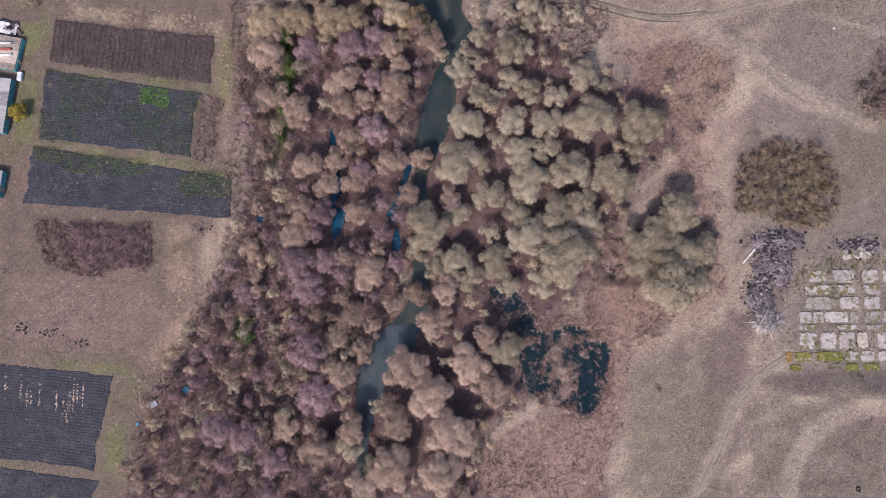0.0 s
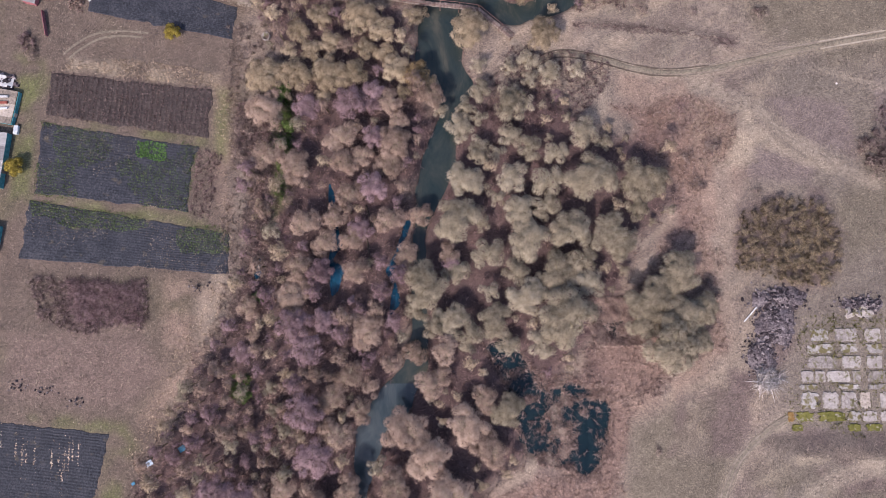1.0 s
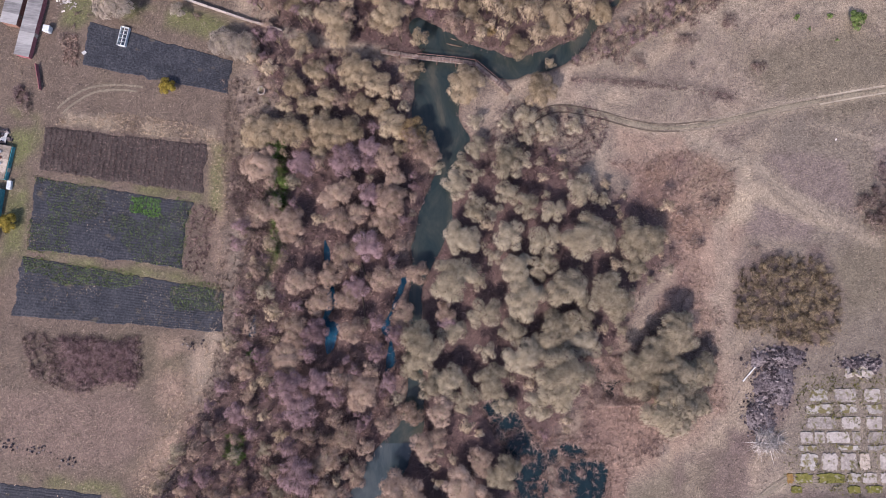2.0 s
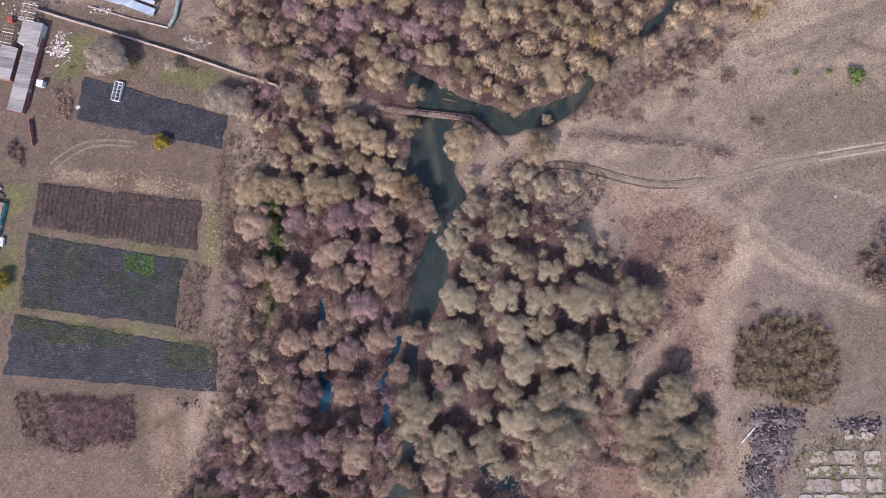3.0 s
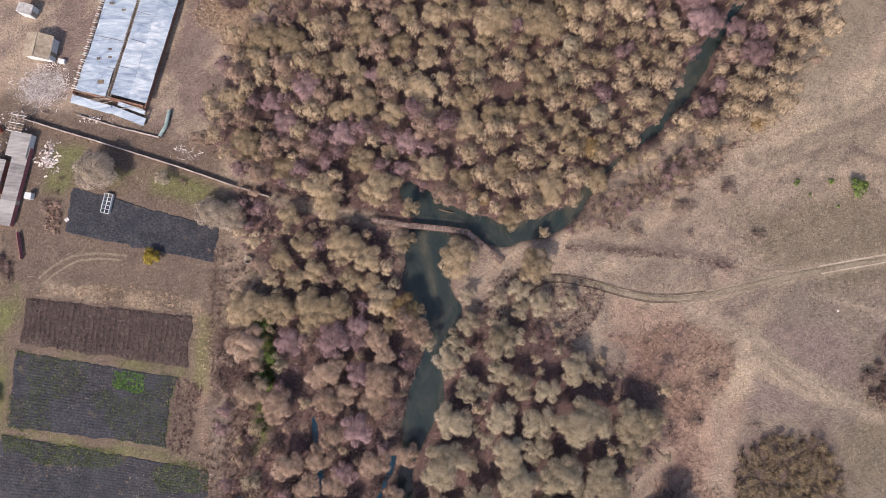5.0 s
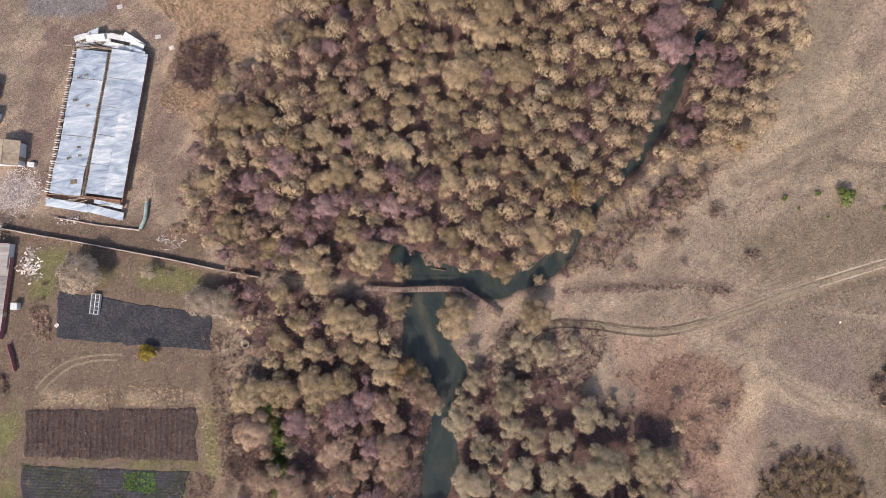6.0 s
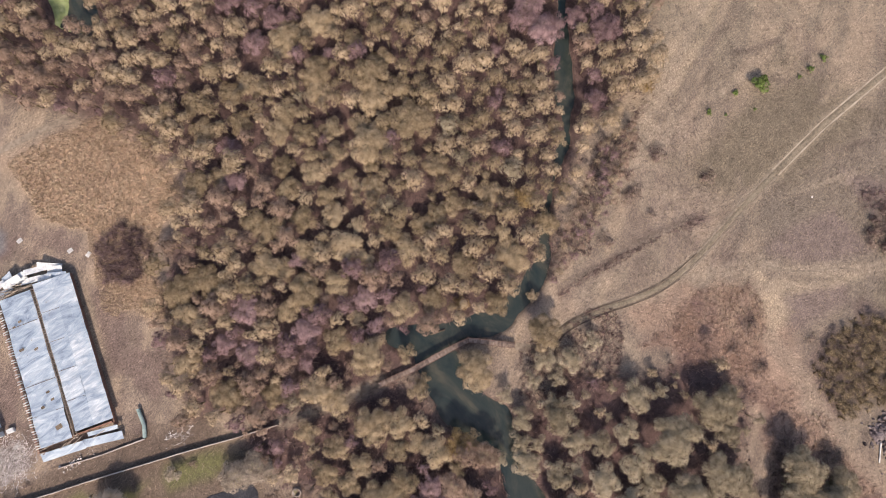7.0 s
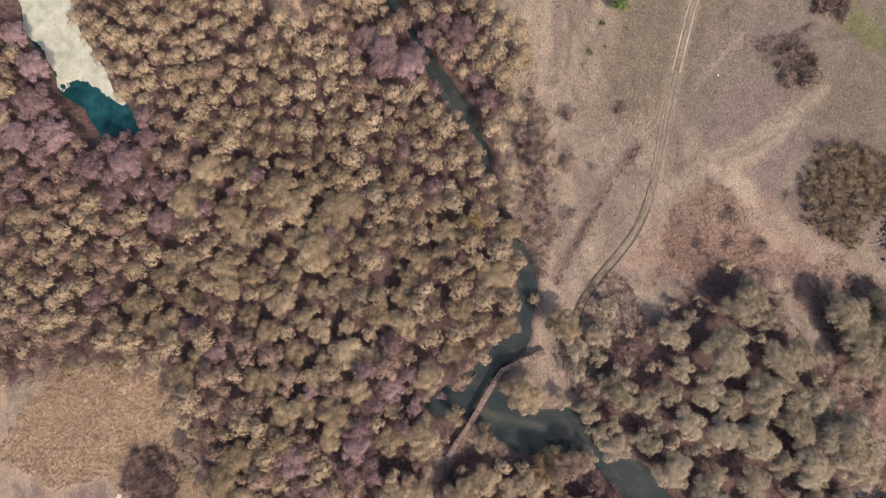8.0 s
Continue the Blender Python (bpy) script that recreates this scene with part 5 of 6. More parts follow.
for key, plants in (("bush", [(66.9, 76.7, 2.5), (72.8, 66.2, 2.3), (55.1, 72.8, 2.5), (52.8, 80.1, 2.8), (57.4, 82.1, 2), (63.2, 80.7, 1.8)]), ("bush", [(60.1, 34.5, 2.5), (69.6, 24.8, 1.5), (45.9, -31.9, 1.5), (56.5, 26, 2.3), (54.3, 32.5, 2), (58.1, 4.6, 2), (59.5, 1.5, 1.8), (-44.9, 40, 3), (-46.1, 34.7, 2.5), (-43.4, 29.5, 2.3), (-45.6, 6.2, 2.3)]),
                    ("bush", [(66.1, 77.4, 2.3), (57.3, 72.8, 2.5), (97.4, 30.3, 3.8), (101.5, 36, 2.5), (94, 34.5, 2.3), (114.7, 28.6, 2.5), (45.4, 67.6, 2.5), (57.3, 66.5, 1.8)]), ("bush", [(-83.6, 79.5, 1), (-80.7, 79.1, 0.9), (-84.2, 76.5, 0.9), (-87, 73.5, 1.8), (-90.2, 75.1, 1.3), (-87.7, 94.8, 1.3), (-68.9, 81.6, 1.5), (-56, 79, 1.5), (-94.1, 57.2, 2), (-45.5, 71.2, 1.8)]), ("evergreen", [(94.7, 76.7, 1.8), (82.3, 78.3, 0.5), (89.7, 78.3, 0.6), (84.9, 75.4, 0.4), (91.2, 72.7, 0.4)]), ("yellow", [(-96, 31.2, 1.8)]), ("yellow", [(-62.1, 62.0, 1.6)]),
                    ("evergreen", [(107.1, 73, 0.8), (104.1, 73, 0.5), (111.4, 73.3, 0.8), (81.9, 77.7, 0.5), (89.5, 78, 0.5)]),
                    ("evergreen", [(-36.6, 47.3, 2), (-35.2, 39.9, 1.3), (-36.7, 35.3, 1.3), (-43.8, -19.4, 1.5), (-41.1, 1.8, 1.3)]), ("gold", [(10.8, 74.3, 1.7), (35.1, 85.5, 2.2), (72.6, 91.3, 2)]), ("gold", [(-6.6, 50.9, 2.7), (-32.6, 51.1, 2)]), ("grey", [(25.9, 89.4, 1.7)]),
                    ("grey", [(-73.6, 80.6, 3.6), (-48.6, 71.4, 2.8), (-59.8, 79.4, 1.5), (-44.2, 70.6, 2.7)])):
    for x, y, R in plants:
        plant(key, x, y, R * (1.35 if key in ("grey", "yellow", "gold", "evergreen") else 1.0))

# ---------------------------------------------------------------- building helpers
def box(name, size, at, mat, parent=None, turn=(0, 0, 0), label="", wear=0.0, seed=0):
    """A block with slightly uneven corners, centred at its place."""
    r = np.random.default_rng(seed + int(abs(at[0] * 13 + at[1] * 7)))
    bm = bmesh.new()
    bmesh.ops.create_cube(bm, size=1.0)
    for v in bm.verts:
        v.co = Vector((v.co.x * size[0], v.co.y * size[1], v.co.z * size[2])) + Vector(r.normal(size=3) * wear)
    e = min(size) * 0.12
    bmesh.ops.bevel(bm, geom=bm.edges[:], offset=e, segments=1, affect="EDGES")
    me = bpy.data.meshes.new(name)
    bm.to_mesh(me)
    bm.free()
    me.materials.append(mat)
    ob = new(name, me)
    ob.matrix_basis = pose(*at, *turn)
    if parent:
        ob.parent = parent
    if label:
        ob["label"] = label
    return ob


def sheet(name, w, d, at, mat, parent, turn=(0, 0, 0), dent=0.06, seed=0, label="", thick=0.03, ripple=0.0):
    """A thin dented sheet, w by d, its middle at the given place."""
    r = np.random.default_rng(seed + 3)
    nx, ny = max(3, int(w / 0.5)), max(3, int(d / 0.5))
    g = np.stack(np.meshgrid(np.linspace(-w / 2, w / 2, nx), np.linspace(-d / 2, d / 2, ny)), -1).reshape(-1, 2)
    ox, oy = r.uniform(0, 500, 2)
    z = (fbm(g[:, 0] + ox, g[:, 1] + oy, 2.2, seed) - 0.5) * 4 * dent + ripple * np.sin(g[:, 1] * 4.2 + ox)
    V = np.concatenate([np.column_stack([g, z]), np.column_stack([g, z - thick])])
    k = np.arange(nx * ny).reshape(ny, nx)
    q = np.stack([k[:-1, :-1], k[:-1, 1:], k[1:, 1:], k[1:, :-1]], -1).reshape(-1, 4)
    rim = [*k[0, :], *k[1:, -1], *k[-1, -2::-1], *k[-2:0:-1, 0]]
    n = nx * ny
    side = [(b, a, a + n, b + n) for a, b in zip(rim, rim[1:] + rim[:1])]
    ob = mesh_object(name, V.tolist(), q.tolist() + (q[:, ::-1] + n).tolist() + side, mat, parent, label)
    ob.matrix_basis = pose(*at, *turn)
    return ob


def strip(name, line, width, mat, label, profile, lift=0.05, parent=None, kind="structure", fade=0.0):
    """A band along a line that follows the ground; profile: height across it."""
    pts = []
    for a, b in zip(line, line[1:]):
        n = max(2, int(math.dist(a[:2], b[:2]) / 0.8))
        pts += [(a[0] + (b[0] - a[0]) * i / n, a[1] + (b[1] - a[1]) * i / n) for i in range(n)]
    P = np.array(pts + [line[-1][:2]])
    for _ in range(6):
        P[1:-1] = (P[:-2] + P[1:-1] * 2 + P[2:]) / 4
    d = np.gradient(P, axis=0)
    d /= np.linalg.norm(d, axis=1)[:, None]
    nrm = np.stack([-d[:, 1], d[:, 0]], 1)
    m = len(profile)
    V = []
    for i, p in enumerate(P):
        wob = 1 + (float(vnoise(np.array([p[0]]), np.array([p[1]]), 2.5, 77)[0]) - 0.5) * 0.5
        for j, h in enumerate(profile):
            q = p + nrm[i] * width * wob * (j / (m - 1) - 0.5)
            V.append((q[0], q[1], ground_at(*q) + lift + h))
    F = [(i * m + j, i * m + j + 1, (i + 1) * m + j + 1, (i + 1) * m + j) for i in range(len(P) - 1) for j in range(m - 1)]
    ob = mesh_object(name, V, F, mat, parent, label if parent else "", True)
    return ob if parent else tagged(ob, label, name.replace("_", " "), kind=kind)


# ---------------------------------------------------------------- garden plots
def quad_plot(name, corners, rows, mat, label, ridge=0.07, seed=0, across=False):
    """A dug plot between four corners (along the top, then back along the foot) with ridges."""
    a, b, c, d = [np.array(p) for p in corners]
    nu, nv = int(np.linalg.norm(b - a) / 0.5), rows * 4
    if across:
        nu, nv = rows * 4, int(np.linalg.norm(d - a) / 0.5)
    U, W = np.meshgrid(np.linspace(0, 1, nu + 1), np.linspace(0, 1, nv + 1))
    U, W = U.ravel(), W.ravel()
    xy = a * ((1 - U) * (1 - W))[:, None] + b * (U * (1 - W))[:, None] + c * (U * W)[:, None] + d * ((1 - U) * W)[:, None]
    edge = np.minimum(np.minimum(U, 1 - U) * np.linalg.norm(b - a), np.minimum(W, 1 - W) * np.linalg.norm(d - a))
    wob = (fbm(xy[:, 0], xy[:, 1], 3.5, seed) - 0.6) * 1.5 + (vnoise(xy[:, 0], xy[:, 1], 0.9, seed + 1) - 0.5) * 0.5
    c0 = (a + b + c + d) / 4
    xy = xy + (xy - c0) / (np.linalg.norm(xy - c0, axis=1)[:, None] + 1e-6) * (wob * (1 - smooth(0, 2.5, edge)))[:, None]
    z = ground_height(xy[:, 0], xy[:, 1]) + 0.09 + ridge * (0.1 + 0.9 * fbm(xy[:, 0], xy[:, 1], 4, seed + 9)) * np.sin((U if across else W) * rows * 2 * math.pi) + (fbm(xy[:, 0], xy[:, 1], 1.1, seed + 4) - 0.5) * 0.12
    z = np.where(edge < 0.25, z - 0.2, z)
    plot = tagged(new(name), label, "garden plot")
    P = np.column_stack([xy, z]).reshape(nv + 1, nu + 1, 3)
    for i in range(rows):
        g = P[:, i * 4:i * 4 + 5] if across else P[i * 4:i * 4 + 5]
        k = np.arange(g.shape[0] * g.shape[1]).reshape(g.shape[:2])
        q = np.stack([k[:-1, :-1], k[1:, :-1], k[1:, 1:], k[:-1, 1:]], -1).reshape(-1, 4)
        mesh_object("ridge", g.reshape(-1, 3).tolist(), q.tolist(), mat, plot, smooth_faces=True)
    return plot


quad_plot("vegetable_plot", PLOT_STALKS, 32, SOIL_BROWN, "brown dug plot with rows of dead stalks", 0.02, 1, across=True)
quad_plot("vegetable_plot", PLOT_WEEDS, 26, SOIL, "dark tilled plot sprinkled with green weeds", 0.035, 2)
quad_plot("vegetable_plot", PLOT_GREEN, 20, SOIL, "black tilled plot with a weedy green edge", 0.035, 3)
quad_plot("vegetable_plot", PLOT_SOUTH, 32, SOIL, "black tilled plot with crossing ridges", 0.06, 4)
quad_plot("vegetable_plot", PLOT_LAST, 12, SOIL, "black ridged plot beside a grassy balk", 0.03, 5)
quad_plot("vegetable_plot", PLOT_FRAME, 18, SOIL, "dark dug plot with a white cold frame", 0.02, 6)


def litter(name, x, y, spread, count, mat, label, category, size, seed, flat=0.5, long=1.0, mound=0.0):
    """A heap of small odd blocks, joined, on a low mound of earth."""
    r = np.random.default_rng(seed)
    V, F = [], []
    sx, sy = spread if isinstance(spread, tuple) else (spread, spread)
    if mound:
        g = np.linspace(-1, 1, 25)
        gx, gy = [q.ravel() for q in np.meshgrid(x + g * sx, y + g * sy)]
        rise = mound * np.clip(1.0 - np.hypot((gx - x) / sx, (gy - y) / sy) + (fbm(gx, gy, 3, seed) - 0.5) * 1.2, -0.15, 1) + (vnoise(gx, gy, 0.7, seed) - 0.5) * 0.3 * mound
        V = np.column_stack([gx, gy, ground_height(gx, gy) + rise - 0.12]).tolist()
        F = [(j * 25 + i, j * 25 + i + 1, j * 25 + i + 26, j * 25 + i + 25) for j in range(24) for i in range(24)]
    for i in range(count):
        px, py = r.normal() * sx * 0.5, r.normal() * sy * 0.5
        s = size * r.uniform(0.4, 1.5)
        top = mound * 0.7 * max(0, 1 - math.hypot(px / sx, py / sy)) if mound else 0.5 * size * max(0, 1.6 - math.hypot(px / sx, py / sy) * 2)
        m = pose(x + px, y + py, ground_at(x + px, y + py) + top + s * 0.2, *(r.normal(size=2) * 22), r.uniform(0, 360))
        base = len(V)
        for cx, cy, cz in itertools_product():
            k = 1 + r.normal() * 0.15
            V.append(tuple(m @ Vector((cx * s * long * k * 0.5, cy * s * 0.5 * k, cz * s * flat * 0.5))))
        F += [tuple(base + j for j in f) for f in ((0, 1, 3, 2), (4, 6, 7, 5), (0, 4, 5, 1), (2, 3, 7, 6), (0, 2, 6, 4), (1, 5, 7, 3))]
    return tagged(mesh_object(name, V, F, mat), label, category, kind="stuff")


def itertools_product():
    return [(a, b, c) for a in (-1, 1) for b in (-1, 1) for c in (-1, 1)]


# ---------------------------------------------------------------- tracks
RUTS = [0, 0.03, -0.02, -0.05, 0.02, 0.04, 0.04, 0.02, -0.05, -0.02, 0.03, 0]


def wheel_track(line, width, label, muddy=0.0):
    road = strip("dirt_track", line, width, TRACK_GRASS, label, [-0.12, 0.01, 0.03, 0.03, 0.02, -0.12], 0.06)
    for side in (-1, 1):
        pts = []
        for i, p in enumerate(line):
            a, b = line[max(0, i - 1)], line[min(len(line) - 1, i + 1)]
            dx, dy = b[0] - a[0], b[1] - a[1]
            n = math.hypot(dx, dy)
            pts.append((p[0] - dy / n * 0.85 * side, p[1] + dx / n * 0.85 * side))
        for lo, hi, mat, note in ((-999, muddy - 12, RUT_MUD, "dark muddy wheel rut"), (muddy - 12, muddy + 12, TRACK, "brown wheel rut"), (muddy + 12, 999, RUT, "pale dry wheel rut")):
            run = [p for i, p in enumerate(pts) if lo <= p[0] < hi or i and lo <= pts[i - 1][0] < hi]
            if len(run) > 1:
                strip("rut", run, 0.34, mat, note, [0.0, -0.03, -0.03, 0.0], 0.115, parent=road)


wheel_track([p[:2] for p in MAIN_TRACK], 1.3, "pale two-rut dirt track across the dry meadow", 66)
south_track = strip("dirt_track", SOUTH_TRACK, 2.2, TRACK_GRASS, "pale dirt track up to the concrete slabs", [-0.12, 0.01, 0.03, 0.02, 0.03, 0.01, -0.12], 0.05)
for off in (-0.55, 0.4):
    strip("rut", [(x + off, y - off * 0.5) for x, y, w in SOUTH_TRACK], 0.4, TRACK, "trodden rut of the track", [-0.02, 0.02, 0.02, -0.02], 0.1, parent=south_track)
strip("footpath", [(70.9, 43.2), (72.7, 41.3), (74.5, 39.5), (77.5, 37.2), (81.1, 35.1), (84.8, 33.2), (87.7, 30.8)], 0.45, TRACK, "narrow trodden footpath across the meadow", [0, 0.02, 0], 0.05)
strip("footpath", FENCE_PATH, 1.4, TRACK, "trodden earth path from the fence to the bridge", [0, 0.03, 0.03, 0], 0.05)
strip("footpath", [(15.5, 60), (18, 57.5), (21, 55)], 2.0, TRACK, "trodden earth landing of the bridge", [0, 0.03, 0.03, 0], 0.05)
strip("footpath", [(-87.2, 57.2), (-85.4, 59.1), (-80.6, 62.2), (-74.9, 62.9), (-67.9, 62.2)], 0.5, TRACK_GRASS, "faint curved garden path", [0, 0.02, 0], 0.03)
strip("footpath", [(-85.8, 56.2), (-84.1, 58.1), (-79.2, 61.2), (-74.2, 61.7), (-69.2, 61.2)], 0.5, TRACK_GRASS, "faint curved garden path", [0, 0.02, 0], 0.03)
strip("footpath", [(-61.5, 162.3), (-55.9, 161.9), (-47.5, 160.9), (-39.1, 159.9)], 1.6, TRACK, "pale path through the reeds", [0, 0.02, 0.02, 0], 0.04)

# ---------------------------------------------------------------- footbridge
def footbridge():
    bridge = tagged(new("footbridge"), "old plank footbridge with a bend over the river", "bridge")
    corners = [p[:2] for p in BRIDGE_LINE]
    top, wide = 1.15, 1.0
    r = np.random.default_rng(5)
    for a, b in zip(corners, corners[1:]):
        L = math.dist(a, b)
        ang = math.degrees(math.atan2(b[1] - a[1], b[0] - a[0]))
        n = int(L / 0.36)
        ux, uy = (b[0] - a[0]) / L, (b[1] - a[1]) / L
        mid = ((a[0] + b[0]) / 2, (a[1] + b[1]) / 2)
        for s in (-1, 1):
            off = s * (wide / 2 - 0.12)
            box("beam", (L + 0.3, 0.2, 0.25), (mid[0] - uy * off, mid[1] + ux * off, top - 0.2), BEAM, bridge, (0, 0, ang))
        for i in range(n):
            k = (i + 0.5) / n
            box("plank", (L / n - 0.04, wide + r.normal() * 0.12, 0.06), (a[0] + (b[0] - a[0]) * k, a[1] + (b[1] - a[1]) * k, top + r.normal() * 0.01), DECK, bridge, (r.normal() * 0.6, r.normal() * 0.6, ang + r.normal() * 1.5), wear=0.012, seed=i)
        m = max(2, int(L / 3.2) + 1)
        for i in range(m):
            k = i / (m - 1)
            for s in (-1, 1):
                off = s * (wide / 2 + 0.05)
                box("post", (0.14, 0.14, 3.6), (a[0] + (b[0] - a[0]) * k - uy * off, a[1] + (b[1] - a[1]) * k + ux * off, top - 0.95), RAIL, bridge, (0, 0, ang))
        for s in (-1, 1):
            off = s * (wide / 2 + 0.05)
            box("handrail", (L, 0.1, 0.08), (mid[0] - uy * off, mid[1] + ux * off, top + 0.82), RAIL, bridge, (0, 0, ang))


footbridge()

# ---------------------------------------------------------------- fences
def fence(line, height, mat, cap, label, step=2.4, thick=0.16):
    thing = tagged(new("fence"), label, "fence")
    for a, b in zip(line, line[1:]):
        L = math.dist(a, b)
        n = max(1, round(L / step))
        ang = math.degrees(math.atan2(b[1] - a[1], b[0] - a[0]))
        for i in range(n):
            x0, y0 = a[0] + (b[0] - a[0]) * (i + 0.5) / n, a[1] + (b[1] - a[1]) * (i + 0.5) / n
            g = ground_at(x0, y0)
            tilt = math.sin(i * 2.7 + L) * 1.5
            panel = box("panel", (L / n - 0.02, thick, height), (x0, y0, g + height / 2 - 0.1), mat, thing, (tilt, 0, ang), wear=0.02, seed=i)
            box("coping", (L / n - 0.04, thick + cap, 0.1), (0, 0, height / 2 + 0.05), mat, panel, (0, 0, math.sin(i * 1.9) * 1.2), wear=0.02, seed=i)
            box("post", (0.2, 0.24, height + 0.12), (a[0] + (b[0] - a[0]) * i / n, a[1] + (b[1] - a[1]) * i / n, g + height / 2 - 0.1), mat, thing, (0, 0, ang))
    return thing


fence([(-92.5, 93.3), (-84, 90.6), (-75.7, 88.1), (-66, 85), (-56, 81.8), (-46, 78.3), (-36.3, 75.2)], 1.1, WALL, 0.07, "long weathered concrete panel fence")
fence([(-80.3, 94.2), (-71, 91.3), (-61.8, 89)], 0.5, WALL, 0.1, "low concrete kerb wall before the ruined barn")
fence([(-92.2, 67.4), (-91.0, 61.5)], 1.0, RED_PAINT, 0.06, "short red board fence behind the shed", thick=0.08)


def pipe_run(line, radius, mat, label):
    V, F = [], []
    for a, b in zip(line, line[1:]):
        d = Vector(b) - Vector(a)
        q = d.to_track_quat("Z", "Y").to_matrix()
        base = len(V)
        for p in (a, b):
            for s in range(10):
                v = q @ Vector((math.cos(s * 0.628) * radius, math.sin(s * 0.628) * radius, 0)) + Vector(p)
                V.append(tuple(v))
        F += [(base + s, base + (s + 1) % 10, base + 10 + (s + 1) % 10, base + 10 + s) for s in range(10)]
        F += [tuple(base + s for s in range(9, -1, -1)), tuple(base + 10 + s for s in range(10))]
    return tagged(mesh_object("pipe", V, F, mat, smooth_faces=False), label, "pipe")


pipe_run([(-61.6, 89.2, 0.45), (-60.3, 91.6, 0.5), (-59.6, 95.2, 0.55)], 0.4, material("grey_green_pipe", [(0.1, 0.15, 0.15), (0.2, 0.27, 0.27), (0.3, 0.36, 0.35)], 0.6), "grey-green pipe lying beside the ruined barn")


# ---------------------------------------------------------------- ruined barn
def ruined_barn():
    barn = tagged(new("ruined_barn"), "long ruined barn roofed with dented pale metal sheets", "barn")
    barn.matrix_basis = pose(-82.0, 96.8, ground_at(-72, 112), 0, 0, -14.5)
    W, D, Hh = 18.2, 42.0, 2.2
    for x0, n in ((0.25, "wall"),):
        box(n, (0.4, D - 7, Hh - 0.35), (x0, D / 2 - 1.2, Hh / 2 - 0.2), BRICK, barn, wear=0.02)
    box("wall", (0.4, D - 7, 1.0), (W - 1.6, D / 2 - 1.2, 0.4), BRICK, barn, wear=0.02)
    box("wall", (W - 2.3, 0.4, Hh - 0.8), (W / 2 - 0.6, 3.4, Hh / 2 - 0.4), BRICK, barn, wear=0.03)
    box("wall", (W - 2.3, 0.4, Hh - 0.6), (W / 2 - 0.6, D - 5.4, Hh / 2 - 0.3), BRICK, barn, wear=0.03)
    y0, y1 = 3.2, 36.2
    for row in range(5):
        ya, yb = y0 + (y1 - y0) * row / 5, y0 + (y1 - y0) * (row + 1) / 5
        skew = 0.25 if row == 0 else 0.0
        sheet("roof_sheet", 7.3, yb - ya + 0.12, (5.0 - skew, (ya + yb) / 2, Hh + 0.12 + 0.02 * row), SHEET, barn, (1.2 * (-1) ** row, -4, 0), 0.07, 10 + row, ripple=0.02)
        if row:
            box("seam", (7.2, 0.09, 0.05), (5.0, ya, Hh + 0.2), BARK, barn, (0, -4, 0.4))
            box("seam", (3.7, 0.08, 0.05), (11.5, ya + 0.9, Hh + 0.38), BARK, barn, (0, 5, -0.4))
        ya, yb = ya + 0.9, yb + 0.9
        for k in range(2):
            sheet("roof_sheet", 3.95, yb - ya + 0.12, (11.5 + k * 3.82, (ya + yb) / 2, Hh + 0.3 - k * 0.4 + 0.015 * row), SHEET, barn, (0.9 * (-1) ** row, 5.5 + 1.5 * k, 0), 0.09, 30 + row * 2 + k, ripple=0.02)
    for i in range(64):
        y = 2.8 + i * 0.53
        box("rafter", (1.1, 0.12, 0.12), (9.05 + 0.12 * math.sin(i * 0.21), y, Hh + 0.2), BEAM, barn, (0, math.sin(i * 3.1) * 4, math.sin(i * 5.3) * 6))
        box("rafter", (1.15 + 0.25 * math.sin(i * 7.7), 0.12 + 0.08 * (i % 3), 0.12), (0.75, y, Hh - 0.05 + 0.08 * math.sin(i * 1.7)), SHEET_WHITE if i % 3 else BEAM, barn, (0, -6 + math.sin(i * 4.1) * 5, math.sin(i * 2.3) * 8))
    for x in (8.75, 9.4):
        box("purlin", (0.12, 33.5, 0.14), (x, 19.6, Hh + 0.28), BEAM, barn, (0, 0, 0.3))
    for i, (x, y, w, d, z, rx, ry, rz) in enumerate(((4.7, 1.0, 9.4, 1.9, 1.0, 12, 0, -2), (13.4, 0.5, 8.4, 1.8, 0.9, 10, 1, -7), (14.2, 2.3, 6.4, 0.9, 1.5, 9, 2, -5))):
        sheet("fallen_sheet", w, d, (x, y, z), SHEET, barn, (rx, ry, rz), 0.06, 60 + i, label="fallen pale blue awning sheet")
    for x in (0.8, 4.6, 8.6, 12.4, 17.4):
        box("post", (0.2, 0.2, 1.8), (x, 1.9, 0.7), BEAM, barn, (4, 2, 0))
    r = np.random.default_rng(3)
    for i in range(16):
        x, y = r.uniform(0.8, 15.5), r.uniform(37.8, 41.4)
        y -= max(0, abs(x - 8) - 4) * 0.35
        sheet("torn_sheet", r.uniform(2.2, 5.6), r.uniform(0.9, 1.7), (x, y, 1.1 + r.uniform(0, 1.0)), WHITE_PAINT if i % 4 else SHEET, barn, (r.normal() * 12, r.normal() * 7, (8 - x) * 3.5 + r.uniform(-10, 10)), 0.16, 70 + i, label="torn white roofing sheet")
    for i in range(26):
        box("fallen_beam", (r.uniform(2.0, 6.0), 0.14, 0.14), (r.uniform(1, 8.5), r.uniform(36.0, 38.6), 1.5 + r.uniform(0, 0.8)), BEAM, barn, (r.normal() * 6, r.normal() * 6, r.uniform(-40, 20)))
    for i in range(9):
        box("fallen_beam", (r.uniform(1.5, 5.0), 0.12, 0.12), (r.uniform(2, 16), r.uniform(1.6, 3.4), 1.5 + r.uniform(0, 0.6)), BEAM, barn, (r.normal() * 6, r.normal() * 10, r.uniform(-30, 30)))
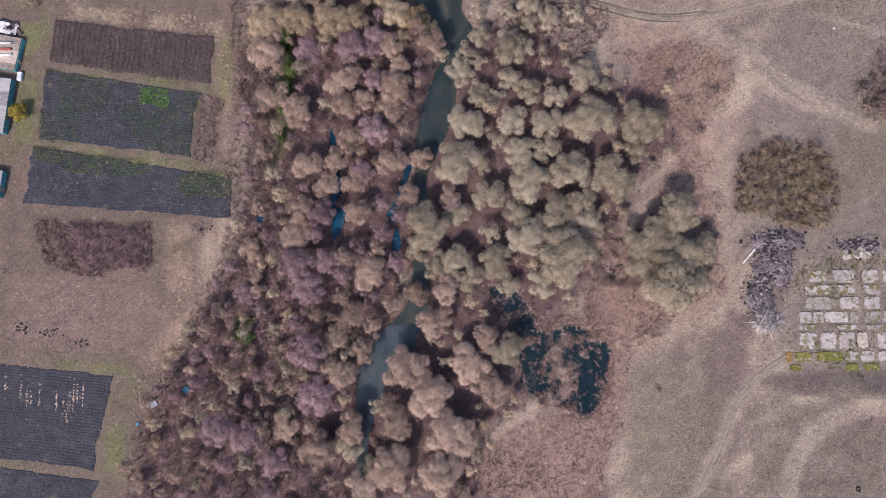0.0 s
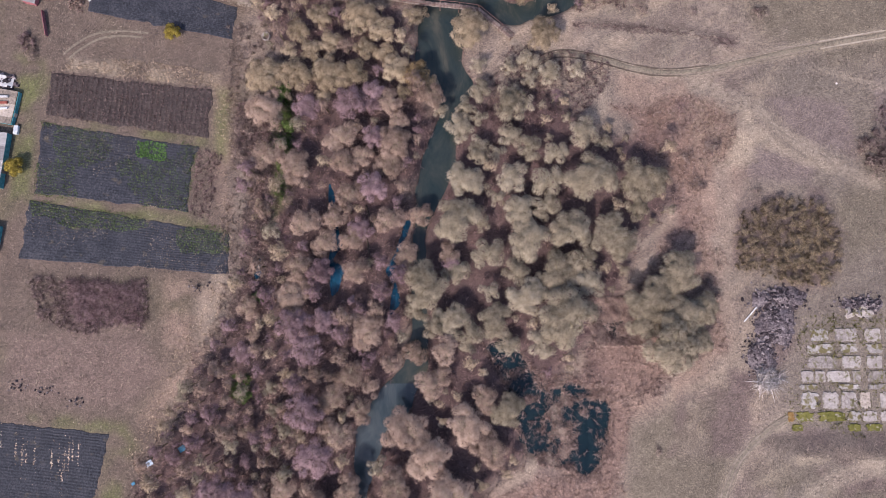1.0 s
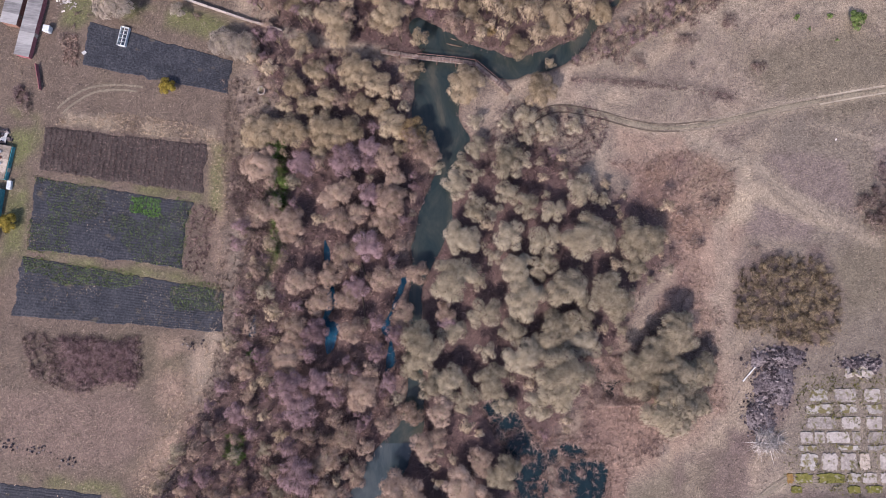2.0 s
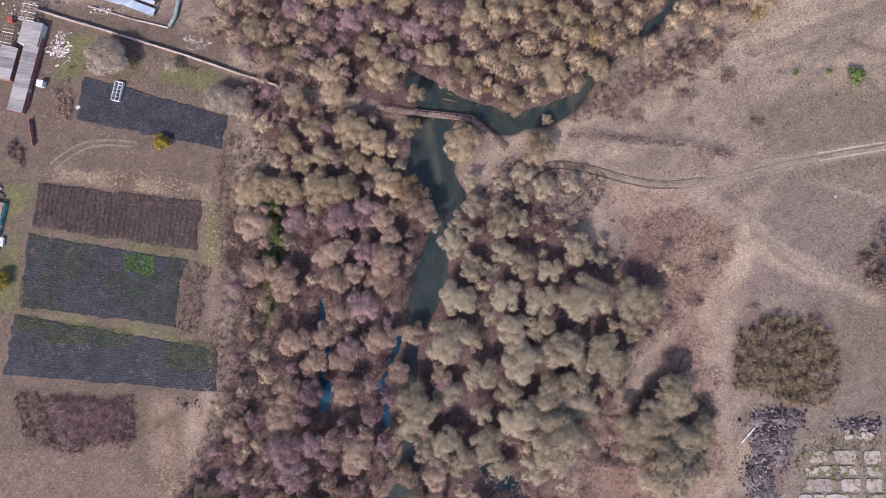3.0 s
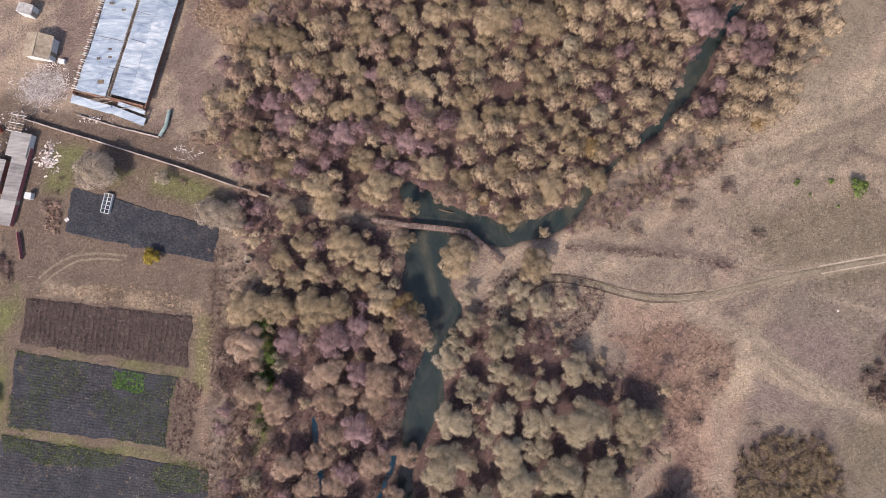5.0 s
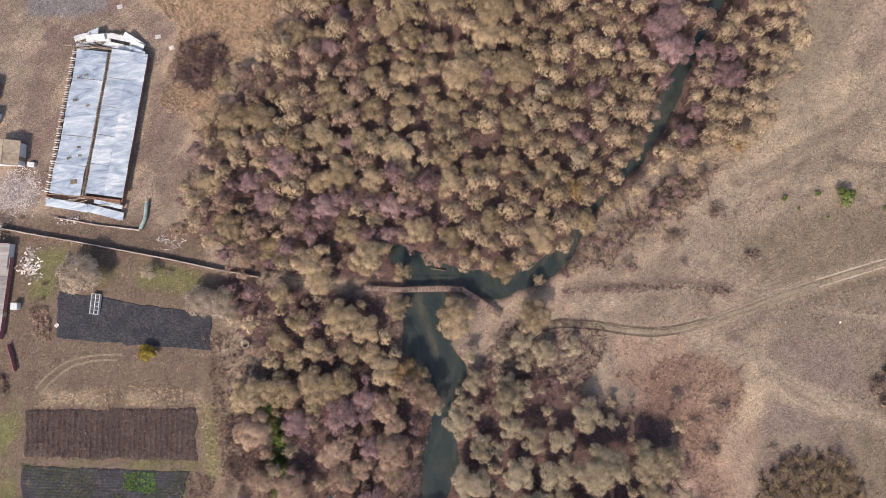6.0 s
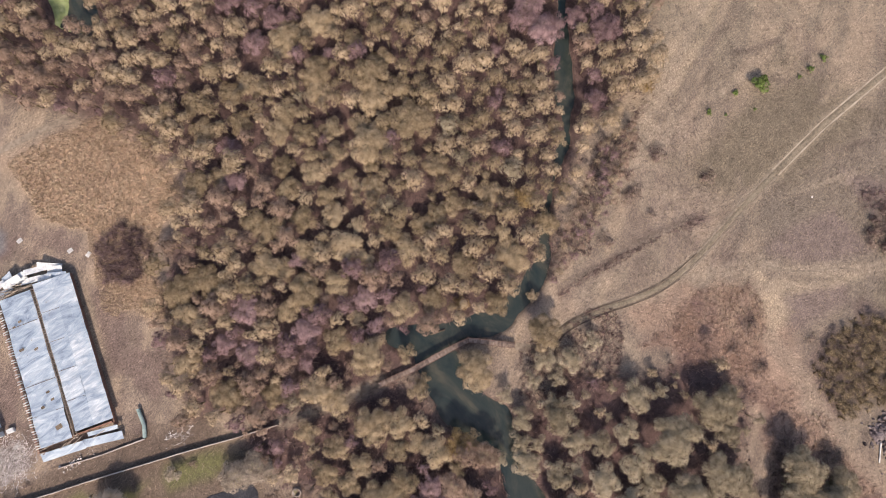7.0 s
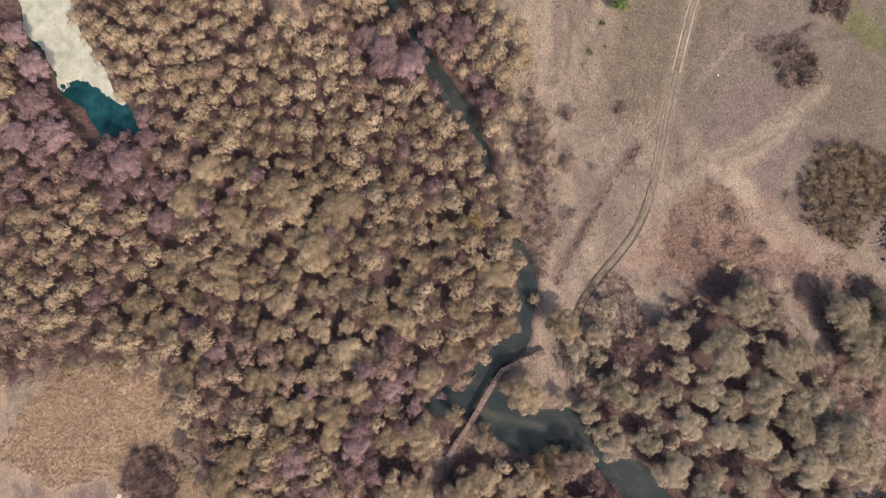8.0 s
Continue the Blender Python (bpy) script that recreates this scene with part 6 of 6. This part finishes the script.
    # dark plates laid on the uncut roof stand in for shade inside holes
    for w, d, x, y in ((0.9, 0.6, 6.3, 6.2), (0.5, 0.3, 6.6, 12.2), (0.5, 0.3, 6.1, 14.0), (0.6, 0.35, 6.9, 20.6), (0.6, 0.3, 6.3, 23.6), (0.7, 0.35, 3.4, 24.4), (0.4, 0.3, 3.2, 29.6), (0.5, 0.3, 4.6, 30.4), (0.5, 0.35, 4.3, 11.2)):
        sheet("hole", w * 1.6, d * 1.6, (x, y, Hh + 0.36 - (x - 5) * 0.06), BARK, barn, (0, -4, 10), 0.02, int(x * 10), label="dark patch laid on the sheet as the shade of a hole", thick=0.02)


ruined_barn()
for x, y, a in ((-51.3, 130.2, 20), (-54.2, 133.2, 5), (-62.5, 141.6, 10), (-85.6, 103.2, 30)):
    tagged(sheet("metal_sheet", 1.2, 0.9, (x, y, ground_at(x, y) + 0.14), SHEET_WHITE, None, (3, 4, a), 0.05, int(a)), "loose white metal sheet lying on the ground", "metal sheet")


# ---------------------------------------------------------------- sheds and huts
def gable(name, at, rz, w, d, wall, roof, roof_mat, wall_mat, label, flat=False, eave=0.3, category="shed", rows=1):
    """A small building: walls, two roof slopes (or one) and a door; ridge along its length d."""
    shed = tagged(new(name), label, category)
    shed.matrix_basis = pose(at[0], at[1], ground_at(*at), 0, 0, rz)
    box("wall", (w, 0.16, wall), (0, -d / 2 + 0.08, wall / 2), wall_mat, shed)
    box("wall", (w, 0.16, wall), (0, d / 2 - 0.08, wall / 2), wall_mat, shed)
    box("wall", (0.16, d - 0.34, wall), (-w / 2 + 0.08, 0, wall / 2), wall_mat, shed)
    box("wall", (0.16, d - 0.34, wall), (w / 2 - 0.08, 0, wall / 2), wall_mat, shed)
    if flat:
        slope = math.degrees(math.atan2(roof, w))
        L = d / rows
        for i in range(rows):
            sheet("roof_sheet", w + 2 * eave, L + 0.06, (0, -d / 2 + L * (i + 0.5), wall + roof / 2 + 0.1 + 0.012 * i), roof_mat, shed, (0, slope, 0), 0.03, i + int(w * 10))
    else:
        slope = math.degrees(math.atan2(roof, w / 2))
        half = math.hypot(w / 2, roof) + eave
        for s in (-1, 1):
            L = (d + 2 * eave) / rows
            for i in range(rows):
                x = s * (w / 4 + eave * 0.5 * math.cos(radians(slope)))
                sheet("roof_sheet", half, L + 0.06, (x, -d / 2 - eave + L * (i + 0.5), wall + roof / 2 - eave * 0.5 * math.sin(radians(slope)) + 0.12 + 0.012 * i), roof_mat, shed, (0, s * slope, 0), 0.03, i + 5 * s + int(w * 10))
        box("ridge_cap", (0.3, d + 2 * eave, 0.08), (0, 0, wall + roof + 0.16), roof_mat, shed)
        V = [(-w / 2, 0, 0), (w / 2, 0, 0), (0, 0, roof)]
        for y in (-d / 2 + 0.02, d / 2 - 0.18):
            g = mesh_object("gable_end", [(a, b + k, c) for k in (0, 0.16) for a, b, c in V], [(0, 1, 2), (5, 4, 3), (0, 3, 4, 1), (1, 4, 5, 2), (2, 5, 3, 0)], wall_mat, shed)
            g.matrix_basis = pose(0, y, wall)
    door = box("door", (0.08, 0.9, min(1.9, wall - 0.1)), (w / 2 + 0.03, -d * 0.2, min(1.9, wall - 0.1) / 2), BEAM, shed)
    box("handle", (0.05, 0.04, 0.14), (0.06, 0.35, 0), RUST, door, label="rusty door handle")
    return shed


gable("hut", (-88.9, 109.6), -9, 5.6, 5.0, 2.2, 1.0, ROOF_TAN, WHITE_PAINT, "small hut with a tan gable roof", category="hut", rows=2)
gable("shed", (-92.6, 118.6), -14, 3.0, 2.4, 1.9, 0.4, SHEET_WHITE, WHITE_PAINT, "small flat-roofed white shed", flat=True, eave=0.1)
gable("shed", (-93.5, 124.8), -14, 4.6, 5.0, 2.0, 0.5, BEAM, BRICK, "decaying shed with bare roof boards", flat=True, eave=0.1, rows=6)
gable("long_shed", (-93.2, 77.9), -11.5, 2.8, 18.0, 1.2, 0.35, SLATE, RED_PAINT, "long shed with grey slate roof and red walls", flat=True, eave=0.2, rows=13)
gable("shed", (-92.2, 87.0), -11.5, 4.1, 5.6, 1.6, 0.3, SLATE, WHITE_PAINT, "wide shed with a patched grey slate roof", flat=True, eave=0.15, rows=3)
gable("lean_to", (-97.4, 80.2), -11.5, 3.4, 7.6, 1.6, 0.35, SLATE, BRICK, "low lean-to with a grey slate roof", flat=True, eave=0.12, rows=3)
gable("shed", (-101.0, 45.2), -10, 8.4, 7.6, 0.9, 0.3, BEAM, TEAL_PAINT, "open-topped shed with teal walls and stored timber", flat=True, eave=-0.2, rows=5)
gable("shed", (-102.2, 32.8), -6, 7.4, 12.4, 1.4, 0.4, SLATE, TEAL_PAINT, "grey-roofed shed with teal walls", flat=True, eave=0.1, rows=4)
gable("shed", (-102.2, 15.0), -6, 6.4, 6.0, 1.3, 0.4, SLATE, TEAL_PAINT, "low grey-roofed shed with a teal edge", flat=True, eave=0.1, rows=2)


def bare_rafters(at, rz, w, d, n, z, label):
    rack = tagged(new("roof_frame"), label, "roof frame")
    rack.matrix_basis = pose(at[0], at[1], ground_at(*at), 0, 0, rz)
    for i in range(n):
        box("rafter", (w, 0.14, 0.14), (0, -d / 2 + d * i / (n - 1), z), BEAM if i % 3 else WHITE_PAINT, rack, (0, 0, math.sin(i * 2.2) * 3))
    for x in (-w * 0.4, 0, w * 0.4):
        box("plate", (0.14, d + 0.3, 0.14), (x, 0, z - 0.16), BEAM, rack)
    for x in (-w * 0.4, w * 0.4):
        for y in (-d / 2, d / 2):
            box("post", (0.16, 0.16, z), (x, y, z / 2 - 0.1), BEAM, rack)


bare_rafters((-92.9, 92.2), -11.5, 3.6, 4.4, 8, 2.0, "bare pale rafters of a stripped shed roof")
bare_rafters((-97.4, 86.8), -11.5, 2.6, 4.0, 6, 1.8, "bare rafters of a half stripped lean-to")
for i, (x, y, w, d) in enumerate(((-98.9, 50.0, 3.2, 1.2), (-100.4, 47.0, 4.2, 0.5), (-100.6, 45.6, 4.4, 0.5), (-100.2, 44.2, 3.8, 0.45))):
    if i:
        tagged(box("timber", (w, d, 0.3), (x, y, 1.42 + ground_at(x, y)), (SHEET_WHITE, SHEET_WHITE, RUST, WHITE_PAINT)[i], None, (0, 2, -4 + i * 3), wear=0.04), "stored timber board lying on the shed", "timber")
tagged(sheet("tarpaulin", 4.4, 2.6, (-100.2, 50.9, ground_at(-100, 51) + 0.7), SHEET_WHITE, None, (4, 8, -8), 0.22, 5), "crumpled white tarpaulin over a heap", "tarpaulin")
litter("heap", -100.2, 50.9, (3, 1.6), 30, STONE, "low heap under the tarpaulin", "heap", 0.7, 9)


def crate(at, rz, size, mat, label, name="crate"):
    c = tagged(new(name), label, name)
    c.matrix_basis = pose(at[0], at[1], ground_at(*at), 0, 0, rz)
    w, d, h = size
    box("body", (w, d, h), (0, 0, h / 2 - 0.03), mat, c, wear=0.02)
    for i in range(4):
        box("slat", (w + 0.06, d / 4 - 0.05, 0.06), (0, -d / 2 + d / 8 + i * d / 4, h + 0.01), mat, c)
    return c


crate((-89.9, 75.6), -8, (1.4, 1.5, 1.3), WHITE_PAINT, "white boarded garden box beside the shed")
crate((-96.8, 39.6), -5, (0.9, 2.0, 0.6), WHITE_PAINT, "pale wooden trough beside the sheds", "trough")
crate((-84.6, 106.8), -10, (1.5, 1.0, 0.7), WHITE_PAINT, "small white box beside the hut")
crate((-98.1, 90.9), 5, (1.3, 1.1, 0.9), RUST, "rusty red metal box in the yard", "metal_box")


def cold_frame():
    f = tagged(new("cold_frame"), "white framed glass cold frame on dark soil", "cold frame")
    f.matrix_basis = pose(-72.6, 73.9, ground_at(-72.6, 73.9) + 0.1, 0, 0, -11)
    W, D, h = 1.8, 4.4, 0.7
    for s in (-1, 1):
        box("side_board", (0.1, D, h), (s * W / 2, 0, h / 2 - 0.1), WHITE_PAINT, f)
        box("end_board", (W - 0.12, 0.1, h), (0, s * D / 2, h / 2 - 0.1), WHITE_PAINT, f)
    box("rail", (0.14, D, 0.08), (0, 0, h), WHITE_PAINT, f)
    for s in (-1, 1):
        box("rail", (0.12, D, 0.08), (s * W / 2, 0, h), WHITE_PAINT, f)
    for i in range(6):
        for s in (-1, 1):
            box("bar", (W / 2 - 0.24, 0.09, 0.07), (s * W / 4, -D / 2 + D * i / 5, h), WHITE_PAINT, f)
            if i < 5:
                p = box("pane", (W / 2 - 0.26, D / 5 - 0.18, 0.012), (s * W / 4, -D / 2 + D * (i + 0.5) / 5, h - 0.01), GLASS, f)
                p.visible_shadow = False


cold_frame()

# ---------------------------------------------------------------- heaps, slabs and small things
litter("board_heap", -88.8, 101.3, (5.2, 4.0), 3600, LITTER, "sprawling heap of pale broken boards and laths", "debris heap", 0.06, 31, flat=0.5, long=14.0)
litter("litter", -86.6, 84.6, (2.2, 3.4), 130, LITTER, "white scattered household litter by the shed", "litter", 0.3, 32, flat=0.15, long=2.2)
litter("litter", -95.5, 92.5, (4, 4), 50, LITTER, "white scattered litter in the yard", "litter", 0.28, 33)
litter("litter", -76.0, 93.2, (4, 1.2), 50, LITTER, "pale rubble beneath the fallen sheets", "litter", 0.25, 34)
litter("litter", -55.5, 85.3, (3, 2), 50, LITTER, "pale brushwood and litter by the wood", "litter", 0.1, 35, long=10)
litter("rubble_heap", 73.8, 0.6, (6.2, 2.6), 330, STONE, "purple-grey heap of broken stone and earth", "rubble", 0.42, 36, mound=1.3)
litter("rubble_heap", 72.4, -5.0, (4.4, 5.2), 420, STONE, "purple-grey heap of broken stone and earth", "rubble", 0.4, 37, mound=1.2)
litter("rubble_heap", 69.0, -11.5, (3.4, 5.0), 260, STONE, "dark spill of broken stone and earth", "rubble", 0.36, 39, mound=0.9)
litter("rubble_heap", 92.0, -0.9, (4.6, 1.9), 240, STONE, "long grey heap of broken stone", "rubble", 0.36, 38, mound=1.1)
litter("slab_heap", 91.6, -2.6, (2.6, 1.1), 26, CONCRETE, "pale broken concrete pieces beside the rubble", "rubble", 0.9, 52, flat=0.2, long=1.6)
for x, y, n, s in ((-54.5, 3.9, 16, 5), (-87.5, -18.5, 22, 6), (-80.5, -20.6, 18, 7), (-93.5, -17.5, 16, 8)):
    litter("stone_pile", x, y, (2.4, 1.2), n, STONE, "small pile of grey field stones", "stones", 0.3, s)
for i, (x, y) in enumerate([(-96.7, -28.7), (-93.3, -29.6), (-91.9, -30.6), (-91, -31.2), (-89.2, -30.6), (-85.5, -31.9), (-84, -32.5), (-82.7, -32.5), (-81.8, -31.3), (-81, -30.7), (-79.7, -30.7), (-83.1, -35.5)]):
    litter("straw_row", x, y - 1, (0.35, 4.5), 34 + 16 * (i % 3), REED_PALE, "pale row of straw crumbs on the black plot", "straw", 0.12, 41 + i, flat=0.3, long=2.0)
for x, y, a in ((67.0, -2.9, 49),):
    tagged(box("beam", (4.2, 0.28, 0.26), (x, y, ground_at(x, y) + 0.2), SHEET_WHITE, None, (0, -3, a), wear=0.02), "pale timber beam leaning on the rubble", "beam")
for x, y, m, label in ((-57.2, -30.9, BLUE_TARP, "dark blue-green plastic sheet on the brush"), (-67.4, -38.1, BLUE_TARP, "small bright blue plastic scrap"), (-64.2, -33.9, SHEET, "grey sheet of metal on the brush")):
    tagged(sheet("plastic_sheet", 1.4 if x > -65 else 0.7, 1.2 if x > -65 else 0.6, (x, y, ground_at(x, y) + 0.35), m, None, (5, 6, 30), 0.08, int(-x)), label, "sheet")
for x, y, w in ((-81.7, 70.3, 0.9), (89.5, 49.3, 0.5)):
    tagged(sheet("scrap", w, w * 0.8, (x, y, ground_at(x, y) + 0.24), SHEET_WHITE if w > 0.85 and x < -80 else LITTER, None, (6, 4, 40), 0.1, int(abs(x))), "pale scrap lying on the ground", "scrap")


def tyre(x, y):
    bm = bmesh.new()
    ring = []
    for i in range(20):
        a = i * math.pi / 10
        ring.append([bm.verts.new(((0.45 + 0.16 * math.cos(b)) * math.cos(a), (0.45 + 0.16 * math.cos(b)) * math.sin(a), 0.14 + 0.14 * math.sin(b))) for b in (k * math.pi / 3 for k in range(6))])
    for i in range(20):
        for k in range(6):
            bm.faces.new((ring[i][k], ring[(i + 1) % 20][k], ring[(i + 1) % 20][(k + 1) % 6], ring[i][(k + 1) % 6]))
    me = bpy.data.meshes.new("tyre")
    bm.to_mesh(me)
    bm.free()
    me.materials.append(RUBBER)
    ob = tagged(new("tyre", me), "old black car tyre lying on dry grass", "tyre")
    ob.matrix_basis = pose(x, y, ground_at(x, y))


tyre(88.1, -53.4)


def well_ring(x, y):
    """A concrete well ring with a thick rim and a dark shaft, leaning a little."""
    well = tagged(new("well_ring"), "pale concrete well ring half sunk in the scrub", "well")
    well.matrix_basis = pose(x, y, ground_at(x, y), 6, -5, 0)
    n, prof = 24, [(1.0, -0.4), (0.98, 0.62), (0.94, 0.7), (0.8, 0.7), (0.76, 0.64), (0.76, -0.3)]
    V = [(q * math.cos(2 * math.pi * i / n), q * math.sin(2 * math.pi * i / n), z) for i in range(n) for q, z in prof]
    m = len(prof)
    F = [(i * m + j, (i + 1) % n * m + j, (i + 1) % n * m + j + 1, i * m + j + 1) for i in range(n) for j in range(m - 1)]
    mesh_object("ring", V, F, WALL, well)
    lid = [(0.8 * math.cos(0.5 + i * math.pi / 12), 0.8 * math.sin(0.5 + i * math.pi / 12), z) for z in (0.72, 0.8) for i in range(13)]
    mesh_object("lid", lid, [tuple(range(12, -1, -1)), tuple(range(13, 26))] + [(i, (i + 1) % 13, (i + 1) % 13 + 13, i + 13) for i in range(13)], CONCRETE, well, "broken half of a concrete lid")


well_ring(-40.8, 61.2)


def fallen_log(a, b, radius, label):
    V, F = [], []
    A, B = Vector((*a, ground_at(*a) + radius)), Vector((*b, max(ground_at(*b), WATER_LEVEL) + radius))
    q = (B - A).to_track_quat("Z", "Y").to_matrix()
    for i in range(5):
        k = i / 4
        for s in range(8):
            v = q @ Vector((math.cos(s * 0.785), math.sin(s * 0.785), 0)) * radius * (1 - 0.55 * k) + A.lerp(B, k) + Vector((0, 0, 0.1 * math.sin(k * 3)))
            V.append(tuple(v))
    F = [(i * 8 + s, i * 8 + (s + 1) % 8, (i + 1) * 8 + (s + 1) % 8, (i + 1) * 8 + s) for i in range(4) for s in range(8)] + [tuple(range(7, -1, -1)), tuple(32 + s for s in range(8))]
    tagged(mesh_object("fallen_log", V, F, BARK, smooth_faces=True), label, "log")


for a, b, q in (((22.5, 72.5), (18.5, 68.5), 0.22), ((27, 72.5), (24, 70), 0.12), ((-1.2, 73.2), (4.8, 71.6), 0.3), ((0.5, 74.5), (3.6, 73.2), 0.2), ((-17.5, 14.5), (-16.5, 7), 0.16), ((-17.8, 22), (-15.5, 14.5), 0.2)):
    fallen_log(a, b, q, "fallen dead trunk beside the water")


def ice(name, area, mat, label, x0, x1, y0, y1):
    xs, ys = np.arange(x0, x1, 0.33), np.arange(y0, y1, 0.33)
    X, Y = np.meshgrid(xs, ys)
    side = area_side(X, Y, area) + (fbm(X, Y, 4, 91) - 0.5) * 4 + (fbm(X, Y, 1.2, 93) - 0.5) * 2.5
    k = np.arange(X.size).reshape(X.shape)
    cell = (side[:-1, :-1] < 0) & (side[1:, 1:] < 0)
    q = np.stack([k[:-1, :-1], k[:-1, 1:], k[1:, 1:], k[1:, :-1]], -1)[cell]
    Z = WATER_LEVEL + 0.06 + (fbm(X, Y, 3, 95) - 0.5) * 0.08
    used, back = np.unique(q, return_inverse=True)
    ob = mesh_object(name, np.stack([X, Y, Z], -1).reshape(-1, 3)[used].tolist(), back.reshape(-1, 4).tolist(), mat)
    tagged(ob, label, "ice" if mat is ICE else "algae", kind="structure")


ice("ice_sheet", [(43.4, 214), (32.1, 201.4), (27.3, 191.9), (22.9, 185.9), (26.7, 180.2), (25, 171), (27.5, 169.4), (33.8, 181.1), (38.9, 189.9), (50.7, 198)], ICE, "pale rotten ice and scum on the backwater", 8, 62, 160, 232)
ALGAE = material("green_algae", [(0.1, 0.13, 0.05), (0.2, 0.24, 0.11), (0.3, 0.34, 0.18)], 2.0)
ice("algae_sheet", [(-26.9, 195.9), (-29.2, 187.3), (-30.4, 181.7), (-29.2, 178.6), (-26.3, 181.9), (-23.1, 184.8), (-21.5, 192.1)], ALGAE, "pale green algae along the edge of a pond", -60, 30, 160, 232)
POND_WATER = material("teal_water", [(0.002, 0.014, 0.02), (0.004, 0.034, 0.042), (0.012, 0.075, 0.082)], 4.0, rough=0.08)
tagged(mesh_object("pond", [(5, 158, WATER_LEVEL + 0.012), (62, 158, WATER_LEVEL + 0.012), (62, 232, WATER_LEVEL + 0.012), (5, 232, WATER_LEVEL + 0.012)], [(0, 1, 2, 3)], POND_WATER), "deep teal backwater under rotten ice", "water", kind="structure")


SLAB_ROWS = [(-6.0, -9.1, "mcccc", [(80, 84.4), (85.3, 90.6), (91.9, 95.6), (96.5, 101), (102, 107)]),
             (-9.3, -11.6, "mmmmc", [(79.1, 85.4), (86.2, 90.6), (92, 96), (97, 102), (102.6, 107)]),
             (-12.0, -14.9, "ccccc", [(79.1, 86), (86.6, 91), (91.9, 95.6), (96.6, 101), (101.6, 107)]),
             (-15.2, -17.9, "cccccc", [(77.5, 80.4), (80.6, 83), (83.2, 88.5), (88.8, 90.7), (91.9, 97.2), (98, 104)]),
             (-18.1, -19.4, "mmmm", [(76.9, 81.3), (85.6, 90.6), (91.9, 96.9), (97.6, 103)]),
             (-19.7, -23.6, "mccbcc", [(76.9, 81.3), (81.9, 85.6), (85.9, 89.6), (89.9, 92.4), (94.4, 97.4), (98, 103)]),
             (-23.9, -26.3, "rggmccm", [(74.1, 75.8), (76, 80), (80.6, 86.9), (87, 90.3), (90.5, 93.7), (94.4, 98), (98.6, 104)]),
             (-26.6, -28.4, "gggg", [(75, 77.5), (87, 90), (91, 95), (96, 101)])]
SLAB_LOOKS = {"c": (CONCRETE, 0.09, ""), "m": (MOSSY, 0.17, "half moss-grown slab"), "g": (MOSS, 0.16, "moss-grown slab"), "b": (BEAM, 0.12, "brown weathered slab"), "r": (RUST_MOSS, 0.2, "slab under rust-coloured moss")}


def slab_yard():
    """Cracked concrete slabs in rows, each one its own broken plate."""
    yard = tagged(new("slab_yard"), "old concrete yard of broken mossy slabs", "slab yard")
    r = np.random.default_rng(12)
    for y0, y1, looks, spans in SLAB_ROWS:
        for look_key, (x0, x1) in zip(looks, spans):
            mat, broken, note = SLAB_LOOKS[look_key]
            n, V = 34, []
            for i in range(n):
                a = 2 * math.pi * i / n
                c, t = math.cos(a), math.sin(a)
                q = min(1 / max(abs(c), abs(t)), 1.3)
                k = q * (1 - abs(r.normal()) * broken)
                V.append((c * k * ((x1 - x0) / 2 - 0.06), t * k * ((y0 - y1) / 2 - 0.06)))
            h = 0.03 + r.random() * 0.03
            pts = [(p, t, h) for p, t in V] + [(p * 1.02, t * 1.02, -0.14) for p, t in V]
            F = [tuple(range(n))] + [(i, i + n, (i + 1) % n + n, (i + 1) % n) for i in range(n)]
            ob = mesh_object("slab", pts, F, mat, yard, note)
            ob.matrix_basis = pose((x0 + x1) / 2, (y0 + y1) / 2, ground_at((x0 + x1) / 2, (y0 + y1) / 2) + 0.12, r.normal() * 0.4, r.normal() * 0.4, r.normal() * 0.8)


slab_yard()
growth("moss_growth", [(72, -27.5), (110, -27.5), (110, -4), (79, -4)], 900, MOSS, "yellow-green moss and weeds in the slab joints", 6, 0.12, 0.3, 0.06, 51, ragged=2, category="moss")
